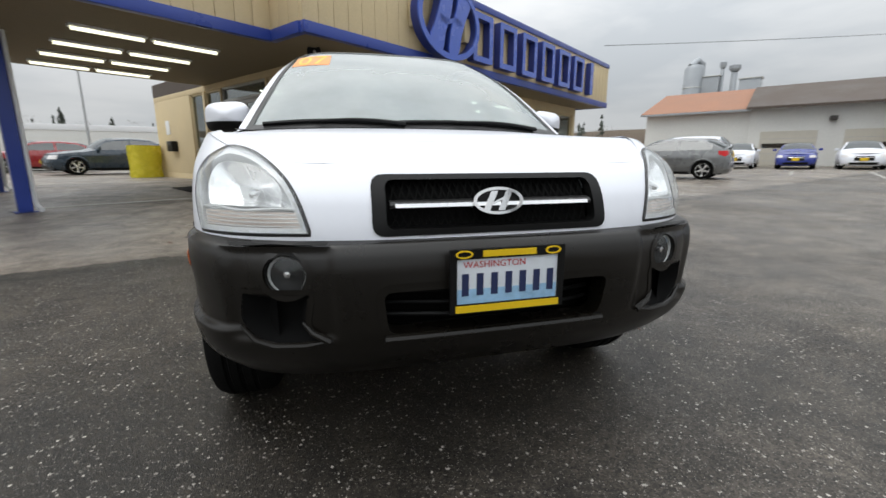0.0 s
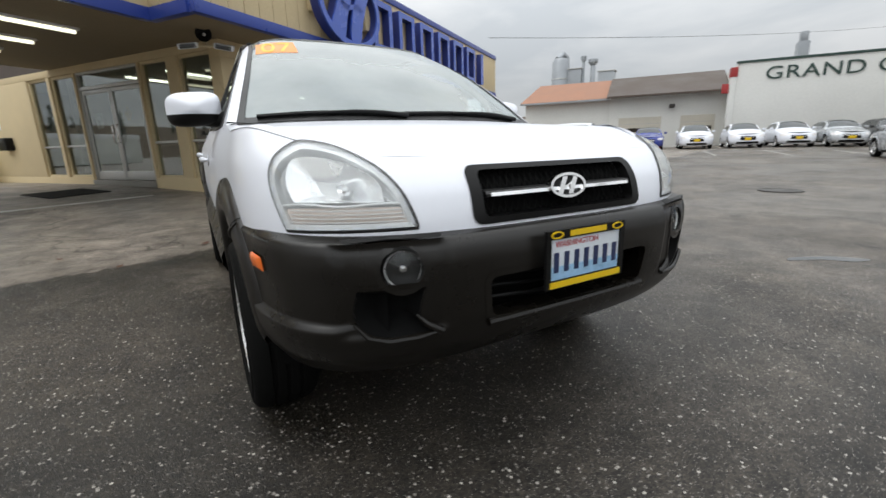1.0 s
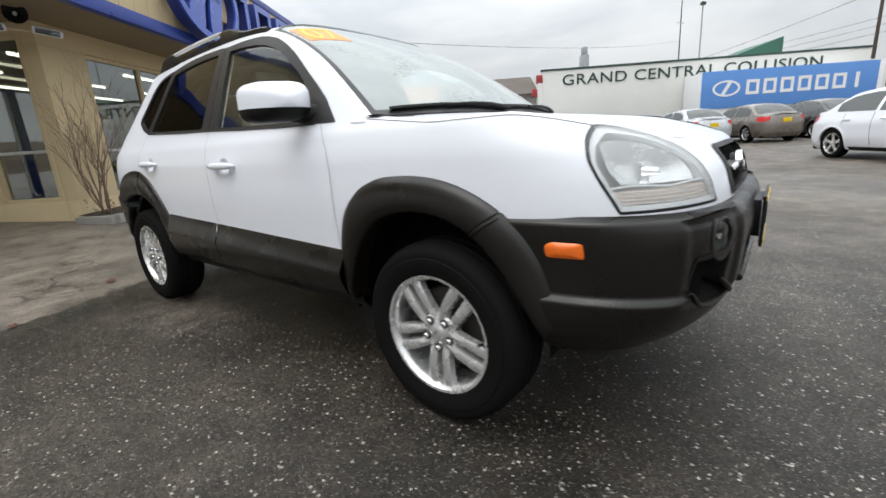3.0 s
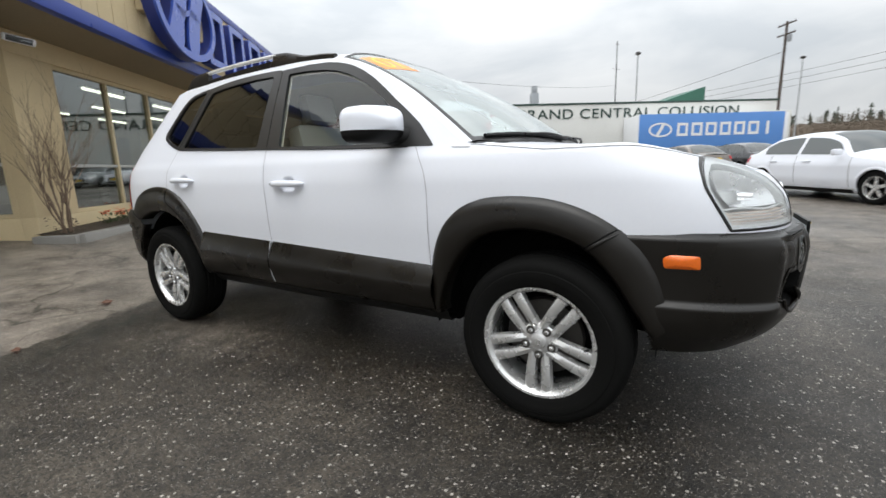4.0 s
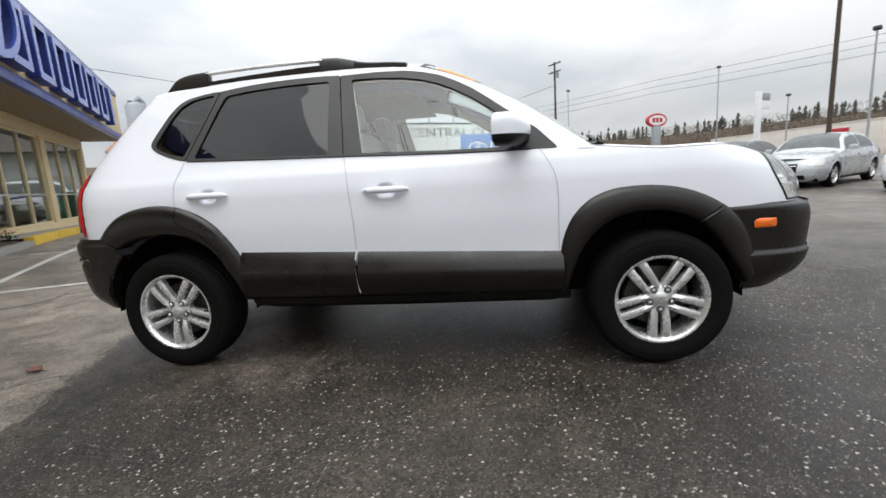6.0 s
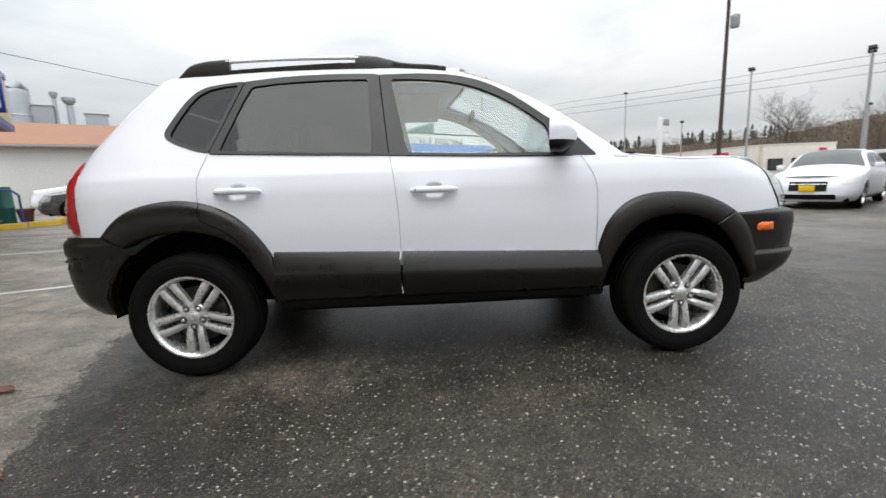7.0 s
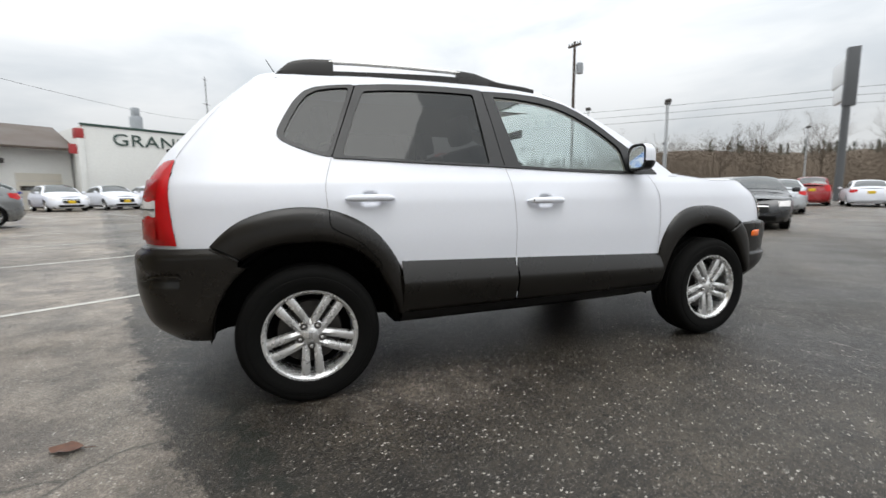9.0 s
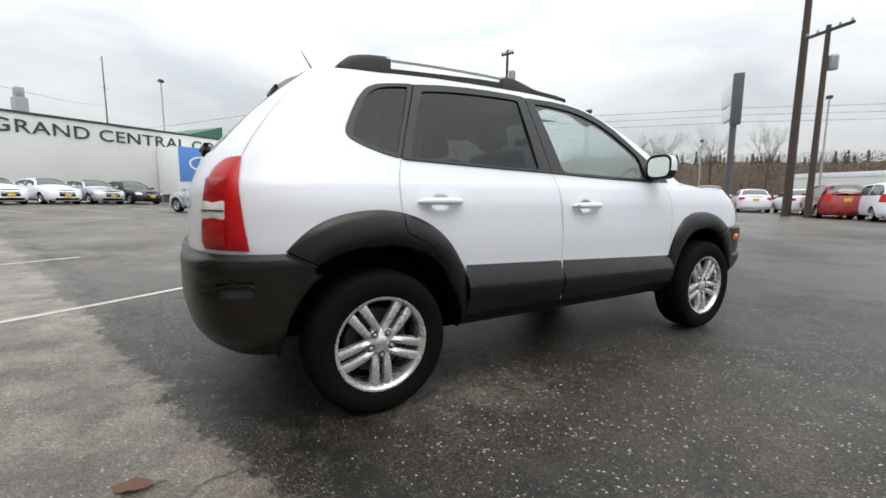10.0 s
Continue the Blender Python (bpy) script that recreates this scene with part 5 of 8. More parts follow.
    part("cowl", Geo().grid([[screen(q, -0.005 - 0.05 * s, 0.006 + 0.004 * s) for q in qs] for s in (0, 0.5, 1.0, 1.4)]), BLACK_PLASTIC, car, "black plastic scuttle panel", 60)

    # -- side glass with black surrounds
    def frame_band(outer, inner, left):
        """A flat black frame between two outlines, laid on the side of the car with a reveal down to the glass."""
        band = Geo().prism(dense(outer, 2), 0.0, 1.0, None, [dense(inner, 2)])
        band.v = [on_side(y, z, 0.0045 if k > 0.5 else -0.010, left) for y, z, k in band.v]
        return band

    for left in (False, True):
        for loop, edge_loop, mt, nm in ((FRONT_PANE, FRONT_FRAME, SIDE_GLASS, "front_window"), (REAR_PANE, REAR_FRAME, TINTED_GLASS, "rear_window"), (QUARTER_PANE, QUARTER_FRAME, TINTED_GLASS, "quarter_window")):
            w = part(nm, skin_patch(loop, lambda y, z, f: on_side(y, z, -0.004, left), 5), mt, car, "tinted glass" if mt is TINTED_GLASS else "clear side glass", 60)
            part("surround", frame_band(edge_loop, loop, left), BLACK_TRIM, w, "satin black window surround", 60)
            trim = skin_band(grown(loop, -0.003), grown(loop, 0.055), lambda y, z: on_side(y, z, -0.022, left), lambda y, z: on_side(y, z, -0.016, left))
            part("inner_trim", trim, CABIN_BEIGE, w, "beige inner window trim", 60)
        belt_line = [[on_side(y, sill_line(y) + dz, o, left) for dz, o in ((-0.004, 0.002), (-0.002, 0.009), (0.008, 0.009), (0.011, 0.002))] for y in [0.60 + 1.88 * k / 30 for k in range(31)]]
        part("belt_moulding", Geo().grid(belt_line), BLACK_TRIM, car, "thin black waist moulding", 60)
    part("tailgate_glass", skin_patch(REAR_GLASS, lambda x, z, f: (x, 2.70 + (tail_body(z) - 2.70) * max(1 - (abs(x) / half_width(2.7, z)) ** 4, 0) ** 0.25 + 0.002, z), 5), TINTED_GLASS, car, "tinted tailgate glass", 60)

    # -- panel gaps
    def seam(path, wide, left, off=0.0025, mt=SEAM, nm="panel_gap"):
        rows = []
        for k, (y, z) in enumerate(path):
            y0, z0 = path[max(k - 1, 0)]
            y1, z1 = path[min(k + 1, len(path) - 1)]
            L = math.hypot(y1 - y0, z1 - z0) or 1
            ny, nz = -(z1 - z0) / L * wide / 2, (y1 - y0) / L * wide / 2
            rows.append([on_side(y - ny, z - nz, off, left), on_side(y + ny, z + nz, off, left)])
        return part(nm, Geo().grid(rows), mt, car, "", 60)

    def line_through(*pts):
        c = curve(*sorted((z, y) for y, z in pts))
        zs = sorted(z for _, z in pts)
        return [(c(zs[0] + (zs[-1] - zs[0]) * k / 24), zs[0] + (zs[-1] - zs[0]) * k / 24) for k in range(25)]

    for left in (False, True):
        seam(line_through((0.560, 1.097), (0.552, 1.087), (0.528, 1.046), (0.493, 0.971), (0.481, 0.881), (0.480, 0.60)), 0.0032, left)
        seam(line_through((1.559, 1.132), (1.540, 1.022), (1.526, 0.878), (1.520, 0.78), (1.519, 0.645)), 0.0034, left)
        seam(line_through((2.490, 1.171), (2.508, 1.12), (2.526, 1.055), (2.530, 1.014), (2.526, 0.930)), 0.0034, left)
        seam([(1.5605 + 0.0465 * k / 8, 1.135 + 0.443 * k / 8) for k in range(9)], 0.012, left, 0.0015, SHADOW_GAP)
        seam([(2.4885 - 0.076 * k / 4, 1.174 + 0.188 * k / 4) for k in range(4)] + [(2.4135 - 0.080 * k / 5, 1.361 + 0.203 * k / 5) for k in range(6)], 0.012, left, 0.0015, SHADOW_GAP)
        seam([(0.30 + 0.02 * k, 1.083 + 0.001 * k) for k in range(5)], 0.004, left)
    for sgn in (-1, 1):
        rows = []
        for k in range(25):
            z = 1.165 + (1.60 - 1.165) * k / 24
            p0, p1 = skin(2.396, z, 0.003, left=sgn > 0), skin(2.403, z, 0.003, left=sgn > 0)
            rows.append([p0, p1])
        part("tailgate_gap", Geo().grid(rows), SEAM, car, "", 60)

    # -- door handles over hollows in the doors
    for left in (False, True):
        for y, z in HANDLES:
            cup = hollow(y, z, 1.0)
            h = part("handle_recess", skin_patch(cup, lambda yy, zz, f: on_side(yy, zz, 0.0018 - 0.024 * smooth(0.80, 0.35, f), left), 10), PAINT_WHITE, car, "rounded hollow behind the handle", 60)
            path = [Vector(on_side(y - 0.118 + 0.236 * k / 10, z + 0.002, 0.006 + 0.026 * math.sin(math.pi * k / 10) ** 0.35, left)) for k in range(11)]
            part("handle", Geo().tube([tuple(p) for p in path], [0.006, 0.0145, 0.0165, 0.017, 0.017, 0.017, 0.017, 0.017, 0.0165, 0.0145, 0.006], 12), PAINT_WHITE, h, "white pull handle")
            if y < 2:
                ke = Vector(on_side(y + 0.094, z + 0.002, 0.0345, left))
                part("key_lock", Geo().lathe([(0.0, 0.004), (0.006, 0.003), (0.007, 0.0)], 10, pose(ke.x, ke.y, ke.z, 0, 90 if left else -90, 0)), STEEL_DARK, h)

    # -- grey cladding: arches, sills, bumpers
    F_IN = curve((8, 0.438), (25, 0.408), (32, 0.404), (47, 0.413), (63, 0.429), (78, 0.433), (91, 0.435), (103, 0.438), (115, 0.442), (128, 0.430), (150, 0.405), (173, 0.395))
    F_OUT = curve((8, 0.490), (26, 0.517), (37, 0.537), (48, 0.549), (65, 0.551), (76, 0.553), (88, 0.557), (99, 0.566), (109, 0.580), (118, 0.585), (126.5, 0.575), (133, 0.559), (139, 0.537), (147, 0.507), (155, 0.472), (165, 0.446), (173, 0.436))
    R_IN = curve((7, 0.425), (33, 0.419), (43, 0.432), (53, 0.443), (65, 0.446), (80, 0.442), (96, 0.445), (107, 0.453), (118, 0.464), (134, 0.476))
    R_OUT = curve((7, 0.505), (25, 0.520), (39, 0.540), (48, 0.556), (56, 0.572), (65, 0.585), (81, 0.600), (99, 0.609), (117, 0.619), (134, 0.603))
    RIDGE = ((0.0, -2.0), (0.0, 0.50), (0.10, 0.94), (0.30, 1.04), (0.55, 0.98), (0.78, 0.74), (0.95, 0.36), (1.0, -0.06))

    def flare_at(c, r_in, r_out, t, g, o, left, nose=nose_body):
        r = r_in(t) + (r_out(t) - r_in(t)) * g
        y, z = c[0] - r * math.cos(radians(t)), c[1] + r * math.sin(radians(t))
        x = on_side(y, z, 0, left, nose)[0]
        return (x + (o if left else -o), y, z)

    def flare(c, r_in, r_out, t_in, t_out, left, nm, label, out=0.030, nose=nose_body):
        """A rounded moulding round a wheel between two radii; t_in, t_out: the angles it spans at its inner and outer edge."""
        rows, n = [], 44
        for k in range(n + 1):
            row = []
            for g, o in RIDGE:
                a, b = t_in[0] + (t_out[0] - t_in[0]) * g, t_in[1] + (t_out[1] - t_in[1]) * g
                row.append(flare_at(c, r_in, r_out, a + (b - a) * k / n, g, o * out, left, nose))
            rows.append(row)
        return part(nm, Geo().grid(rows), CLADDING, car, label, 50)

    ridge = curve(*[q for q in RIDGE if q[0] > 0 or q[1] > 0])
    door_seam = curve((41, 0.12), (44, 0.28), (52, 0.28), (60, 0.33), (67, 0.37), (73, 0.40), (77.5, 0.47))
    for left in (False, True):
        flare(WHEEL_F, F_IN, F_OUT, (61.8, 173), (55.4, 173), left, "front_arch", "grey plastic front wheel arch")
        flare(WHEEL_F, F_IN, F_OUT, (8, 61.2), (14, 54.8), left, "front_arch_nose", "grey plastic arch end that joins the bumper", 0.030, nose_bumper)
        flare(WHEEL_R, R_IN, R_OUT, (7, 127.3), (7, 132.8), left, "rear_arch", "grey plastic rear wheel arch")
        flare(WHEEL_R, lambda t: 0.430, lambda t: 0.484, (128, 179), (133.5, 179), left, "bumper_arch_lip", "rolled edge of the bumper round the wheel", 0.018)
        # open joints between the arch pieces
        for c, r_in, r_out, path in ((WHEEL_F, F_IN, F_OUT, [(61.5 - 6.4 * k / 10, 0.02 + 0.96 * k / 10) for k in range(11)]),
                                     (WHEEL_R, R_IN, R_OUT, [(127.3 + 5.5 * k / 10, 0.02 + 0.96 * k / 10) for k in range(11)]),
                                     (WHEEL_R, R_IN, R_OUT, [(41 + 36.5 * k / 20, door_seam(41 + 36.5 * k / 20)) for k in range(21)] + [(78.6, 0.52), (79.4, 0.62), (80.0, 0.78), (80.4, 0.97)])):
            part("arch_joint", Geo().tube([flare_at(c, r_in, r_out, t, g, ridge(g) * 0.030 - 0.0005, left) for t, g in path], 0.0030, 5), SHADOW_GAP, car)
        # beads added along the joints to catch light as their bright edges
        part("arch_step", Geo().tube([flare_at(WHEEL_F, F_IN, F_OUT, 60.2 - 6.2 * k / 8, 0.02 + 0.90 * k / 8, ridge(0.02 + 0.90 * k / 8) * 0.030 + 0.001, left, nose_bumper) for k in range(9)], [0.003, 0.006, 0.007, 0.007, 0.007, 0.006, 0.005, 0.004, 0.002], 8), CLADDING, car, "raised bead on the arch end, shaped to catch light")
        part("arch_step", Geo().tube([flare_at(WHEEL_R, R_IN, R_OUT, 128.6 + 5.2 * k / 8, 0.04 + 0.90 * k / 8, 0.024 - 0.016 * k / 8, left) for k in range(9)], [0.003, 0.006, 0.007, 0.007, 0.007, 0.006, 0.005, 0.004, 0.002], 8), CLADDING, car, "raised bead on the bumper end, shaped to catch light")
        for y0, y1, z0, z1 in ((0.462, 1.513, 0.597, 0.638), (1.523, 2.175, 0.638, 0.661)):
            rows = []
            for k in range(25):
                y = y0 + (y1 - y0) * k / 24
                top = z0 + (z1 - z0) * k / 24
                row = []
                for f, o in ((0.0, 0.000), (0.02, 0.014), (0.15, 0.032), (0.45, 0.047), (0.58, 0.048), (0.64, 0.044), (0.95, 0.008), (1.0, -0.002)):
                    z = 0.385 + (top - 0.385) * f
                    row.append(on_side(y, z, o, left))
                rows.append(row)
            part("door_cladding", Geo().grid(rows), CLADDING, car, "grey plastic panel along the foot of the door", 50)
        rows = []
        for k in range(21):
            y = 0.42 + 1.75 * k / 20
            rows.append([on_side(y, z, o, left) for z, o in ((0.30, -0.08), (0.325, -0.01), (0.36, 0.004), (0.388, 0.000))])
        part("sill", Geo().grid(rows), BLACK_PLASTIC, car, "black plastic sill", 50)
        edge = [[on_side(1.518 + dy + 0.012 * math.sin(math.pi * t), 0.42 + 0.225 * t, 0.030 + 0.012 * math.sin(math.pi * t) - 0.020 * t, left) for dy in (-0.003, 0.003)] for t in [k / 8 for k in range(9)]]
        part("door_edge", Geo().grid(edge), PAINT_WHITE, car, "", 60)
    # front bumper
    INTAKE = dense(rounded([(-0.32, 0.515), (0.32, 0.515), (0.335, 0.640), (-0.335, 0.640)], 0.03), 4)
    POCKET = loop_spline([(0.265, 0.507), (0.265, 0.507), (0.42, 0.497), (0.50, 0.56), (0.485, 0.640), (0.485, 0.640), (0.30, 0.640), (0.30, 0.640), (0.315, 0.55)], 4)
    FOG = [(0.357 + 0.058 * math.cos(k * math.tau / 20), 0.690 + 0.054 * math.sin(k * math.tau / 20)) for k in range(20)]
    b_st = [i * 0.0075 for i in range(129)]
    B_N = 62

    def bz(j):
        return 0.355 + (0.778 - 0.355) * j / B_N

    def b_keep(i, j):
        a, z = (b_st[i] + b_st[i + 1]) / 2, bz(j + 0.5)
        x, y, _ = shell(a, z, nose_bumper)
        if inside((x, z), INTAKE) or inside((a, z), POCKET) or inside((a, z), FOG):
            return False
        return math.hypot(y - WHEEL_F[0], z - WHEEL_F[1]) > 0.43

    def b_rows(left):
        rows = []
        for a in b_st:
            row = []
            for j in range(B_N + 1):
                z = bz(j)
                f = j / B_N
                crease = 0.020 * smooth(0.551, 0.536, z) * smooth(0.37, 0.50, z) * smooth(0.40, 0.62, a)
                pod = 0.013 * smooth(0.232, 0.258, a) * (1 - smooth(0.50, 0.56, a)) * smooth(0.505, 0.53, z) * (1 - smooth(0.748, 0.757, z))
                row.append(skin(a, z, 0.006 + crease - pod - (0.02 * smooth(0.95, 1.0, f)), nose_bumper, left=left))
            x, y, z = row[-1]
            row.append((x * 0.97, y + 0.03 * (1 - a), z + 0.004))
            rows.append(row)
        return rows

    fb = Geo()
    for left in (False, True):
        fb.grid(b_rows(left), keep=lambda i, j: j >= B_N or b_keep(i, j), flip=left)
    part("front_bumper", fb, CLADDING, car, "large grey plastic front bumper", 45)
    for left in (False, True):
        for lp, nm in ((FOG, "fog_surround"), (POCKET, "pocket_surround")):
            part(nm, skin_band(grown(lp, -0.002), grown(lp, 0.014), lambda a, z: skin(a, z, -0.0055, nose_bumper, left=left), lambda a, z: skin(a, z, -0.0045, nose_bumper, left=left), lambda a, z: skin(a, z, -0.03, nose_bumper, left=left)), CLADDING, car, "", 50)

    def bump_y(x, z, off):
        return nose_bumper(z) * max(1 - (abs(x) / half_width(0, z)) ** 4.2, 0.0) ** (1 / 4.2) - off

    part("intake_surround", skin_band(grown(INTAKE, -0.002), grown(INTAKE, 0.02), lambda x, z: (x, bump_y(x, z, 0.006), z), lambda x, z: (x, bump_y(x, z, 0.0075), z), lambda x, z: (x, bump_y(x, z, -0.06), z)), CLADDING, car, "", 50)
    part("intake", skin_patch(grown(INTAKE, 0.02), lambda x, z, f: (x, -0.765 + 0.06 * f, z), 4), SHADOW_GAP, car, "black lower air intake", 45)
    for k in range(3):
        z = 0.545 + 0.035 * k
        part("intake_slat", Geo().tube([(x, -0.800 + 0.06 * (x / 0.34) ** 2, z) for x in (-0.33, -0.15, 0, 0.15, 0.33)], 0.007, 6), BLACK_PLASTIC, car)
    # bead added to catch light as the highlight below the intake
    part("intake_lip", Geo().tube([(x, bump_y(x, 0.505, 0.010), 0.503 + 0.004 * abs(x)) for x in [-0.33 + 0.66 * k / 12 for k in range(13)]], 0.012, 8), CLADDING, car, "rounded bead under the intake, shaped to catch light")
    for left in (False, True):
        # the pocket's shade is put into its near-black colour
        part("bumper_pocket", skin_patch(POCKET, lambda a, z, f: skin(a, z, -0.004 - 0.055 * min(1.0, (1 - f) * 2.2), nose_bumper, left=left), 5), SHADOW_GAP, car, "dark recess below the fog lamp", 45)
        lip_pts = [(0.255, 0.512), (0.32, 0.500), (0.40, 0.497), (0.46, 0.512), (0.50, 0.552)]
        part("pocket_lip", Geo().tube([skin(a, z, 0.004, nose_bumper, left=left) for a, z in lip_pts], [0.004, 0.009, 0.010, 0.008, 0.004], 8), CLADDING, car)
        part("pocket_lip", Geo().tube([skin(a, z, o, nose_bumper, left=left) for a, z, o in ((0.262, 0.510, 0.004), (0.30, 0.535, 0.0), (0.325, 0.56, -0.012))], [0.012, 0.009, 0.004], 8), CLADDING, car)
        fogl = part("fog_lamp", skin_patch(FOG, lambda a, z, f: skin(a, z, -0.012 - 0.035 * (1 - f), nose_bumper, left=left), 4), BLACK_PLASTIC, car, "round fog lamp in a dark recess", 45)
        fc = Vector(skin(0.352, 0.690, -0.040, nose_bumper, left=left))
        aim = pose(fc.x, fc.y, fc.z, 90, 0, 16 if left else -16)
        part("reflector", Geo().lathe([(0.0, -0.012), (0.02, -0.008), (0.038, 0.004), (0.047, 0.022), (0.050, 0.022)], 20, aim), LENS_GREY, fogl, "silver bowl")
        part("lens", Geo().lathe([(0.0, 0.034), (0.025, 0.031), (0.045, 0.022)], 20, aim), FOG_LENS, fogl)
        part("bulb_shield", Geo().lathe([(0.0, 0.024), (0.009, 0.022), (0.012, 0.008)], 10, aim), CHROME, fogl)
        part("shroud", Geo().lathe([(0.049, 0.026), (0.053, 0.029), (0.058, 0.020), (0.058, -0.01)], 20, aim), BLACK_PLASTIC, fogl)
        panel = rounded([(0.250, 0.758), (0.495, 0.758), (0.502, 0.768), (0.245, 0.768)], 0.004)
        part("bumper_step", skin_patch(panel, lambda a, z, f: skin(a, z, 0.010, nose_bumper, left=left), 2), BLACK_PLASTIC, car, "narrow dark groove along the bumper top", 45)
        mk = rounded([(-0.512, 0.664), (-0.410, 0.664), (-0.404, 0.698), (-0.424, 0.710), (-0.508, 0.708)], 0.01)
        part("side_marker", skin_patch(mk, lambda y, z, f: on_side(y, z, 0.010 + 0.008 * (1 - f ** 3), left, nose_bumper), 4), AMBER, car, "orange side marker lamp", 50)
    # rear bumper
    r_st = [2.04 + 0.96 * k / 110 for k in range(111)]

    def r_keep(i, j):
        a, z = (r_st[i] + r_st[i + 1]) / 2, 0.35 + (0.768 - 0.35) * (j + 0.5) / 26
        x, y, _ = shell(a, z, tail=tail_bumper)
        return math.hypot(y - WHEEL_R[0], z - WHEEL_R[1]) > 0.445

    rb = Geo()
    for left in (False, True):
        rows = []
        for a in r_st:
            row = []
            for j in range(27):
                z = 0.35 + (0.768 - 0.35) * j / 26
                f = j / 26
                dent = -0.010 * smooth(0.615, 0.625, z) * smooth(0.665, 0.655, z) * smooth(2.22, 2.24, a) * smooth(2.62, 2.45, a)
                row.append(skin(a, z, 0.014 + dent - 0.018 * smooth(0.92, 1.0, f), tail=tail_bumper, left=left))
            x, y, z = row[-1]
            row.append((x * 0.94, y - 0.06, z + 0.004))
            rows.append(row)
        rb.grid(rows, keep=lambda i, j: j >= 26 or r_keep(i, j), flip=left)
    part("rear_bumper", rb, CLADDING, car, "large grey plastic rear bumper", 45)
    for left in (False, True):
        part("bumper_crease", Geo().tube([skin(a, z, 0.0125, tail=tail_bumper, left=left) for a, z in ((2.22, 0.640), (2.24, 0.652), (2.33, 0.655), (2.45, 0.640), (2.56, 0.625))], [0.004, 0.008, 0.010, 0.008, 0.004], 8), CLADDING, car)

    # -- head lamps
    for left in (False, True):
        hl = part("headlamp", skin_patch(LAMP, lambda a, z, f: skin(a, z, 0.002 - 0.085 * (1 - f ** 3) ** 0.7, left=left), 8), LENS_GREY, car, "large clear headlamp", 60)
        part("lens", skin_patch(LAMP, lambda a, z, f: skin(a, z, 0.004 + 0.010 * (1 - f ** 4), left=left), 6), LENS, hl, "clear lens cover", 60)
        part("gasket", skin_band(grown(LAMP, -0.003), grown(LAMP, 0.006), lambda a, z: skin(a, z, 0.005, left=left), lambda a, z: skin(a, z, 0.001, left=left)), BLACK_TRIM, hl, "", 60)
        part("rim", skin_band(grown(LAMP, -0.016), grown(LAMP, 0.002), lambda a, z: skin(a, z, -0.004, left=left), lambda a, z: skin(a, z, 0.0015, left=left), lambda a, z: skin(a, z, -0.03, left=left)), LENS_GREY, hl, "", 60)
        bowl = loop_spline([(0.358, 0.858), (0.358, 0.858), (0.635, 0.858), (0.635, 0.858), (0.655, 0.90), (0.640, 0.945), (0.60, 0.978), (0.52, 0.984), (0.43, 0.966), (0.378, 0.934), (0.356, 0.90)], 4)
        part("main_reflector", skin_patch(bowl, lambda a, z, f: skin(a, z, -0.018 - 0.075 * (1 - f * f), left=left), 7), REFLECTOR, hl, "faceted silver reflector", 60)
        c = Vector(skin(0.475, 0.918, -0.07, left=left))
        part("bulb", Geo().lathe([(0.0, 0.045), (0.012, 0.042), (0.016, 0.02), (0.016, 0.0)], 12, pose(c.x, c.y, c.z, 90, 0, 0)), CHROME, hl)
        rnd = [(0.330 + 0.028 * math.cos(k * math.tau / 18), 0.880 + 0.030 * math.sin(k * math.tau / 18)) for k in range(18)]
        part("position_lamp", skin_patch(rnd, lambda a, z, f: skin(a, z, -0.016 - 0.014 * (1 - f * f), left=left), 4), REFLECTOR, hl, "", 60)
        strip = rounded([(0.300, 0.796), (0.648, 0.796), (0.664, 0.840), (0.318, 0.843)], 0.008)
        part("indicator", skin_patch(strip, lambda a, z, f: skin(a, z, -0.014 - 0.01 * (1 - f), left=left), 4), AMBER_PALE, hl, "pale amber indicator strip", 60)
        for k in range(4):
            z = 0.806 + 0.010 * k
            part("indicator_rib", Geo().tube([skin(0.312 + 0.335 * s / 8, z, -0.010, left=left) for s in range(9)], 0.0022, 5), CLEAR_LENS, hl)
        part("divider", Geo().tube([skin(0.305 + 0.365 * s / 10, 0.850 + 0.003 * math.sin(s), -0.012, left=left) for s in range(11)], 0.004, 6), LENS_GREY, hl)

    # -- grille
    def gr_y(x, z, off):
        w = half_width(0, z)
        return nose_body(z) * max(1 - (abs(x) / w) ** 3.7, 0.0) ** (1 / 3.7) - off

    gr = part("grille", skin_band(dense(rounded([(-0.312, 0.794), (0.312, 0.794), (0.310, 0.922), (-0.310, 0.922)], 0.026)), dense(rounded([(-0.350, 0.776), (0.350, 0.776), (0.346, 0.936), (-0.346, 0.936)], 0.036)),
              lambda x, z: (x, gr_y(x, z, 0.006), z), lambda x, z: (x, gr_y(x, z, 0.004), z), lambda x, z: (x, gr_y(x, z, -0.035), z)), BLACK_PLASTIC, car, "black mesh grille with a chrome bar", 50)
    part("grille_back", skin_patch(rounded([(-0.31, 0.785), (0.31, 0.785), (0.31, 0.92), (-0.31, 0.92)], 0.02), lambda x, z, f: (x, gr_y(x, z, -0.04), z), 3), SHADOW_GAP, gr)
    for z0, z1, nm in ((0.797, 0.844, "lower_mesh"), (0.866, 0.918, "upper_mesh")):
        mesh_g = Geo()
        for k in range(26):
            x = -0.285 + 0.57 * k / 25
            for s in (-1, 1):
                mesh_g.tube([(x - s * 0.011, gr_y(x, z0, -0.022), z0), (x + s * 0.011, gr_y(x, z1, -0.022), z1)], 0.0022, 4, False)
        tagged(part(nm, mesh_g, RUBBER, gr, "fine black diamond mesh"), kind="stuff")
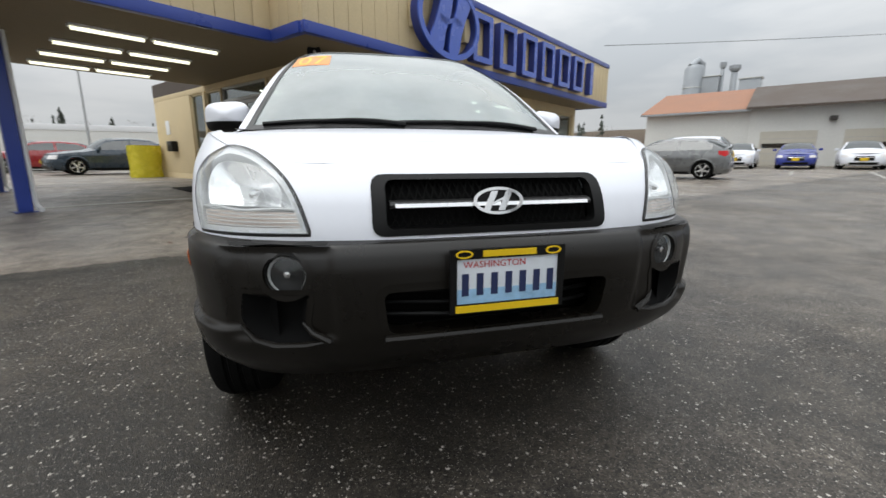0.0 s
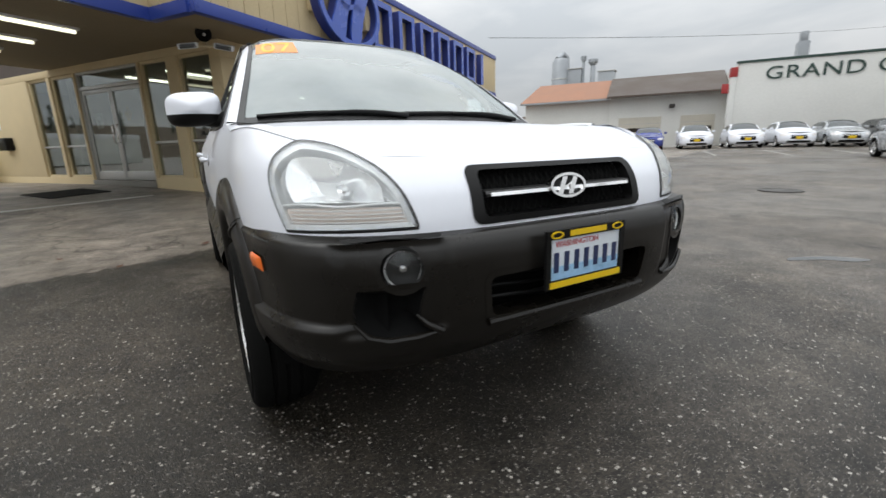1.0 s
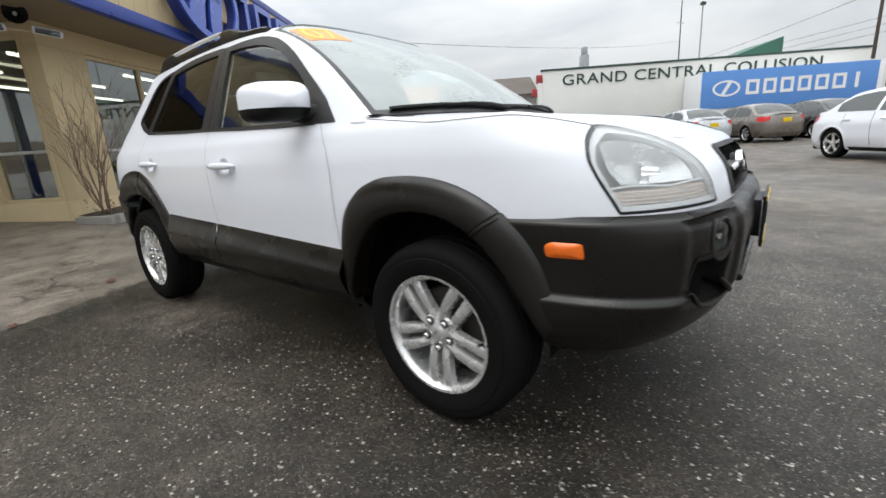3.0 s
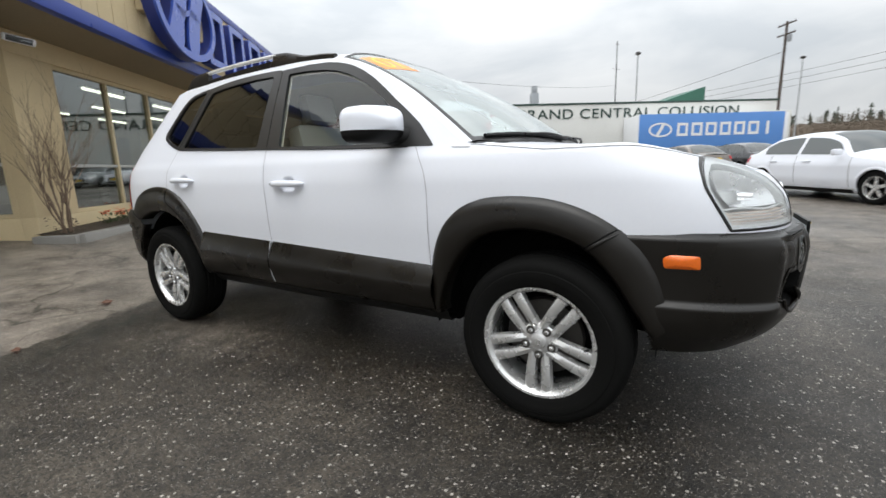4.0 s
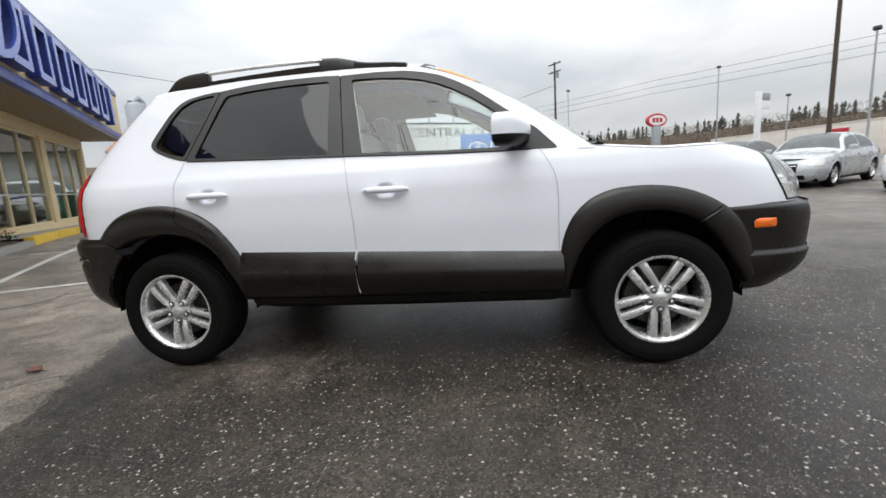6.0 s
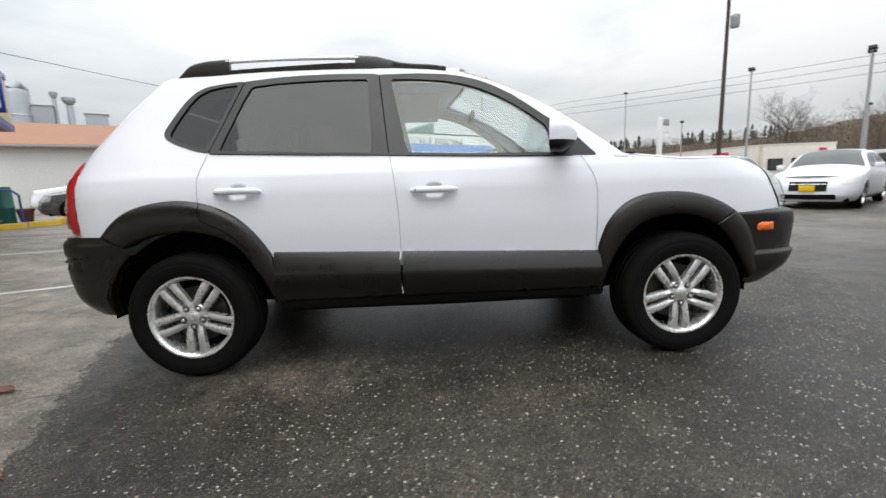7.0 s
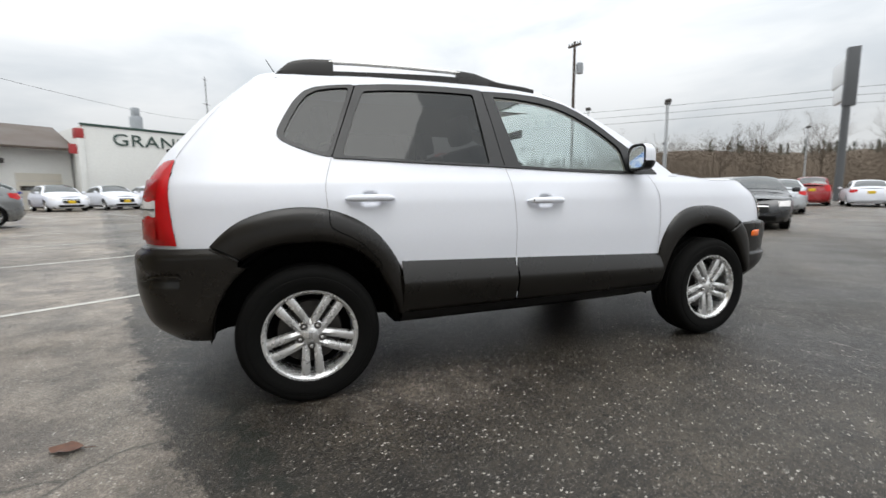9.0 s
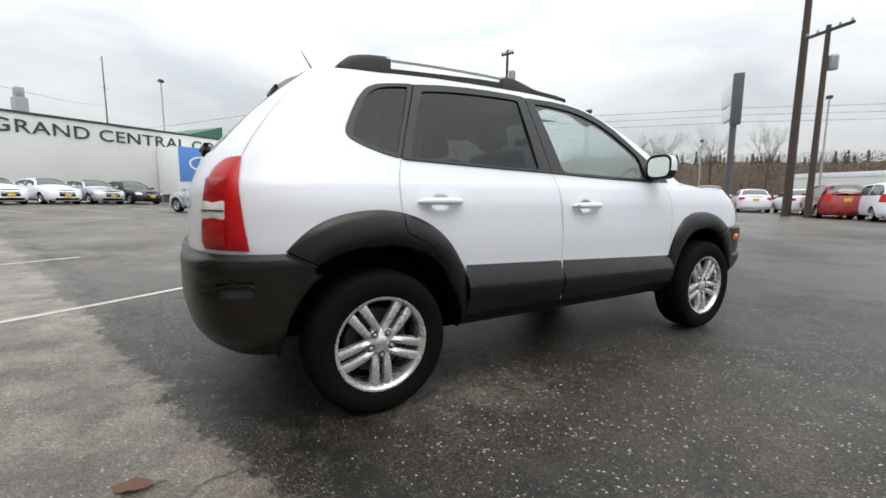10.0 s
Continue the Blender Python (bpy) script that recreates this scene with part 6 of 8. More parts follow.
    part("grille_bar", Geo().grid([[(x, gr_y(x, z, o), z) for z, o in ((0.845, -0.02), (0.848, 0.004), (0.856, 0.008), (0.864, 0.004), (0.867, -0.02))] for x in [-0.30 + 0.6 * k / 20 for k in range(21)]]), BLACK_TRIM, gr, "", 40)
    part("chrome_strip", Geo().grid([[(x, gr_y(x, z, o), z) for z, o in ((0.848, 0.004), (0.850, 0.011), (0.860, 0.011), (0.862, 0.004))] for x in [-0.287 + 0.574 * k / 20 for k in range(21)]]), CHROME, gr, "thin chrome strip", 40)
    em = pose(0.0, -0.780, 0.860, 80, 0, 0)
    part("emblem_ring", Geo().prism(ellipse(0.074, 0.038, 36), 0.0, 0.019, em, [ellipse(0.064, 0.030, 36)]), CHROME, gr, "chrome oval ring")
    part("emblem_back", Geo().prism(ellipse(0.066, 0.032, 30), -0.02, 0.010, em), BLACK_PLASTIC, gr)
    for dx in (-0.022, 0.022):
        part("emblem_bar", Geo().prism([(dx - 0.024, -0.027), (dx - 0.004, -0.027), (dx + 0.022, 0.027), (dx + 0.002, 0.027)], 0.010, 0.017, em), CHROME, gr, "slanted chrome bar", 0)
    part("emblem_link", Geo().prism([(-0.030, -0.010), (-0.020, -0.012), (0.030, 0.010), (0.020, 0.012)], 0.010, 0.016, em), CHROME, gr, "", 0)

    # -- tail lamps
    for left in (False, True):
        tl = part("tail_lamp", skin_patch(TAIL_LAMP, lambda a, z, f: skin(a, z, 0.006 + 0.012 * (1 - f ** 4), left=left), 7), RED_LENS, car, "tall red tail lamp with a clear middle", 60)
        for z0, z1, mt, nm, lb in ((0.905, 0.974, CLEAR_LENS, "reversing_lens", "clear reversing lens"), (0.984, 1.062, RED_DARK, "upper_lens", "deeper red upper lens"), (0.805, 0.895, RED_DARK, "lower_lens", "deeper red lower lens")):
            bl = rounded([(2.424, z0), (2.585, z0), (2.588, z1), (2.428, z1)], 0.008)
            lens_ = part(nm, skin_patch(bl, lambda a, z, f: skin(a, z, 0.0205 + 0.003 * (1 - f), left=left), 5), mt, tl, lb, 60)
            if mt is CLEAR_LENS:
                part("lens_bar", Geo().tube([skin(2.43 + 0.15 * s / 6, 0.938, 0.0245, left=left) for s in range(7)], 0.0035, 6), STEEL_DARK, lens_)

    # -- door mirrors
    for left in (False, True):
        sx = 1 if left else -1
        n, mrows = 48, []
        for k in range(30):
            t = k / 29                      # from the front cap to the mirror face
            d = math.sin(math.pi / 2 * min(0.02 + t * 1.45, 1.0)) ** 0.62
            row = []
            for s in range(n):
                an = s * math.tau / n
                cxx, czz = abs(math.cos(an)) ** 0.55 * math.copysign(1, math.cos(an)), abs(math.sin(an)) ** 0.55 * math.copysign(1, math.sin(an))
                row.append((sx * (0.944 + 0.116 * d * cxx), 0.610 + 0.130 * t + 0.045 * d * cxx, 1.192 + 0.078 * d * czz - 0.004 * cxx * d))
            mrows.append(row)
        verts = [p for q in mrows for p in q]
        cells = [(k * n + s, k * n + (s + 1) % n, (k + 1) * n + (s + 1) % n, (k + 1) * n + s) for k in range(29) for s in range(n)]
        under = [c for c in cells if sum(verts[v][2] for v in c) / 4 < 1.166]
        dark = set(under)
        rim_v = {v for c in under for v in c} & {v for c in cells if c not in dark for v in c}
        verts = [(p[0], p[1], 1.166) if i in rim_v else p for i, p in enumerate(verts)]
        cap, low_g = Geo().add(verts, [c for c in cells if c not in dark] + [tuple(range(n))]), Geo().add(verts, under)
        mir = part("door_mirror", cap, PAINT_WHITE, car, "white capped door mirror", 60)
        low_g.tube([(sx * 0.900, 0.690, 1.142), (sx * 0.845, 0.665, 1.140), (sx * 0.800, 0.635, 1.142)], [0.030, 0.034, 0.046], 12)
        part("mirror_foot", low_g, BLACK_PLASTIC, mir, "black lower shell and foot", 60)
        def on_face(k, grow, back):
            cx_, cz_ = math.cos(k * math.tau / 24), math.sin(k * math.tau / 24)
            cx_, cz_ = math.copysign(abs(cx_) ** 0.55, cx_), math.copysign(abs(cz_) ** 0.55, cz_)
            return (sx * (0.944 + 0.098 * grow * cx_), 0.738 + back + 0.038 * cx_ * grow, 1.192 + 0.062 * grow * cz_)
        face = [on_face(k, 1.0, 0.004) for k in range(24)]
        part("mirror_glass", Geo().add(face, [tuple(range(24))]), MIRROR, mir, "silvered mirror glass", 0)
        rim = [on_face(k, 1.0, 0.002) for k in range(24)] + [on_face(k, 1.19, 0.002) for k in range(24)]
        part("mirror_rim", Geo().add(rim, [(k, (k + 1) % 24, 24 + (k + 1) % 24, 24 + k) for k in range(24)]), BLACK_PLASTIC, mir, "", 0)

    # -- roof rails
    for sx in (-1, 1):
        rail_base = curve((1.20, 1.618), (1.30, 1.631), (1.48, 1.641), (1.80, 1.643), (2.13, 1.635), (2.48, 1.620), (2.75, 1.597))

        def rail_x(y):
            a = side_a(min(y, 2.69))
            return shell(a, top_edge(a))[0] - 0.045

        def rail(y0, y1, crest, w):
            rows = []
            for k in range(29):
                y = y0 + (y1 - y0) * k / 28
                b_ = rail_base(y) - 0.028
                x, h = rail_x(y), max(crest(y) - b_, 0.004)
                rows.append([(sx * (x - w), y, b_), (sx * (x - w * 0.9), y, b_ + h * 0.80), (sx * (x - w * 0.4), y, b_ + h), (sx * (x + w * 0.4), y, b_ + h), (sx * (x + w * 0.9), y, b_ + h * 0.80), (sx * (x + w), y, b_)])
            return Geo().grid(rows).add(rows[0], [tuple(range(6))]).add(rows[-1], [tuple(range(5, -1, -1))])

        part("roof_rail", rail(2.435, 2.735, curve((2.43, 1.697), (2.54, 1.691), (2.61, 1.680), (2.65, 1.667), (2.69, 1.636), (2.735, 1.594)), 0.017), CLADDING, car, "grey roof rail end")
        part("roof_rail_front", rail(1.235, 1.738, curve((1.23, 1.624), (1.32, 1.638), (1.42, 1.646), (1.48, 1.653), (1.56, 1.673), (1.64, 1.691), (1.74, 1.697)), 0.016), CLADDING, car, "grey roof rail end")
        span = [1.72 + 0.735 * k / 14 for k in range(15)]
        height = curve((1.70, 1.685), (1.85, 1.689), (2.10, 1.691), (2.30, 1.689), (2.46, 1.684))
        part("roof_rail_bar", Geo().tube([(sx * rail_x(y), y, height(y)) for y in span], 0.0115, 10), RAIL_SILVER, car, "silver roof rail bar")
        part("roof_rail_foot", Geo().grid([[(sx * (rail_x(y) + dx_), y, rail_base(y) + dz_) for dx_, dz_ in ((-0.016, -0.028), (-0.012, 0.016), (0.012, 0.016), (0.016, -0.028))] for y in span]), CLADDING, car)

    # -- wipers, aerial, tailgate fittings
    for x0, x1 in ((0.60, -0.10), (-0.08, -0.69)):
        arm = [screen(x0 / 0.80 + (x1 - x0) / 0.80 * s * 0.62, 0.00 + 0.022 * s, 0.022 + 0.012 * math.sin(math.pi * s)) for s in [k / 8 for k in range(9)]]
        wp = part("wiper", Geo().tube(arm, [0.011, 0.009, 0.008, 0.008, 0.007, 0.007, 0.006, 0.006, 0.006], 8), BLACK_PLASTIC, car, "black windscreen wiper")
        bl = [screen(x0 / 0.80 + (x1 - x0) / 0.80 * s, 0.014 + 0.012 * s + 0.016 * math.sin(math.pi * s), 0.012) for s in [k / 10 for k in range(11)]]
        part("wiper_blade", Geo().tube(bl, 0.010, 6), BLACK_PLASTIC, wp)
    part("aerial", Geo().tube([(-0.10, 2.66, 1.62), (-0.10, 2.72, 1.72), (-0.10, 2.77, 1.80)], [0.006, 0.0035, 0.002], 6), BLACK_PLASTIC, car, "short black roof aerial")
    part("tail_spoiler", Geo().grid([[(x, 2.845 + 0.07 * s - 0.10 * abs(x / 0.5) ** 2.5, 1.605 - 0.015 * s - 0.004 * abs(x)) for x in [-0.5 + k / 16 for k in range(17)]] for s in (0, 0.5, 1.0)] +
                                    [[(x, 2.905 - 0.10 * abs(x / 0.5) ** 2.5, 1.560) for x in [-0.5 + k / 16 for k in range(17)]]]), PAINT_WHITE, car, "white lip over the tailgate glass", 50)
    part("high_brake_lamp", Geo().box(-0.14, 0.14, 2.90, 2.925, 1.572, 1.594, 0.006), BLACK_PLASTIC, car, "dark high brake lamp")
    part("tailgate_wiper", Geo().tube([(0.0, 3.25, 1.225), (-0.05, 3.285, 1.23), (-0.30, 3.27, 1.235)], 0.012, 8).lathe([(0.0, 0.03), (0.03, 0.025), (0.035, 0.0)], 14, pose(0, 3.25, 1.225, -60, 0, 0)), BLACK_PLASTIC, car, "black tailgate wiper")
    for x, z, w in ((-0.42, 0.99, 0.14), (-0.46, 0.955, 0.06)):
        part("tail_badge", Geo().box(x - w / 2, x + w / 2, 3.352, 3.362, z - 0.012, z + 0.012, 0.003), CHROME, car, "small chrome plain bar badge")

    # -- front number plate in a dealer frame: plain bars for its writing
    pl = part("number_plate", Geo().box(-0.152, 0.152, -0.8780, -0.8720, 0.590, 0.728, 0.003), PLATE_WHITE, car, "white and blue number plate")
    frame_l = [(-0.164, 0.574), (0.164, 0.574), (0.164, 0.748), (-0.164, 0.748)]
    hole_l = [(-0.146, 0.600), (0.146, 0.600), (0.146, 0.722), (-0.146, 0.722)]
    part("plate_frame", Geo().prism([(x, z) for x, z in frame_l], 0.0, 0.010, pose(0, -0.8740, 0, 90, 0, 0), [hole_l]), BLACK_PLASTIC, pl, "black dealer frame")
    part("print_band", Geo().box(-0.144, 0.144, -0.8790, -0.8782, 0.600, 0.640, 0), PLATE_BLUE, pl, "pale blue printed band", 0)
    for k, x in enumerate((-0.122, -0.081, -0.040, 0.001, 0.042, 0.083, 0.124)):
        part("figure_bar", Geo().box(x - 0.0095, x + 0.0095, -0.8802, -0.8785, 0.622, 0.682, 0.0), NAVY_INK, pl, "", 0)
    state = text_geo("WASHINGTON", 1.0, 0.01, 1.02)
    sw, sh = max(p[0] for p in state.v), max(p[2] for p in state.v)
    state.v = [(-0.128 + 0.176 * p[0] / sw, -0.8790 - 0.001 * (p[1] < 0), 0.698 + 0.017 * p[2] / sh) for p in state.v]
    part("state_name", state, RED_INK, pl, "red printed state name", 0)
    part("dealer_bar", Geo().box(-0.150, 0.150, -0.8865, -0.8845, 0.578, 0.597, 0.0), PLATE_YELLOW, pl, "yellow lettering as a plain bar", 0)
    part("dealer_bar", Geo().box(-0.076, 0.076, -0.8865, -0.8845, 0.727, 0.744, 0.0), PLATE_YELLOW, pl, "yellow lettering as a plain bar", 0)
    for x in (-0.127, 0.127):
        part("dealer_oval", Geo().prism(ellipse(0.024, 0.011, 18), 0.0, 0.0025, pose(x, -0.8845, 0.7355, 90, 0, 0), [ellipse(0.018, 0.007, 18)]), PLATE_YELLOW, pl, "", 0)
    part("plate_bracket", Geo().box(-0.12, 0.12, -0.8720, -0.83, 0.60, 0.73, 0.005), BLACK_PLASTIC, pl)

    # -- sticker with the model year on the windscreen
    def stick(u, v, off):
        return screen(-0.895 + 0.31 * u, 0.905 - 0.225 * v, off)
    st = part("year_sticker", Geo().grid([[stick(i / 8, j / 5, 0.0012) for i in range(9)] for j in range(6)]), STICKER_ORANGE, car, "orange sticker with yellow figures", 60)
    tg = text_geo("07", 1.0, 0.01, 1.05, 1.0)
    tw, th = max(p[0] for p in tg.v), max(p[2] for p in tg.v)
    tg.v = [stick(0.10 + 0.80 * p[0] / tw, 0.90 - 0.80 * p[2] / th, 0.0020 + (p[1] < 0) * 0.0012) for p in tg.v]
    part("year_figures", tg, STICKER_YELLOW, st, "yellow figures of the model year", 0)

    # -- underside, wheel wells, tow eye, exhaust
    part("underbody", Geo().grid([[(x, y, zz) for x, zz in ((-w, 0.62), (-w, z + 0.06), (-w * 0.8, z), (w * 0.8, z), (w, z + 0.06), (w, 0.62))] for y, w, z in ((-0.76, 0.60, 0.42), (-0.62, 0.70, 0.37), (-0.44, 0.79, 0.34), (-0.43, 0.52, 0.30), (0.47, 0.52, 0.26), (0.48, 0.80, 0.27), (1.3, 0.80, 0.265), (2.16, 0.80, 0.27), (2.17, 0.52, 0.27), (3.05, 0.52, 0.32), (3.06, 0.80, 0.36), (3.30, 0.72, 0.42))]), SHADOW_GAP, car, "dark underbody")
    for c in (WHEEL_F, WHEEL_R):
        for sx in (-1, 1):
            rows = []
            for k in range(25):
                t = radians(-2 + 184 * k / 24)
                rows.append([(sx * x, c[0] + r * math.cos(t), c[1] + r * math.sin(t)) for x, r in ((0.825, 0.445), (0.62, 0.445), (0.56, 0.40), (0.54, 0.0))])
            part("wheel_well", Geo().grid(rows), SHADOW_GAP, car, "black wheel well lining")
    part("tow_eye", Geo().tube([(-0.60, -0.46, 0.36), (-0.60, -0.505, 0.315), (-0.60, -0.49, 0.288), (-0.60, -0.455, 0.290), (-0.60, -0.445, 0.318), (-0.60, -0.47, 0.345)], 0.010, 8), BLACK_PLASTIC, car)
    part("exhaust", Geo().tube([(0.45, 2.9, 0.33), (0.45, 3.3, 0.33)], 0.03, 12), STEEL_DARK, car)

    # -- cabin
    part("cabin_floor", Geo().box(-0.70, 0.70, 0.50, 2.10, 0.40, 0.44), CABIN_DARK, car)
    part("dashboard", Geo().box(-0.70, 0.70, 0.42, 0.80, 0.75, 1.06, 0.06), CABIN_DARK, car, "dark dashboard")
    part("steering_wheel", Geo().tube([(0.36 + 0.18 * math.cos(t), 0.93 + 0.07 * math.sin(t), 1.02 + 0.165 * math.sin(t)) for t in [k * math.tau / 24 for k in range(25)]], 0.015, 8), CABIN_DARK, car)
    for left in (False, True):
        part("door_lining", Geo().grid([[on_side(0.50 + 1.62 * k / 20, z, -0.05, left) for z in (0.74, 0.85, 1.0, 1.09)] for k in range(21)]), CABIN_BEIGE, car, "beige door lining")

    def seat(x, y, w, nm, label):
        s = part(nm, Geo().box(x - w / 2, x + w / 2, y - 0.25, y + 0.25, 0.50, 0.70, 0.06), CLOTH_GREY, car, label)
        part("backrest", Geo().box(-w / 2, w / 2, -0.06, 0.07, 0.0, 0.64, 0.055, pose(x, y + 0.24, 0.66, -14, 0, 0)), CLOTH_GREY, s)
        return s

    def headrest(x, y, s):
        part("headrest", Geo().box(-0.12, 0.12, -0.045, 0.045, 0.0, 0.18, 0.04, pose(x, y, 1.30, -12, 0, 0)), CLOTH_GREY, s)

    for x in (-0.36, 0.36):
        headrest(x, 1.62, seat(x, 1.22, 0.50, "front_seat", "grey cloth front seat"))
    bs = seat(0.0, 2.08, 1.02, "rear_bench", "grey cloth rear bench")
    for x in (-0.40, 0.40):
        headrest(x, 2.48, bs)
    part("roof_lining", Geo().grid([[(x, y, 1.53 - 0.05 * abs(x / 0.6) ** 2) for x in (-0.58, -0.3, 0, 0.3, 0.58)] for y in (1.25, 1.6, 2.0, 2.4, 2.8)]), CABIN_BEIGE, car, "beige roof lining")
    part("inner_mirror", Geo().box(-0.12, 0.12, 1.02, 1.05, 1.40, 1.46, 0.015), CABIN_DARK, car)

    # -- wheels
    def wheel(sx, yc, hz):
        w = thing("wheel", Matrix.Identity(4), "five-spoke silver alloy wheel with a black tyre", "")
        del w["label"]
        w.parent = car
        m = pose(sx * 0.80, yc, hz) @ pose(0, 0, 0, 0, 90 * sx, 0)   # local z points outwards
        R = 0.335
        tyre = [(0.212, -0.100), (0.225, -0.108), (0.262, -0.118), (0.300, -0.114), (0.322, -0.098), (R - 0.003, -0.075)]
        for gz in (-0.045, 0.0, 0.045):
            tyre += [(R, gz - 0.010), (R - 0.008, gz - 0.005), (R - 0.008, gz + 0.005), (R, gz + 0.010)]
        tyre += [(R - 0.003, 0.075), (0.322, 0.098), (0.312, 0.108), (0.300, 0.114), (0.285, 0.113), (0.282, 0.1165), (0.262, 0.118), (0.255, 0.1155), (0.238, 0.112), (0.225, 0.108), (0.212, 0.098)]
        part("tyre", Geo().lathe(tyre, 56, m), RUBBER, w, "black road tyre", 40)
        part("rim", Geo().lathe([(0.205, -0.09), (0.200, 0.02), (0.196, 0.070), (0.203, 0.094), (0.212, 0.104), (0.221, 0.105), (0.2235, 0.100), (0.216, 0.088)], 48, m), ALLOY, w, "silver rim", 40)
        part("brake_disc", Geo().lathe([(0.0, 0.015), (0.150, 0.015), (0.155, 0.005), (0.155, -0.01), (0.0, -0.01)], 36, m), STEEL_DARK, w)
        # flat black disc added as the shade seen between the spokes
        part("inner_drum", Geo().lathe([(0.0, -0.05), (0.205, -0.05)], 36, m), SHADOW_GAP, w)
        for k in range(5):
            t = k * 72 + (180 if sx < 0 else 0)
            for s in (-1, 1):
                rows = []
                for q in range(9):
                    f = q / 8
                    r = 0.040 + 0.166 * f
                    hw = 0.0175 + 0.0065 * f
                    off = s * (0.0235 + 0.0095 * f + 0.002 * math.sin(math.pi * f))
                    zt = 0.082 + 0.010 * math.sin(math.pi * f * 0.9) + 0.004 * f
                    rows.append([(r, off - hw, zt - 0.030), (r, off - hw * 0.85, zt - 0.006), (r, off, zt + 0.002), (r, off + hw * 0.85, zt - 0.006), (r, off + hw, zt - 0.030)])
                part("spoke", Geo().grid(rows, m @ pose(0, 0, 0, 0, 0, t)), ALLOY, w, "", 50)
            part("lug_nut", Geo().lathe([(0.0, 0.098), (0.007, 0.097), (0.0105, 0.092), (0.0105, 0.075)], 8, m @ pose(0.054 * math.cos(radians(t)), 0.054 * math.sin(radians(t)), 0)), CHROME, w)
            # flat dark disc paints the shade of the nut's well
            part("lug_well", Geo().lathe([(0.0, 0.0870), (0.0175, 0.0865)], 12, m @ pose(0.054 * math.cos(radians(t)), 0.054 * math.sin(radians(t)), 0)), STEEL_DARK, w)
        part("hub", Geo().lathe([(0.0, 0.092), (0.026, 0.091), (0.031, 0.088), (0.036, 0.085), (0.064, 0.083), (0.074, 0.074), (0.074, 0.04)], 36, m), ALLOY, w, "", 40)
        part("centre_cap", Geo().prism(ellipse(0.014, 0.009, 20), 0.092, 0.0935, m, [ellipse(0.011, 0.006, 20)]), CHROME, w)
        part("valve", Geo().tube([(0.0, -0.185, 0.075), (0.0, -0.175, 0.095)], 0.004, 6, True, m), BLACK_PLASTIC, w)
        return w

    for sx in (-1, 1):
        wheel(sx, 0.0, HUB_Z)
        wheel(sx, AXLE, HUB_Z - 0.005)
    return car


build_suv()


# ---------------------------------------------------------------- parked cars
def car_paint(name, colour, metal=0.0):
    return material(name, colour, 0.28, metal=metal, vary=0.03, coat=0.8, rough_vary=0.04)


PAINTS = {
    "white": PAINT_WHITE,
    "silver": car_paint("silver_car_paint", (0.48, 0.50, 0.52), 0.35),
    "grey": car_paint("grey_car_paint", (0.16, 0.165, 0.165), 0.3),
    "brown": car_paint("bronze_car_paint", (0.16, 0.135, 0.115), 0.3),
    "black": car_paint("black_car_paint", (0.014, 0.015, 0.017)),
    "navy": car_paint("dark_blue_car_paint", (0.012, 0.028, 0.045)),
    "blue": car_paint("bright_blue_car_paint", (0.018, 0.035, 0.26)),
    "red": car_paint("red_car_paint", (0.28, 0.014, 0.016)),
}


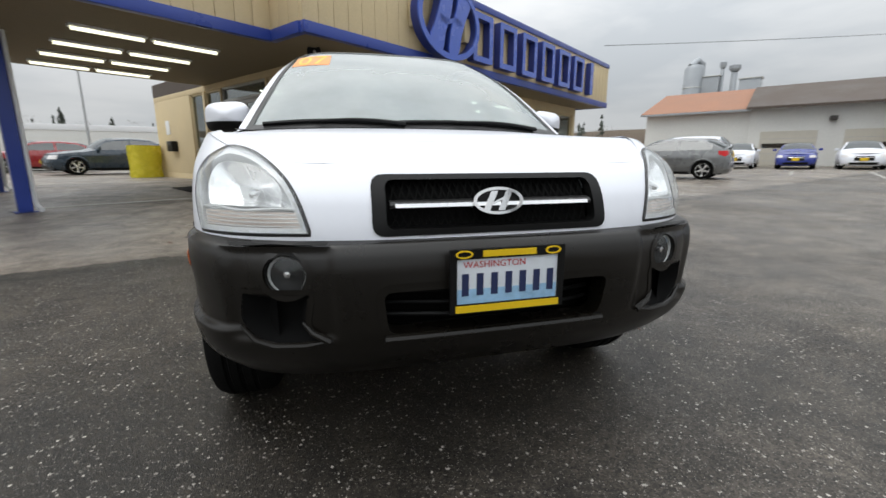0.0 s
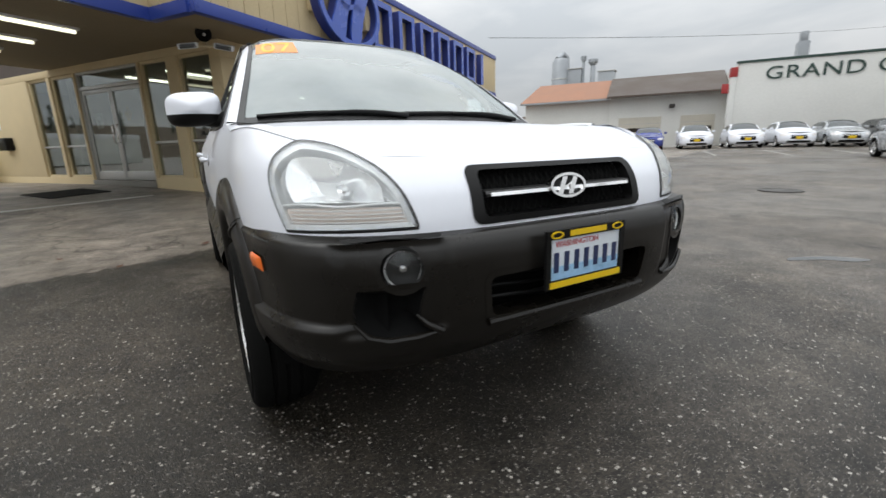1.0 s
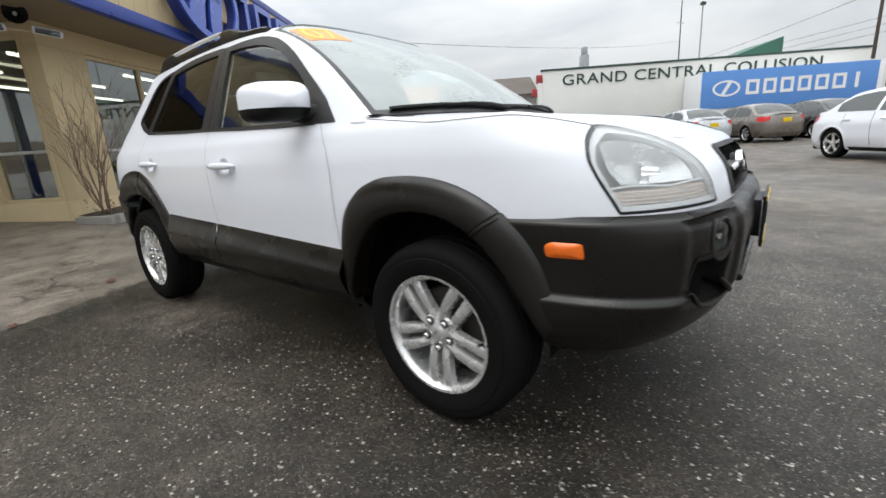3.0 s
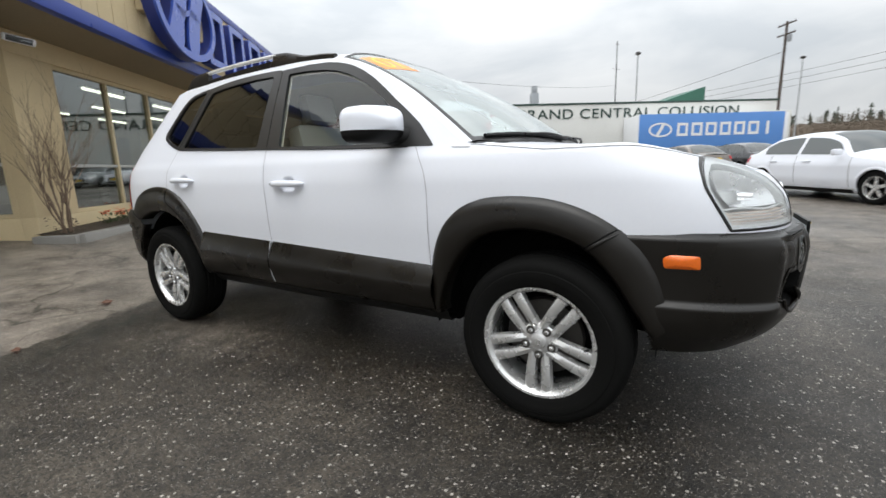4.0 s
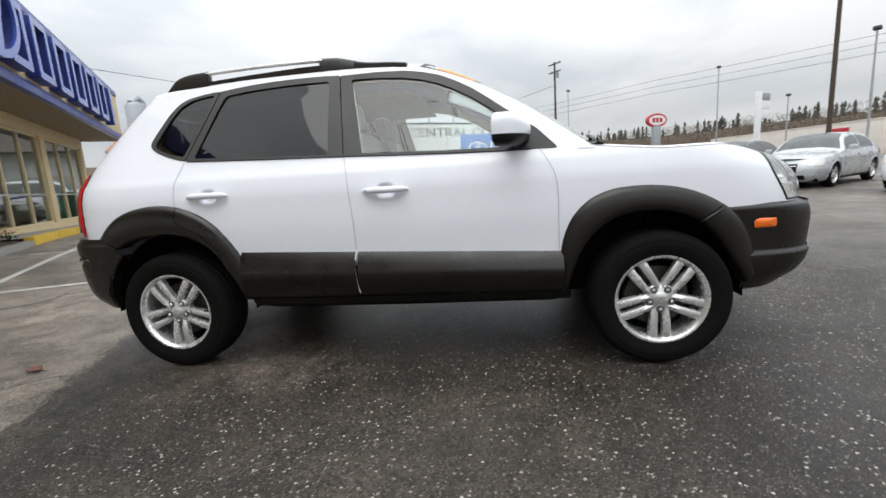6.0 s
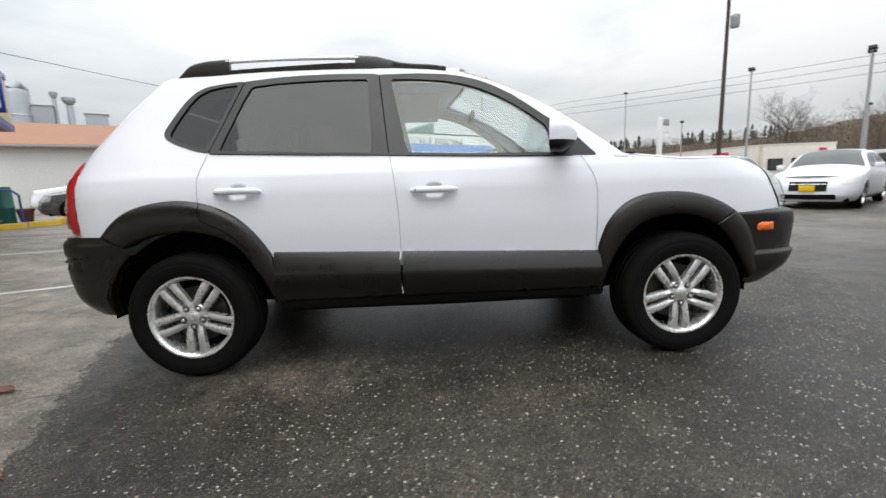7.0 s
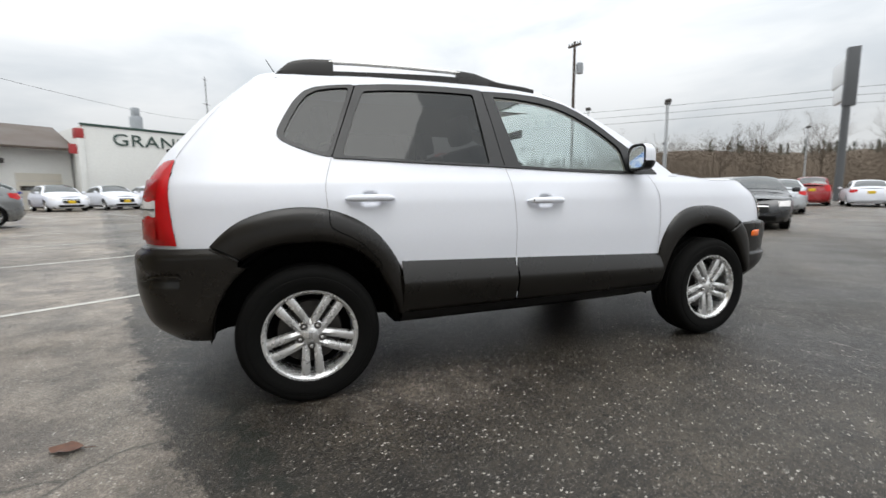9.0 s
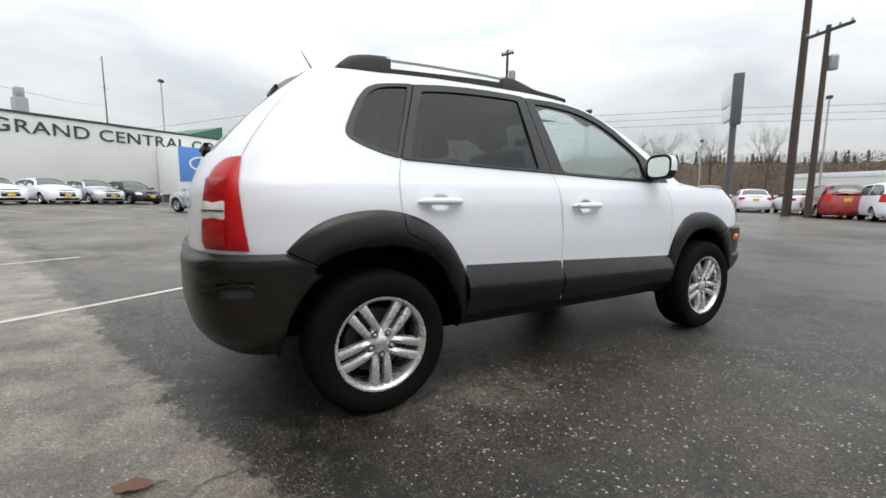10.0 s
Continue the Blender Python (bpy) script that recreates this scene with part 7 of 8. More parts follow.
def parked_car(shape, m, paint, label, plate="front", group="parked cars"):
    """A parked car with its own body line: saloon, hatch or suv. Nose towards -y, front axle at y = 0."""
    S = {
        "saloon": dict(base=2.72, nose=-0.92, tail=3.68, w=0.90, h=1.45, belt=0.92, hood=0.80, cowl=0.55, head=1.35, back=2.45, deck=3.15, deck_z=1.02),
        "hatch": dict(base=2.62, nose=-0.85, tail=3.42, w=0.88, h=1.42, belt=0.93, hood=0.80, cowl=0.50, head=1.30, back=2.55, deck=3.25, deck_z=1.05),
        "suv": dict(base=2.70, nose=-0.90, tail=3.60, w=0.92, h=1.68, belt=1.05, hood=0.93, cowl=0.45, head=1.20, back=2.95, deck=3.45, deck_z=1.15),
    }[shape]
    base, w, h = S["base"], S["w"], S["h"]
    car = thing("parked_" + ("suv" if shape == "suv" else "car"), m, label, "car", group)
    zs = curve((0.18, 0.88), (0.30, 0.96), (0.50, 1.0), (0.70, 1.0), (S["belt"], 0.93), (h - 0.12, 0.70), (h, 0.62))
    nose = curve((0.18, S["nose"] + 0.12), (0.35, S["nose"]), (0.50, S["nose"] + 0.01), (0.66, S["nose"] + 0.07), (S["hood"] + 0.05, S["nose"] + 0.24))
    tail = curve((0.18, S["tail"] - 0.12), (0.38, S["tail"]), (0.62, S["tail"] - 0.01), (S["deck_z"], S["tail"] - 0.14), (h, S["tail"] - 0.5))
    edge = curve((S["nose"], S["hood"] - 0.04), (0.0, S["hood"] + 0.05), (S["cowl"], S["belt"]), ((S["cowl"] + S["head"]) / 2, h - 0.19), (S["head"], h - 0.09), ((S["head"] + S["back"]) / 2, h - 0.06),
                 (S["back"], h - 0.11), ((S["back"] + S["deck"]) / 2, (h + S["deck_z"]) / 2 - 0.06), (S["deck"], S["deck_z"] - 0.02), (S["tail"], S["deck_z"] - 0.05))
    mid = curve((S["nose"], S["hood"] - 0.03), (-0.5, S["hood"] + 0.06), (0.0, S["hood"] + 0.13), (S["cowl"] - 0.18, S["belt"] + 0.05), ((S["cowl"] + S["head"]) / 2 - 0.2, h - 0.20), (S["head"] - 0.2, h - 0.03),
                ((S["head"] + S["back"]) / 2, h), (S["back"] + 0.1, h - 0.06), ((S["back"] + S["deck"]) / 2 + 0.1, (h + S["deck_z"]) / 2 + 0.02), (S["deck"] + 0.08, S["deck_z"] + 0.03), (S["tail"], S["deck_z"] - 0.03))
    mid_y = base * 0.5

    def out(a, z):
        wz = w * zs(z)
        if a < 1:
            f = a * math.pi / 2
            return (wz * math.sin(f) ** 0.667, mid_y * 0 + nose(z) * math.cos(f) ** 0.667, z)
        if a <= 2:
            return (wz, (a - 1) * base, z)
        f = (a - 2) * math.pi / 2
        return (wz * max(math.cos(f), 0) ** 0.6, base + (tail(z) - base) * max(math.sin(f), 0) ** 0.6, z)

    sts = [i / 36 for i in range(37)] + [1 + i / 100 for i in range(1, 101)] + [2 + i / 32 for i in range(1, 33)]

    def top_of(a):
        y = out(a, 0.6)[1]
        return edge(y)

    body = Geo()
    nz = 34
    for sx in (-1, 1):
        rows = []
        for a in sts:
            t = top_of(a)
            rows.append([(sx * p[0], p[1], p[2]) for p in (out(a, 0.19 + (t - 0.19) * j / nz) for j in range(nz + 1))])

        def keep(i, j, rows=rows):
            p = rows[i][j]
            q = rows[i + 1][j + 1]
            y, z = (p[1] + q[1]) / 2, (p[2] + q[2]) / 2
            return min(math.hypot(y, z - 0.32), math.hypot(y - base, z - 0.32)) > 0.368
        body.grid(rows, keep=keep, flip=sx > 0)
    rows = []
    for a in sts[10:-11]:
        xe, ye, ze = out(a, top_of(a))
        yc = ye + (S["nose"] - ye) * 0.0
        bow = -0.16 * smooth(1.2, 0.3, a) + 0.10 * smooth(2.0, 2.6, a) - 0.10 * smooth(S["cowl"] - 0.3, S["cowl"] + 0.2, ye) * smooth(S["head"] + 0.6, S["head"], ye)
        yc = max(min(ye + bow, S["tail"] - 0.02), S["nose"] + 0.1)
        rows.append([(q * xe, yc + (ye - yc) * abs(q) ** 2.2, ze + (max(mid(yc), ze) - ze) * (1 - abs(q) ** 2.6)) for q in [k / 8 - 1 for k in range(17)]])
    body.grid(rows)
    part("body", body, paint, car, "", 40)
    # glass: panes lie on the body as curved dark panels
    def top_patch(y0, y1, inset, nm):
        rows = []
        for k in range(9):
            ye = y0 + (y1 - y0) * k / 8
            a = 1 + ye / base if ye <= base else 2 + math.asin(min((ye - base) / (tail(0.6) - base), 1.0) ** (1 / 0.6)) / (math.pi / 2)
            xe, yy, ze = out(a, top_of(a))
            bow = -0.10 if y1 < base * 0.7 else 0.06
            yc = ye + bow
            rows.append([(q * inset * xe, yc + (ye - yc) * abs(q * inset) ** 2.2, ze + (max(mid(yc), ze) - ze) * (1 - abs(q * inset) ** 2.6) + 0.012) for q in [i / 6 - 1 for i in range(13)]])
        part(nm, Geo().grid(rows), CAR_GLASS, car, "", 60)

    top_patch(S["cowl"] + 0.06, S["head"] - 0.04, 0.90, "windscreen")
    top_patch(S["back"] + 0.08, S["deck"] - 0.06, 0.86, "rear_window")
    for sx in (-1, 1):
        ymid = (S["head"] + S["back"]) / 2 - 0.12
        for y0, y1 in ((S["cowl"] + 0.22, ymid - 0.04), (ymid + 0.04, S["back"] + (0.30 if shape != "suv" else 0.25))):
            rows = []
            for k in range(9):
                y = y0 + (y1 - y0) * k / 8
                a = 1 + y / base if y <= base else 2 + math.asin(min((y - base) / (tail(0.6) - base), 1.0) ** (1 / 0.6)) / (math.pi / 2)
                zb, zt = S["belt"] + 0.035 + 0.015 * (y - 0.5), max(edge(y) - 0.055, S["belt"] + 0.05)
                rows.append([(sx * (out(a, z)[0] + 0.007), y, z) for z in (zb, (zb + zt) / 2, zt)])
            part("side_window", Geo().grid(rows), CAR_GLASS, car, "", 60)
        part("door_mirror", Geo().box(sx * 0.98 - 0.09, sx * 0.98 + 0.09, S["cowl"] + 0.12, S["cowl"] + 0.24, S["belt"] + 0.02, S["belt"] + 0.15, 0.04), paint, car)
        # lamps
        lam = [[(sx * (out(a, z)[0] + 0.006), out(a, z)[1] - 0.010 * (1 - a), z) for z in (S["hood"] - 0.20, S["hood"] - 0.13, S["hood"] - 0.07 + 0.06 * (a - 0.35))] for a in [0.33 + 0.33 * k / 6 for k in range(7)]]
        part("headlamp", Geo().grid(lam), CLEAR_LENS, car, "clear headlamp", 60)
        zt = S["deck_z"]
        tlz = (zt - 0.28, zt - 0.18, zt - 0.09) if shape != "suv" else (zt - 0.32, zt - 0.15, zt + 0.02)
        tam = [[(sx * (out(a, z)[0] + 0.008), out(a, z)[1] + 0.012, z) for z in (tlz[0] + (0.07 if shape != 'suv' else 0.0) * abs(a - 2.47) / 0.22, tlz[1] + 0.02, tlz[2])] for a in [2.25 + 0.45 * k / 6 for k in range(7)]]
        part("tail_lamp", Geo().grid(tam), RED_LENS, car, "red tail lamp", 60)
        for y, z1 in ((S["cowl"] - 0.05, S["belt"] - 0.02), (ymid, S["belt"] + 0.02), (S["back"] + 0.02, S["belt"] + 0.02)):
            gap = [[(sx * (out(1 + min(yy, base) / base, z)[0] + 0.0025), yy + 0.06 * (z - 0.5), z) for yy in (y - 0.005, y + 0.005)] for z in [max(0.30, 0.72 if y > base - 0.45 else 0.30) + (z1 - max(0.30, 0.72 if y > base - 0.45 else 0.30)) * k / 8 for k in range(9)]]
            part("door_gap", Geo().grid(gap), BLACK_TRIM, car, "", 60)
        sill = [[(sx * (out(1 + yy / base, z)[0] + 0.004), yy, z) for z in (0.19, 0.225, 0.26)] for yy in [0.42 + (base - 0.84) * k / 8 for k in range(9)]]
        part("sill", Geo().grid(sill), BLACK_PLASTIC, car, "", 60)
        for y in (S["cowl"] + 0.85, S["cowl"] + 1.75):
            part("handle", Geo().tube([(sx * (out(1 + yy / base, S["belt"] - 0.10)[0] + 0.022), yy, S["belt"] - 0.10) for yy in (y, y + 0.1, y + 0.2)], 0.014, 6), paint, car)
    part("grille", Geo().grid([[(x, nose(z) * max(1 - (abs(x) / (w * zs(z))) ** 3, 0) ** 0.333 - 0.012, z) for x in [-0.36 + 0.72 * k / 8 for k in range(9)]] for z in (0.44, 0.52, 0.60, S["hood"] - 0.14)]), BLACK_PLASTIC, car, "dark grille", 60)
    part("lower_grille", Geo().grid([[(x, nose(z) * max(1 - (abs(x) / (w * zs(z))) ** 3, 0) ** 0.333 - 0.012, z) for x in [-0.52 + 1.04 * k / 8 for k in range(9)]] for z in (0.24, 0.31, 0.36)]), BLACK_PLASTIC, car, "", 60)
    part("chrome_strip", Geo().tube([(x, nose(0.60) * max(1 - (abs(x) / w) ** 3, 0) ** 0.333 - 0.02, 0.60) for x in [-0.34 + 0.68 * k / 8 for k in range(9)]], 0.012, 6), CHROME, car)
    if plate in ("front", "both"):
        part("dealer_plate", Geo().box(-0.15, 0.15, S["nose"] - 0.035, S["nose"] - 0.02, 0.43, 0.58, 0.004), PLATE_YELLOW, car, "yellow dealer plate")
    if plate in ("rear", "both"):
        zc = S["deck_z"] - 0.24
        part("dealer_plate", Geo().box(-0.15, 0.15, tail(zc) + 0.012, tail(zc) + 0.026, zc - 0.075, zc + 0.075, 0.004), PLATE_YELLOW, car, "yellow dealer plate")
    # rolled arch edges
    def turn_of(y, z):
        if y < 0:
            return math.acos(min(max(y / nose(z), 0.0), 1.0) ** 1.5) / (math.pi / 2)
        if y <= base:
            return 1 + y / base
        return 2 + math.asin(min((y - base) / (tail(z) - base), 1.0) ** (1 / 0.6)) / (math.pi / 2)

    for yc in (0.0, base):
        for sx in (-1, 1):
            ring = []
            for k in range(33):
                th = radians(-18 + 216 * k / 32)
                row = []
                for r, o in ((0.346, -0.03), (0.348, 0.006), (0.362, 0.011), (0.396, 0.003), (0.402, -0.004)):
                    y, z = yc + r * math.cos(th), max(0.32 + r * math.sin(th), 0.19)
                    row.append((sx * (out(turn_of(y, z), z)[0] + o), y, z))
                ring.append(row)
            part("arch_lip", Geo().grid(ring, flip=sx > 0), paint, car, "", 60)
    part("underbody", Geo().box(-w * 0.8, w * 0.8, S["nose"] + 0.25, S["tail"] - 0.25, 0.17, 0.30, 0.03), SHADOW_GAP, car)
    for yc in (0.0, base):
        for sx in (-1, 1):
            wl = new("wheel")
            wl.parent = car
            mm = pose(sx * (w - 0.13), yc, 0.322) @ pose(0, 0, 0, 0, 90 * sx, 0)
            part("tyre", Geo().lathe([(0.21, -0.10), (0.28, -0.11), (0.318, -0.085), (0.322, 0.0), (0.318, 0.085), (0.28, 0.105), (0.225, 0.10), (0.215, 0.09)], 28, mm), RUBBER, wl, "", 40)
            part("rim", Geo().lathe([(0.20, 0.0), (0.20, 0.07), (0.212, 0.095), (0.220, 0.095), (0.222, 0.085)], 28, mm), ALLOY, wl, "", 40)
            sp = Geo()
            for k in range(5):
                sp.box(0.02, 0.205, -0.028, 0.028, 0.045, 0.075, 0.0, mm @ pose(0, 0, 0, 0, 0, 72 * k))
            sp.lathe([(0.0, 0.085), (0.05, 0.08), (0.06, 0.05)], 14, mm)
            part("spoke_star", sp, ALLOY, wl, "", 30)
            part("brake_drum", Geo().lathe([(0.0, 0.02), (0.205, 0.02)], 20, mm), SHADOW_GAP, wl)
            rws = [[(sx * x, yc + 0.37 * math.cos(t), 0.32 + 0.37 * math.sin(t)) for x in (w - 0.02, w - 0.28)] for t in [math.pi * k / 12 for k in range(13)]]
            part("wheel_well", Geo().grid(rws), SHADOW_GAP, wl, "", 60)
    return car


masters = {}


def stand_car(shape, x, y, heading, colour, label, plate="front", group="parked cars"):
    """heading: compass bearing of the nose, clockwise from +y. x, y: the middle of the front axle."""
    m = place(x, y, 180 - heading)
    key = (shape, plate)
    if key not in masters:
        masters[key] = parked_car(shape, m, PAINTS[colour], label, plate, group)
        masters[key]["paint"] = colour
        return masters[key]
    c = copy_thing(masters[key], m)
    tagged(c, label, "car", group)
    first = PAINTS[masters[key]["paint"]]
    for o in c.children_recursive:
        if o.type == "MESH" and o.data.materials[0] == first and o.name.split(".")[0] in ("body", "door_mirror", "handle", "arch_lip"):
            o.material_slots[0].link = "OBJECT"
            o.material_slots[0].material = PAINTS[colour]
    return c


def lot(s, v):
    p = B @ Vector((s, v, 0))
    return p.x, p.y


# the far row, noses to the camera's side
for v, shape, col, lab in ((-4.4, "saloon", "white", "white saloon parked nose-out before the body shop"), (-7.1, "hatch", "blue", "bright blue small car parked nose-out with a yellow dealer plate"),
                           (-9.7, "saloon", "white", "white saloon parked nose-out before the body shop"), (-12.2, "hatch", "white", "white small car parked nose-out before the white wall"),
                           (-14.5, "hatch", "white", "white small car parked nose-out before the white wall"), (-16.7, "hatch", "silver", "silver small car parked nose-out before the white wall"),
                           (-18.9, "saloon", "black", "black saloon parked nose-out before the white wall")):
    stand_car(shape, *lot(24.8, v), 235, col, lab, "front", "far row of parked cars")
stand_car("saloon", *lot(14.6, -15.15), 55, "silver", "silver saloon parked with its tail to the lane", "rear", "second row of parked cars")
stand_car("saloon", *lot(14.3, -17.55), 55, "brown", "bronze saloon parked with its tail to the lane", "rear", "second row of parked cars")
stand_car("saloon", *lot(14.2, -20.0), 55, "black", "black saloon parked with its tail to the lane", "rear", "second row of parked cars")
stand_car("saloon", 9.3, -4.0, 236, "white", "white saloon standing alone in the lane", "front")
stand_car("saloon", 10.3, -7.4, 322, "silver", "silver saloon parked nose-out beside a white one", "front", "near row of parked cars")
stand_car("saloon", 7.4, -8.5, 325, "white", "white saloon with a dark grille and yellow dealer plate", "front", "near row of parked cars")
stand_car("hatch", 5.0, -9.1, 325, "black", "black hatchback with a yellow dealer plate", "front", "near row of parked cars")
stand_car("saloon", 10.8, -19.4, 145, "silver", "silver saloon in the row behind", "rear", "near row of parked cars")
stand_car("saloon", 12.9, -6.35, 322, "black", "black saloon parked nose-out behind a white one", "front", "near row of parked cars")
stand_car("saloon", 16.3, -5.0, 322, "grey", "grey saloon parked nose-out beyond a black one", "front", "near row of parked cars")
stand_car("hatch", 11.3, 12.75, 325, "grey", "dark grey coupe parked across the lane", "rear")
stand_car("suv", 15.9, 17.0, 325, "white", "white sport utility car behind the grey coupe", "rear")
for x, y, shape, col, lab in ((14.6, -28.6, "suv", "red", "red sport utility car parked tail-out"), (12.2, -29.2, "saloon", "white", "white saloon parked tail-out beside a pole"),
                              (9.4, -28.6, "saloon", "white", "white saloon parked tail-out beside a pole"), (6.9, -25.6, "suv", "red", "red sport utility car parked tail-out at the row's end"),
                              (4.6, -24.4, "suv", "white", "white sport utility car parked tail-out"), (2.0, -23.6, "suv", "silver", "silver sport utility car parked tail-out")):
    stand_car(shape, x, y, 148, col, lab, "rear", "roadside row of parked cars")
stand_car("saloon", -9.9, 18.4, 238, "navy", "dark blue saloon parked behind the canopy", "front", "cars behind the canopy")
stand_car("hatch", -14.0, 21.5, 238, "red", "red small car parked behind the canopy", "front", "cars behind the canopy")
stand_car("suv", -9.0, 26.5, 150, "black", "black sport utility car parked behind the canopy", "rear", "cars behind the canopy")
for o in bpy.data.objects:
    if "paint" in o:
        del o["paint"]


# ---------------------------------------------------------------- the body shop and its yard
U_WALL = 33.5 - 3.99                          # along the sign front from the corner
shop = thing("body_shop", B @ pose(U_WALL, 0, 0), "long white body shop with green lettering on its wall", "building")
zb = 0.3
part("wall", Geo().box(0.0, 18.0, -36.2, -12.1, zb, 5.72, 0.02).box(0.0, 16.0, -37.6, -36.2, zb, 4.9, 0.02), WHITE_WALL, shop, "white painted block wall")
part("coping", Geo().box(-0.06, 0.25, -36.3, -12.02, 5.72, 5.86, 0.01), GREEN_LETTER, shop, "dark coping strip")
part("roof", Geo().box(0.25, 17.9, -36.1, -12.2, 5.60, 5.70), GREY_METAL, shop)
tx = text_geo("GRAND CENTRAL COLLISION", 1.10, 0.06, 1.06)
wid = max(p[0] for p in tx.v)
k = (32.8 - 13.6) / wid
tx.v = [(p[0] * k, p[1], p[2]) for p in tx.v]
for word in ("GRAND", "CENTRAL", "COLLISION"):
    full = text_geo("GRAND CENTRAL COLLISION"[:"GRAND CENTRAL COLLISION".index(word)] + "|", 1.10, 0.06, 1.06)
    bar_w = max(p[0] for p in text_geo("|", 1.10, 0.06, 1.06).v)
    wx = text_geo(word, 1.10, 0.06, 1.06)
    off = max(p[0] for p in full.v) - bar_w
    part("lettering", Geo().add([(-0.03 + p[1], -13.6 - (p[0] + off) * k, 4.62 + p[2]) for p in wx.v], wx.f), GREEN_LETTER, shop, "dark green raised lettering", 0)
part("corner_trim", Geo().box(-0.08, 0.5, -12.1, -11.75, zb, 4.9, 0.02), WHITE_WALL, shop)
part("red_corner", Geo().box(-0.10, 0.55, -12.12, -11.72, 4.9, 5.5, 0.02), RED_TRIM, shop, "red painted corner trim")
part("red_board", Geo().box(-0.12, 0.0, -11.7, -11.3, 3.9, 4.5, 0.02), RED_TRIM, shop, "small red board")
part("roof_vent", Geo().box(1.2, 1.9, -16.0, -15.4, 5.7, 6.9, 0.03).box(1.3, 1.8, -15.9, -15.5, 6.9, 7.5, 0.03, pose(0, 0, 0)), GREY_METAL, shop, "grey sheet metal roof vent")
part("green_shed_roof", Geo().prism([(-27.5, 5.7), (-36.6, 5.7), (-36.6, 8.6)], 10.0, 16.0, pose(0, 0, 0) @ Matrix(((0, 0, 1, 0), (1, 0, 0, 0), (0, 1, 0, 0), (0, 0, 0, 1)))), GREEN_METAL, shop, "green metal shed roof behind the wall")

side_shop = thing("workshop", B @ pose(U_WALL + 2.4, 0, 0), "white workshop with a dark overhanging roof and garage doors", "building")
part("wall", Geo().box(0.0, 9.0, -12.0, -4.2, zb, 4.6, 0.02), WHITE_WALL, side_shop, "white painted wall")
part("roof", Geo().add([(-0.9, -12.1, 4.20), (-0.9, -4.0, 4.20), (3.5, -4.0, 6.0), (3.5, -12.1, 6.0), (-0.9, -12.1, 4.35), (-0.9, -4.0, 4.35), (3.5, -4.0, 6.15), (3.5, -12.1, 6.15)],
                       [(0, 1, 2, 3), (7, 6, 5, 4), (0, 4, 5, 1), (1, 5, 6, 2), (2, 6, 7, 3), (3, 7, 4, 0)]), BROWN_ROOF, side_shop, "dark brown overhanging roof")
for y0, y1 in ((-11.4, -9.2), (-7.9, -4.9)):
    d = part("garage_door", Geo().box(-0.05, 0.0, y0, y1, zb, 2.75, 0.01), GARAGE_DOOR, side_shop, "cream sectional garage door")
    for k in range(1, 5):
        z = zb + 2.45 * k / 5
        part("door_joint", Geo().box(-0.056, -0.05, y0, y1, z - 0.012, z + 0.012), SEAM, d)
    part("door_window", Geo().box(-0.06, -0.05, y0 + 0.15, y1 - 0.15, 1.65, 1.95), CAR_GLASS, d)
part("wall_lamp", Geo().box(-0.35, 0.0, -8.75, -8.35, 3.3, 3.6, 0.06), STEEL_DARK, side_shop, "dark wall lamp")

red_shop = thing("workshop", B @ pose(U_WALL + 2.4, 0, 0), "white workshop with a faded red shingle roof", "building")
part("wall", Geo().box(0.15, 12.0, -4.2, 2.6, zb, 4.2, 0.02), WHITE_WALL, red_shop, "white painted wall")
part("roof", Geo().add([(-0.4, -4.2, 4.15), (-0.4, 2.9, 4.15), (4.0, 2.2, 6.0), (4.0, -4.2, 6.0), (-0.4, -4.2, 4.3), (-0.4, 2.9, 4.3), (4.0, 2.2, 6.12), (4.0, -4.2, 6.12)],
                       [(0, 1, 2, 3), (7, 6, 5, 4), (0, 4, 5, 1), (1, 5, 6, 2), (2, 6, 7, 3), (3, 7, 4, 0)]), TERRACOTTA_ROOF, red_shop, "faded red shingle roof")
part("gutter", Geo().box(-0.5, -0.4, -4.2, 2.9, 4.12, 4.26, 0.02), GREY_METAL, red_shop)

# extraction plant on the roofs
for x, y, z0, z1, r, lab in ((38.0, 37.4, 4.0, 10.6, 0.95, "tall grey dust silo with a round top"), (39.8, 35.6, 4.0, 10.0, 0.16, "thin steel flue on a roof"), (40.6, 34.9, 4.0, 9.6, 0.28, "steel flue with a cowl")):
    s = thing("silo" if r > 0.5 else "flue", pose(x, y, 0), lab, "silo" if r > 0.5 else "flue")
    part("shell", Geo().lathe([(0.0, z0), (r, z0), (r, z1 - r * 0.5), (r * 0.8, z1 - r * 0.15), (r * 0.4, z1), (0.0, z1)], 24), GREY_METAL, s)
    if r > 0.5:
        part("duct", Geo().tube([(-0.5, 0, z1 - 0.2), (0.3, 0, z1 + 0.45), (0.9, 0, z1 + 0.1), (0.95, 0, z1 - 1.5)], 0.35, 12), GREY_METAL, s)
        part("band", Geo().lathe([(r + 0.02, z1 - 2.4), (r + 0.05, z1 - 2.35), (r + 0.02, z1 - 2.3)], 24), ALUMINIUM, s)
    else:
        part("cowl", Geo().lathe([(r * 1.1, z1), (r * 1.9, z1 + 0.3), (r * 1.9, z1 + 0.6), (0.0, z1 + 0.7)], 16), GREY_METAL, s)
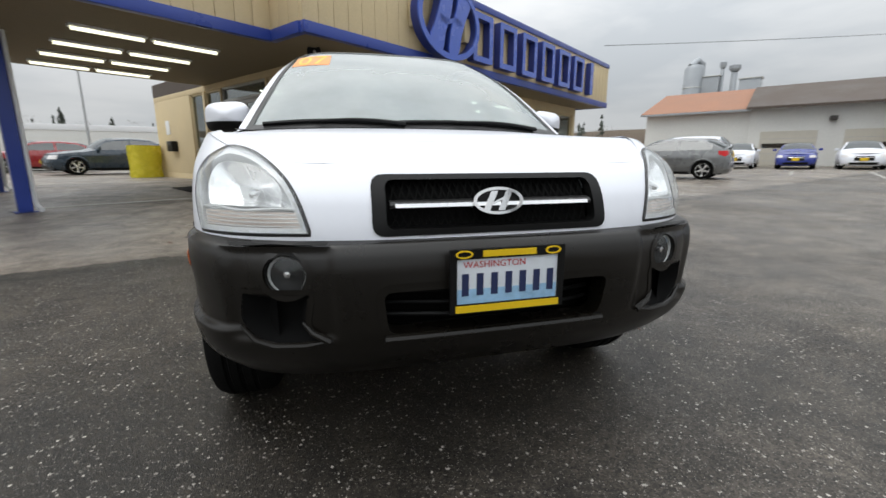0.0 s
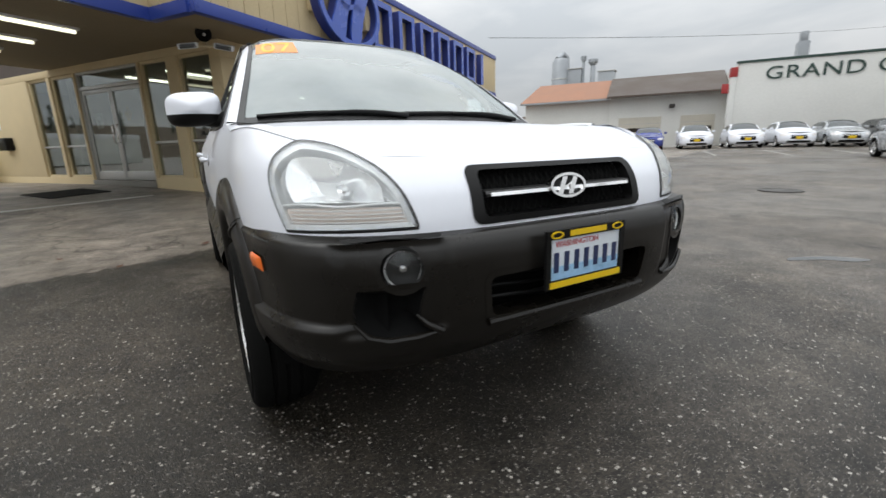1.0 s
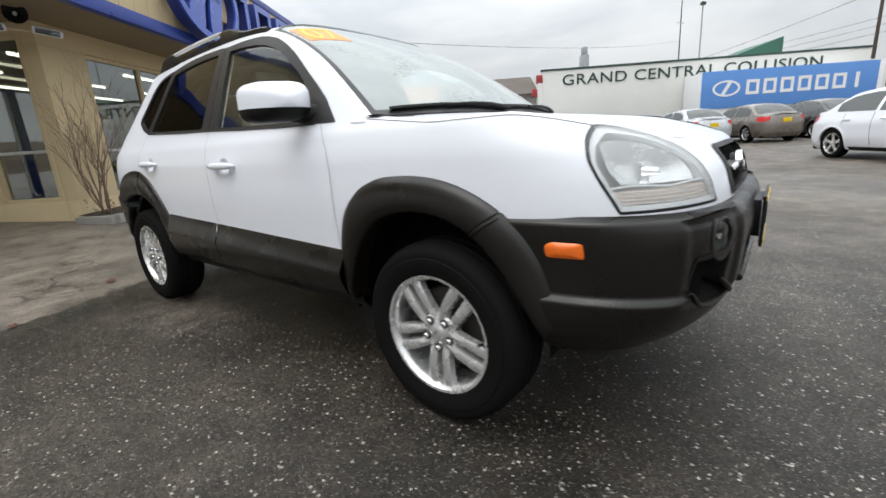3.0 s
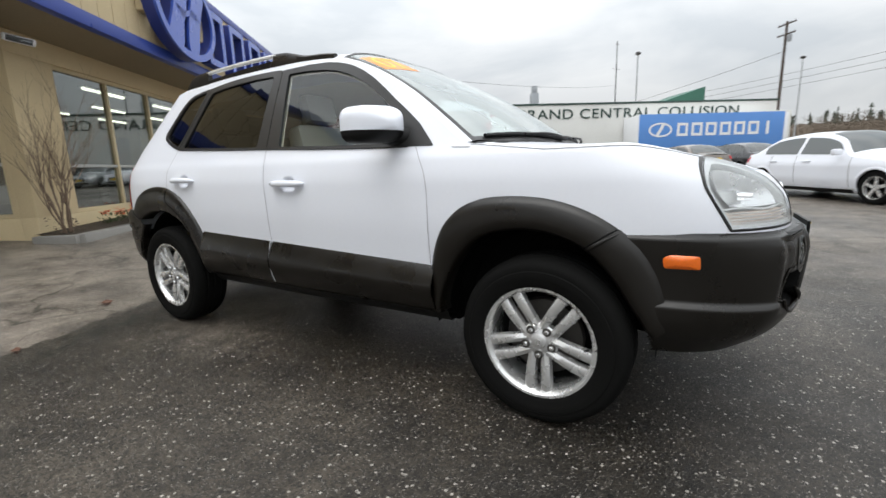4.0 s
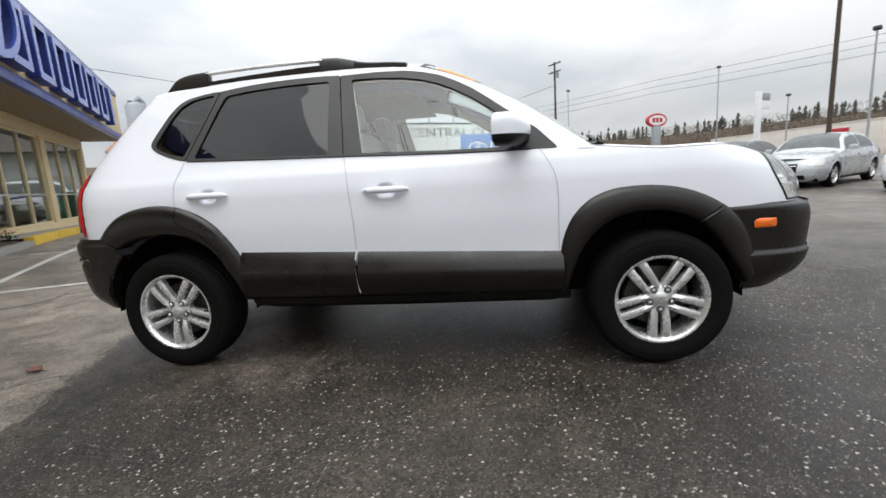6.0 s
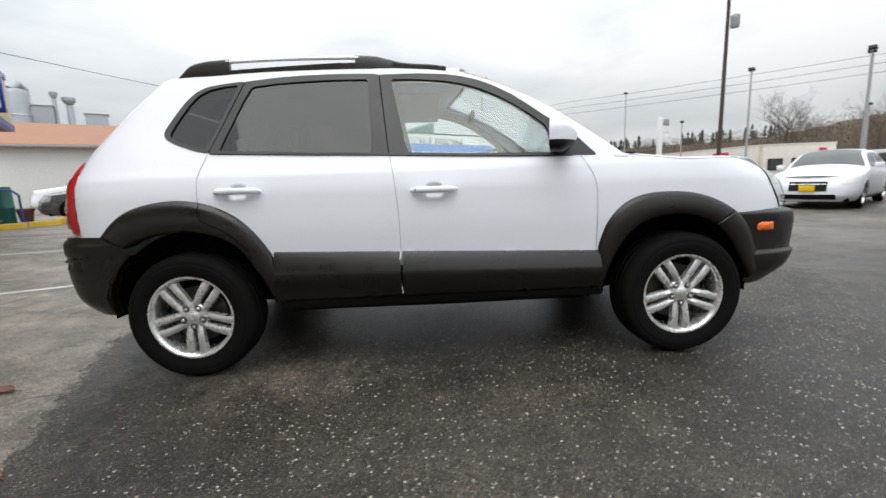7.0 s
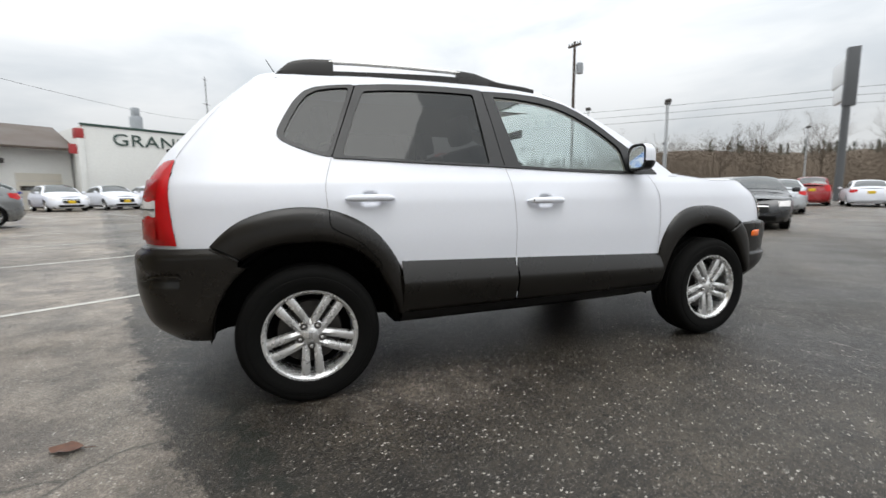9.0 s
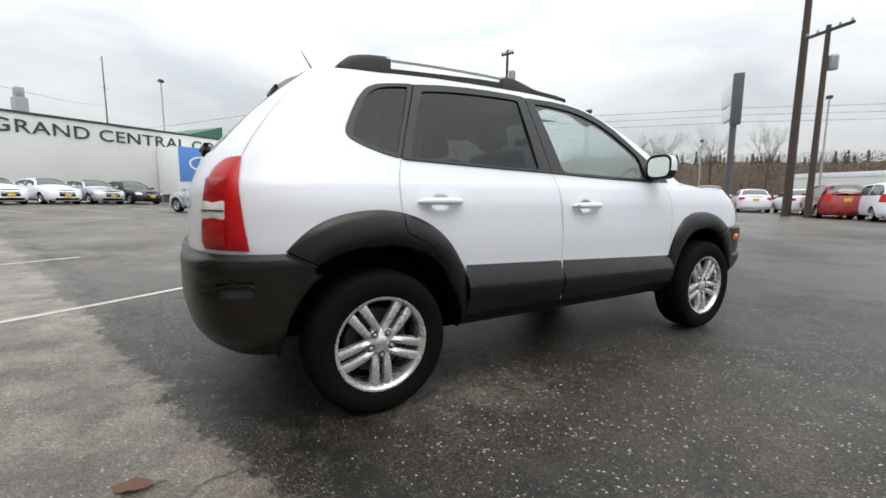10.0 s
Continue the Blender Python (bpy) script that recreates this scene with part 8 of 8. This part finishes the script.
for x, y, z0, z1, lab in ((39.2, 36.3, 6.0, 9.2, "grey roof extraction unit"), (37.6, 30.4, 5.6, 8.0, "pale grey roof unit")):
    u_ = thing("roof_unit", pose(x, y, 0, 0, 0, TURN_B), lab, "roof unit")
    part("case", Geo().box(-0.7, 0.7, -0.8, 0.8, z0, z1, 0.04), GREY_METAL, u_)
    part("lid", Geo().box(-0.8, 0.8, -0.9, 0.9, z1, z1 + 0.1, 0.03), ALUMINIUM, u_)

# banner trailer before the wall: plain shapes for its lettering
ban = thing("banner_trailer", B @ pose(31.0 - 3.99, 0, 0), "white trailer carrying a long blue banner", "trailer")
part("box", Geo().box(0.06, 2.4, -35.2, -22.8, 1.0, 4.50, 0.04), BANNER_WHITE, ban, "white trailer box")
part("banner", Geo().box(0.0, 0.05, -34.8, -22.9, 2.0, 4.55, 0.01), BANNER_BLUE, ban, "blue vinyl banner")
TO_SIDE = Matrix(((0, 0, -1, 0), (-1, 0, 0, 0), (0, 1, 0, 0), (0, 0, 0, 1)))
part("oval_mark", Geo().prism(ellipse(0.95, 0.55), 0.0, 0.02, pose(0, 0, 0) @ Matrix.Translation((-0.005, -24.6, 3.35)) @ TO_SIDE, [ellipse(0.80, 0.42)]), BANNER_WHITE, ban, "white oval mark")
part("slanted_mark", Geo().prism([(-0.35, -0.38), (-0.1, -0.42), (0.35, 0.38), (0.1, 0.42)], 0.0, 0.02, Matrix.Translation((-0.005, -24.6, 3.35)) @ TO_SIDE), BANNER_WHITE, ban, "", 0)
for k in range(7):
    c = -26.4 - 1.17 * k
    hw = 0.44 if k < 6 else 0.12
    hole = [[(-hw + 0.2, -0.3), (hw - 0.2, -0.3), (hw - 0.2, 0.3), (-hw + 0.2, 0.3)]] if k < 6 else []
    part("banner_block", Geo().prism([(-hw, -0.5), (hw, -0.5), (hw, 0.5), (-hw, 0.5)], 0.0, 0.02, Matrix.Translation((-0.005, c, 3.35)) @ TO_SIDE, hole), BANNER_WHITE, ban, "white plain block", 0)
for y in (-25.0, -33.5):
    for x in (0.2, 2.2):
        part("wheel", Geo().lathe([(0.0, -0.12), (0.42, -0.12), (0.46, 0.0), (0.42, 0.12), (0.0, 0.12)], 20, pose(x, y, 0.95, 0, 90, 0)), RUBBER, ban)
part("chassis", Geo().box(0.3, 2.1, -34.8, -23.2, 0.85, 1.02), STEEL_DARK, ban)
part("landing_leg", Geo().box(1.0, 1.2, -24.0, -23.8, 0.3, 0.9), STEEL_DARK, ban)
part("landing_leg", Geo().box(1.0, 1.2, -34.2, -34.0, 0.3, 0.9), STEEL_DARK, ban)

# ---------------------------------------------------------------- poles, masts, signs and cables
def lamp_post(x, y, top, heads, label="grey steel car park lamp post"):
    p = thing("lamp_post", pose(x, y, rise_of(x, y) if abs(x) + abs(y) < 200 else 0), label, "lamp post", "car park lamp posts")
    part("mast", Geo().tube([(0, 0, 0), (0, 0, top * 0.5), (0, 0, top)], [0.085, 0.070, 0.050], 10), POLE_STEEL, p)
    part("footing", Geo().lathe([(0.0, 0.5), (0.24, 0.5), (0.26, 0.0)], 14), CONCRETE, p)
    for k in range(heads):
        sx = (k - (heads - 1) / 2) * 0.8 if heads > 1 else 0.0
        if heads > 1:
            part("arm", Geo().tube([(0, 0, top - 0.1), (sx, -sx, top)], 0.035, 6), POLE_STEEL, p)
        part("lamp_head", Geo().box(-0.20, 0.20, -0.16, 0.16, -0.10, 0.10, 0.05, pose(sx, -sx, top + 0.1, 14, 0, 35)), STEEL_DARK, p)
    return p


for x, y, top, heads in ((39.6, 5.0, 9.5, 1), (56.7, -8.4, 10.4, 1), (28.6, -22.7, 7.9, 1), (24.4, -27.3, 8.0, 2), (51.4, -24.1, 10.6, 1), (48.5, -29.7, 6.6, 1),
                         (30.7, -34.0, 9.6, 2), (26.6, -49.2, 7.2, 1), (11.8, -39.5, 8.5, 1), (37.2, -41.0, 6.4, 1), (-16.0, 34.0, 8.0, 1)):
    lamp_post(x, y, top, heads)


def utility_pole(x, y, top, r, lean=(0, 0), arms=1, turn=35, box=True, reach=1.1, label="tall creosoted wooden utility pole"):
    p = thing("utility_pole", pose(x, y, rise_of(x, y) - 0.05, lean[0], lean[1], 0), label, "utility pole", "utility poles")
    part("pole", Geo().tube([(0, 0, 0), (0, 0, top * 0.5), (0, 0, top)], [r, r * 0.85, r * 0.68], 12), POLE_WOOD, p)
    for k in range(arms):
        z = top - 0.25 - 1.0 * k
        a = part("crossarm", Geo().box(-reach, reach, -0.06, 0.06, z - 0.06, z + 0.06, 0.01, pose(0, 0, 0, 0, 0, turn)), POLE_WOOD, p)
        for sx in (-0.9 * reach, -0.45 * reach, 0.45 * reach, 0.9 * reach):
            c = pose(0, 0, 0, 0, 0, turn) @ Vector((sx, 0, z + 0.06))
            part("insulator", Geo().lathe([(0.0, 0.16), (0.05, 0.14), (0.035, 0.1), (0.06, 0.06), (0.02, 0.0)], 8, pose(*c)), GREY_METAL, a)
    if box:
        part("transformer", Geo().lathe([(0.0, 0.0), (0.2, 0.0), (0.22, 0.05), (0.22, 0.6), (0.15, 0.68), (0.0, 0.7)], 14, pose(-0.2, -0.28, top - 2.0)), GREY_METAL, p)
    return p


utility_pole(56.9, -6.8, 14.3, 0.17, (0, 0), 2)
utility_pole(21.4, -15.6, 10.6, 0.120, (0, -0.6), 1, 20, True, 0.45)
utility_pole(7.8, -23.8, 12.4, 0.21, (0.6, 0), 1, -20, False)
utility_pole(6.45, -22.6, 9.0, 0.15, (0.5, 0), 1, -20)
mast = thing("radio_mast", pose(82.7, 14.1, 0), "slim dark radio mast with short crossbars", "mast")
part("mast_tube", Geo().tube([(0, 0, 0), (0, 0, 11), (0, 0, 21.8)], [0.15, 0.11, 0.07], 8), DARK_STEEL, mast)
for z, w_ in ((21.3, 0.5), (17.2, 0.7), (11.2, 1.2)):
    part("crossbar", Geo().tube([(-w_, w_ * 0.6, z), (w_, -w_ * 0.6, z)], 0.03, 6), DARK_STEEL, mast)
utility_pole(104.0, 16.0, 12.5, 0.16, (0, 0), 1)
utility_pole(-20.0, -109.0, 12.5, 0.16, (0, 0), 1)


def cable(p, q, sag, r=0.018):
    pts = []
    for k in range(17):
        t = k / 16
        pts.append((p[0] + (q[0] - p[0]) * t, p[1] + (q[1] - p[1]) * t, p[2] + (q[2] - p[2]) * t - sag * 4 * t * (1 - t)))
    return solid("overhead_cable", Geo().tube(pts, r, 5, False), CABLE, "thin black overhead cable strung between poles", "cable", group="overhead cables")


for z in (12.9, 12.0, 11.1):
    cable((104.0, 16.0, z), (66.0, -22.0, z - 0.1), 0.3, 0.022)
    cable((66.0, -22.0, z - 0.1), (28.0, -60.5, z - 0.1), 0.3, 0.022)
    cable((28.0, -60.5, z - 0.1), (-20.0, -109.0, z), 0.3, 0.022)
cable((56.9, -6.8, 11.8), (120.0, 40.0, 12.0), 1.0, 0.022)
cable((82.7, 14.1, 14.5), (12.0, 16.0, 5.9), 0.7, 0.012)

# oval sign, pylon and a small board beside the road: plain shapes for their lettering
ks = thing("oval_sign", pose(49.6, -16.9, 0.4, 0, 0, 108 - 180), "red and white oval sign on a grey pillar", "sign")
part("pillar", Geo().box(-0.46, 0.46, -0.22, 0.22, 0.0, 4.7, 0.03), GREY_METAL, ks)
part("oval_face", Geo().prism(ellipse(1.22, 0.74), -0.2, 0.2, pose(0, 0, 5.3, 90, 0, 0)), SIGN_RED, ks, "red oval face")
part("white_oval", Geo().prism(ellipse(1.02, 0.54), 0.2, 0.22, pose(0, 0, 5.3, 90, 0, 0)), BANNER_WHITE, ks, "white oval field", 0)
for k in range(3):
    part("sign_bar", Geo().box(-0.62 + k * 0.45, -0.28 + k * 0.45, -0.24, -0.222, 5.06, 5.54), SIGN_RED, ks, "red plain bar", 0)
py = thing("pylon_sign", pose(17.5, -37.1, 0, 0, 0, -51), "tall dark steel pylon with long white sign boards", "sign")
part("column", Geo().tube([(0, -0.15, 0), (0, -0.15, 3.6), (0, -0.15, 7.3)], [0.27, 0.26, 0.25], 12), DARK_STEEL, py, "dark steel column")
part("mast_head", Geo().box(-0.32, 0.28, -0.62, 0.10, 7.2, 11.4, 0.04), DARK_STEEL, py, "dark square mast head")
part("sign_board", Geo().box(0.3, 4.2, -0.45, -0.15, 7.9, 9.1, 0.04), BANNER_WHITE, py, "white sign board")
part("sign_board", Geo().box(0.3, 5.0, -0.45, -0.15, 9.3, 11.1, 0.04), BANNER_WHITE, py, "white sign board")
bd = thing("roadside_board", pose(36.4, -20.7, 0.4, 0, 0, 118 - 180), "narrow white roadside sign with grey panels", "sign")
part("post", Geo().box(-0.75, -0.35, -0.15, 0.15, 0.0, 5.7, 0.02), BANNER_WHITE, bd)
for z in (3.9, 4.6, 5.3):
    part("sign_panel", Geo().box(-0.3, 0.75, -0.05, 0.05, z - 0.28, z + 0.28, 0.02), GREY_METAL if z > 5 else BANNER_WHITE, bd)

# low buildings across the road
PALE_WALL = material("pale_beige_wall", (0.70, 0.65, 0.59), 0.85, vary=0.12, scale=1.5, fine=40)


def low_block(x, y, turn, length, depth_, height, wall_mat, label, band=None, bays_n=4):
    b_ = thing("low_building", pose(x, y, 0.1, 0, 0, turn), label, "building", "low buildings across the road")
    part("wall", Geo().box(-length / 2, length / 2, 0, depth_, 0, height, 0.03), wall_mat, b_)
    part("roof", Geo().box(-length / 2 - 0.05, length / 2 + 0.05, -0.06, depth_ + 0.05, height - (0.0 if band else 0.35), height + 0.12, 0.03), wall_mat if band else BANNER_WHITE, b_)
    for k in range(bays_n):
        c = -length / 2 + length * (k + 0.5) / bays_n
        wn = part("window", Geo().box(c - 0.9, c + 0.9, -0.06, 0.0, 0.9, 2.3, 0.01), BLACK_TRIM, b_)
        part("pane", Geo().box(c - 0.8, c + 0.8, -0.075, -0.06, 1.0, 2.2), CAR_GLASS, wn, "", 0)
    if band:
        part("sign_band", Geo().box(length * 0.27, length * 0.36, -0.12, -0.01, height - 0.95, height - 0.5, 0.02), band, b_, "red sign band")


low_block(60.6, -36.0, -166, 24.8, 5, 3.9, PALE_WALL, "long pale beige shop across the road", SIGN_RED, 0)
low_block(47.8, -44.0, -94, 8.5, 6, 3.9, PALE_WALL, "small pale beige shop with a red sign band", SIGN_RED, 3)
low_block(36.8, -46.7, -154, 12.4, 8, 2.5, WHITE_WALL, "low white shop with a pale roof edge", None, 5)
low_block(7.0, -58.0, -12, 20, 9, 3.2, WHITE_WALL, "long low white shed with a pale roof", None, 5)
low_block(-14.0, -50.0, 15, 24, 9, 3.6, WHITE_WALL, "long low white shed with a pale roof", None, 5)
low_block(82.0, -20.0, -80, 30, 10, 3.6, WHITE_WALL, "long low white warehouse", None, 6)
low_block(-22.0, 52.0, 195, 26, 14, 3.3, WHITE_WALL, "pale warehouse behind the car park", None, 5)
low_block(-44.0, 48.0, 205, 22, 14, 3.0, WHITE_WALL, "white warehouse with a grey roof behind the car park", None, 4)

# ---------------------------------------------------------------- trees
def bare_tree(x, y, height, rng):
    t = thing("bare_tree", pose(x, y, 0.0), "tall leafless broadleaf tree with a fine grey-brown crown", "tree", "bare trees")
    tr, tw = Geo(), Geo()
    tr.tube([(0, 0, 0), (0.1, 0, height * 0.25), (0, 0.1, height * 0.45), (0.1, 0.1, height * 0.7)], [0.28, 0.22, 0.16, 0.07], 8, False)
    for k in range(24):
        z = height * (0.25 + 0.48 * k / 24)
        a = rng.random() * math.tau
        branch(tw, (0.05, 0.05, z), (math.cos(a), math.sin(a), rng.uniform(0.7, 1.6)), height * rng.uniform(0.13, 0.21), 0.05, 5, rng, 0.6)
    part("trunk", tr, TWIG_FAR, t)
    part("crown", tw, TWIG_FAR, t)


trng = random.Random(5)
for x, y, hgt in ((80, -70, 15.5), (86, -76, 14), (62, -84, 13.5), (55, -86, 14.5), (47, -90, 14), (38, -93, 13), (70, -78, 12)):
    bare_tree(x, y, hgt, trng)


# how high the far wooded ridge stands over the horizon, in degrees by bearing
RIDGE = curve((45, 2.9), (105, 3.3), (121, 3.5), (127, 3.7), (133, 4.3), (139, 4.9), (144, 4.8), (150, 4.2), (160, 3.8), (212, 3.6))


def ridge_top(bearing, r):
    return 1.0 + r * math.tan(radians(RIDGE(bearing)))


def far_woods(name, r0, r1, az0, az1, count, hmin, hmax, mat, needle, label, seed, on_ridge=False):
    rg = random.Random(seed)
    g = Geo()
    for _ in range(count):
        deg, r = rg.uniform(az0, az1), rg.uniform(r0, r1)
        az, h_ = radians(deg), rg.uniform(hmin, hmax)
        x, y = r * math.sin(az), r * math.cos(az)
        z0 = 0.5 + 6.0 * smooth(110, 300, r)
        if on_ridge and needle:
            z0 = ridge_top(deg, r) - 0.68 * h_
        elif on_ridge:
            h_ *= ridge_top(deg, r)
            z0 = 0.3
        if needle:
            for k in range(46):
                f = rg.random() ** 0.7
                z = z0 + h_ * (1 - f * 0.92)
                rad = 0.27 * h_ * f * rg.uniform(0.4, 1.0)
                a = rg.random() * math.tau
                px, py = x + math.cos(a) * rad, y + math.sin(a) * rad
                s = 0.05 * h_ + 0.3
                g.add([(x, y, z + s), (px - math.sin(a) * s * 0.6, py + math.cos(a) * s * 0.6, z - s * 0.5), (px + math.sin(a) * s * 0.6, py - math.cos(a) * s * 0.6, z - s * 0.5)], [(0, 1, 2)])
        else:
            for k in range(210):
                a, b_ = rg.random() * math.tau, rg.uniform(0.0, 1.35)
                zz = z0 + h_ * (0.04 + 0.86 * rg.random() ** 1.25)
                L = h_ * rg.uniform(0.02, 0.06)
                d = Vector((math.cos(a) * math.sin(b_), math.sin(a) * math.sin(b_), math.cos(b_))) * L
                c = Vector((x + rg.uniform(-1, 1) * h_ * 0.2, y + rg.uniform(-1, 1) * h_ * 0.2, zz))
                wv = Vector((math.cos(az), -math.sin(az), 0)) * rg.uniform(0.016, 0.042)
                g.add([c - wv, c + wv, c + d], [(0, 1, 2)])
    return solid(name, g, mat, label, "woods", kind="stuff", smooth_angle=0)


far_woods("far_bare_woods", 106, 134, 60, 205, 2300, 0.85, 1.32, TWIG_FAR, False, "far brown leafless woods beyond the road", 3, True)
far_woods("far_bare_woods", 100, 180, -60, 60, 230, 6, 9, TWIG_FAR, False, "far brown leafless woods behind the workshops", 9)
far_woods("far_conifers", 150, 200, 60, 131, 200, 5.0, 11.5, CONIFER, True, "dark conifers rising among the far woods", 8, True)
far_woods("far_conifers", 150, 200, 142, 205, 120, 4.0, 8.5, CONIFER, True, "dark conifers standing along the wooded ridge", 21, True)
far_woods("far_conifers", 140, 240, -70, 60, 90, 9, 14, CONIFER, True, "dark conifers rising behind the workshops", 12)
THICKET = material("brown_leafless_thicket", (0.112, 0.088, 0.066), 0.95, vary=0.24, scale=0.16, fine=2.6, spec=0.1, stretch=(1, 1, 0.3))
hill, hrng = Geo(), random.Random(31)
rows = []
for r, k in ((113, 0.0), (118, 0.45), (125, 0.78), (132, 0.95), (150, 0.93), (190, 0.95), (260, 0.97)):
    rows.append([(r * math.sin(radians(a / 3)), r * math.cos(radians(a / 3)), ridge_top(a / 3, r) * k * (1 + 0.05 * (hrng.random() - 0.5) + 0.03 * math.sin(a * 0.11)) - 0.3) for a in range(150, 631)])
hill.grid(rows)
rows = []
for r, z in ((150, 0.0), (190, 9.5), (240, 15.0), (300, 19.0)):
    rows.append([(r * math.sin(radians(a)), r * math.cos(radians(a)), z * (0.78 + 0.22 * math.sin(a * 0.09) * math.sin(a * 0.041 + 1)) - 0.3) for a in range(210, 411, 2)])
hill.grid(rows)
solid("backdrop_hill", hill, THICKET, "low ridge of brown leafless thicket on the horizon", "backdrop", kind="structure")

# ---------------------------------------------------------------- small things on the asphalt
pud = Geo().prism(loop_spline([(0, 0), (0.24, 0.05), (0.46, 0.0), (0.62, 0.08), (0.42, 0.16), (0.2, 0.14), (0.05, 0.1)], 5), 0.0, 0.003)
px, py_ = 3.15, -0.25
solid("puddle", pud, SMALL_WATER, "small shallow puddle on the asphalt", "puddle", pose(px, py_, rise_of(px, py_) + 0.001, 0, 0, -40))
lf_r = random.Random(2)
for x, y, s in ((-0.95, 3.57, 0.066), (-1.65, 2.95, 0.042), (1.25, 0.1, 0.05), (-2.2, 3.6, 0.042)):
    g = Geo()
    out = [(0, -1), (0.30, -0.72), (0.50, -0.34), (0.57, 0.08), (0.44, 0.50), (0.20, 0.78), (0, 1), (-0.26, 0.76), (-0.50, 0.44), (-0.54, 0.04), (-0.50, -0.36), (-0.28, -0.74)]
    pts = [(q * s, w_ * s, 0.006 + 0.014 * math.sin(q * 3 + w_ * 2) ** 2) for q, w_ in out]
    g.add(pts + [(0, 0, 0.012)], [(i, (i + 1) % 12, 12) for i in range(12)])
    g.tube([(0, -s, 0.01), (0.01, -s * 1.5, 0.006)], 0.0015, 4)
    solid("dead_leaf", g, RUST_LEAF, "curled brown dead leaf on the asphalt", "leaf", pose(x, y, rise_of(x, y), 0, 0, lf_r.uniform(0, 360)), "dead leaves")
man = thing("drain_cover", pose(8.2, 1.9, rise_of(8.2, 1.9)), "round dark iron drain cover in the asphalt", "drain cover")
part("rim", Geo().lathe([(0.34, 0.0), (0.34, 0.012), (0.30, 0.012), (0.30, 0.006)], 28), STEEL_DARK, man)
part("lid", Geo().lathe([(0.0, 0.010), (0.295, 0.010), (0.295, 0.0)], 28), STEEL_DARK, man)
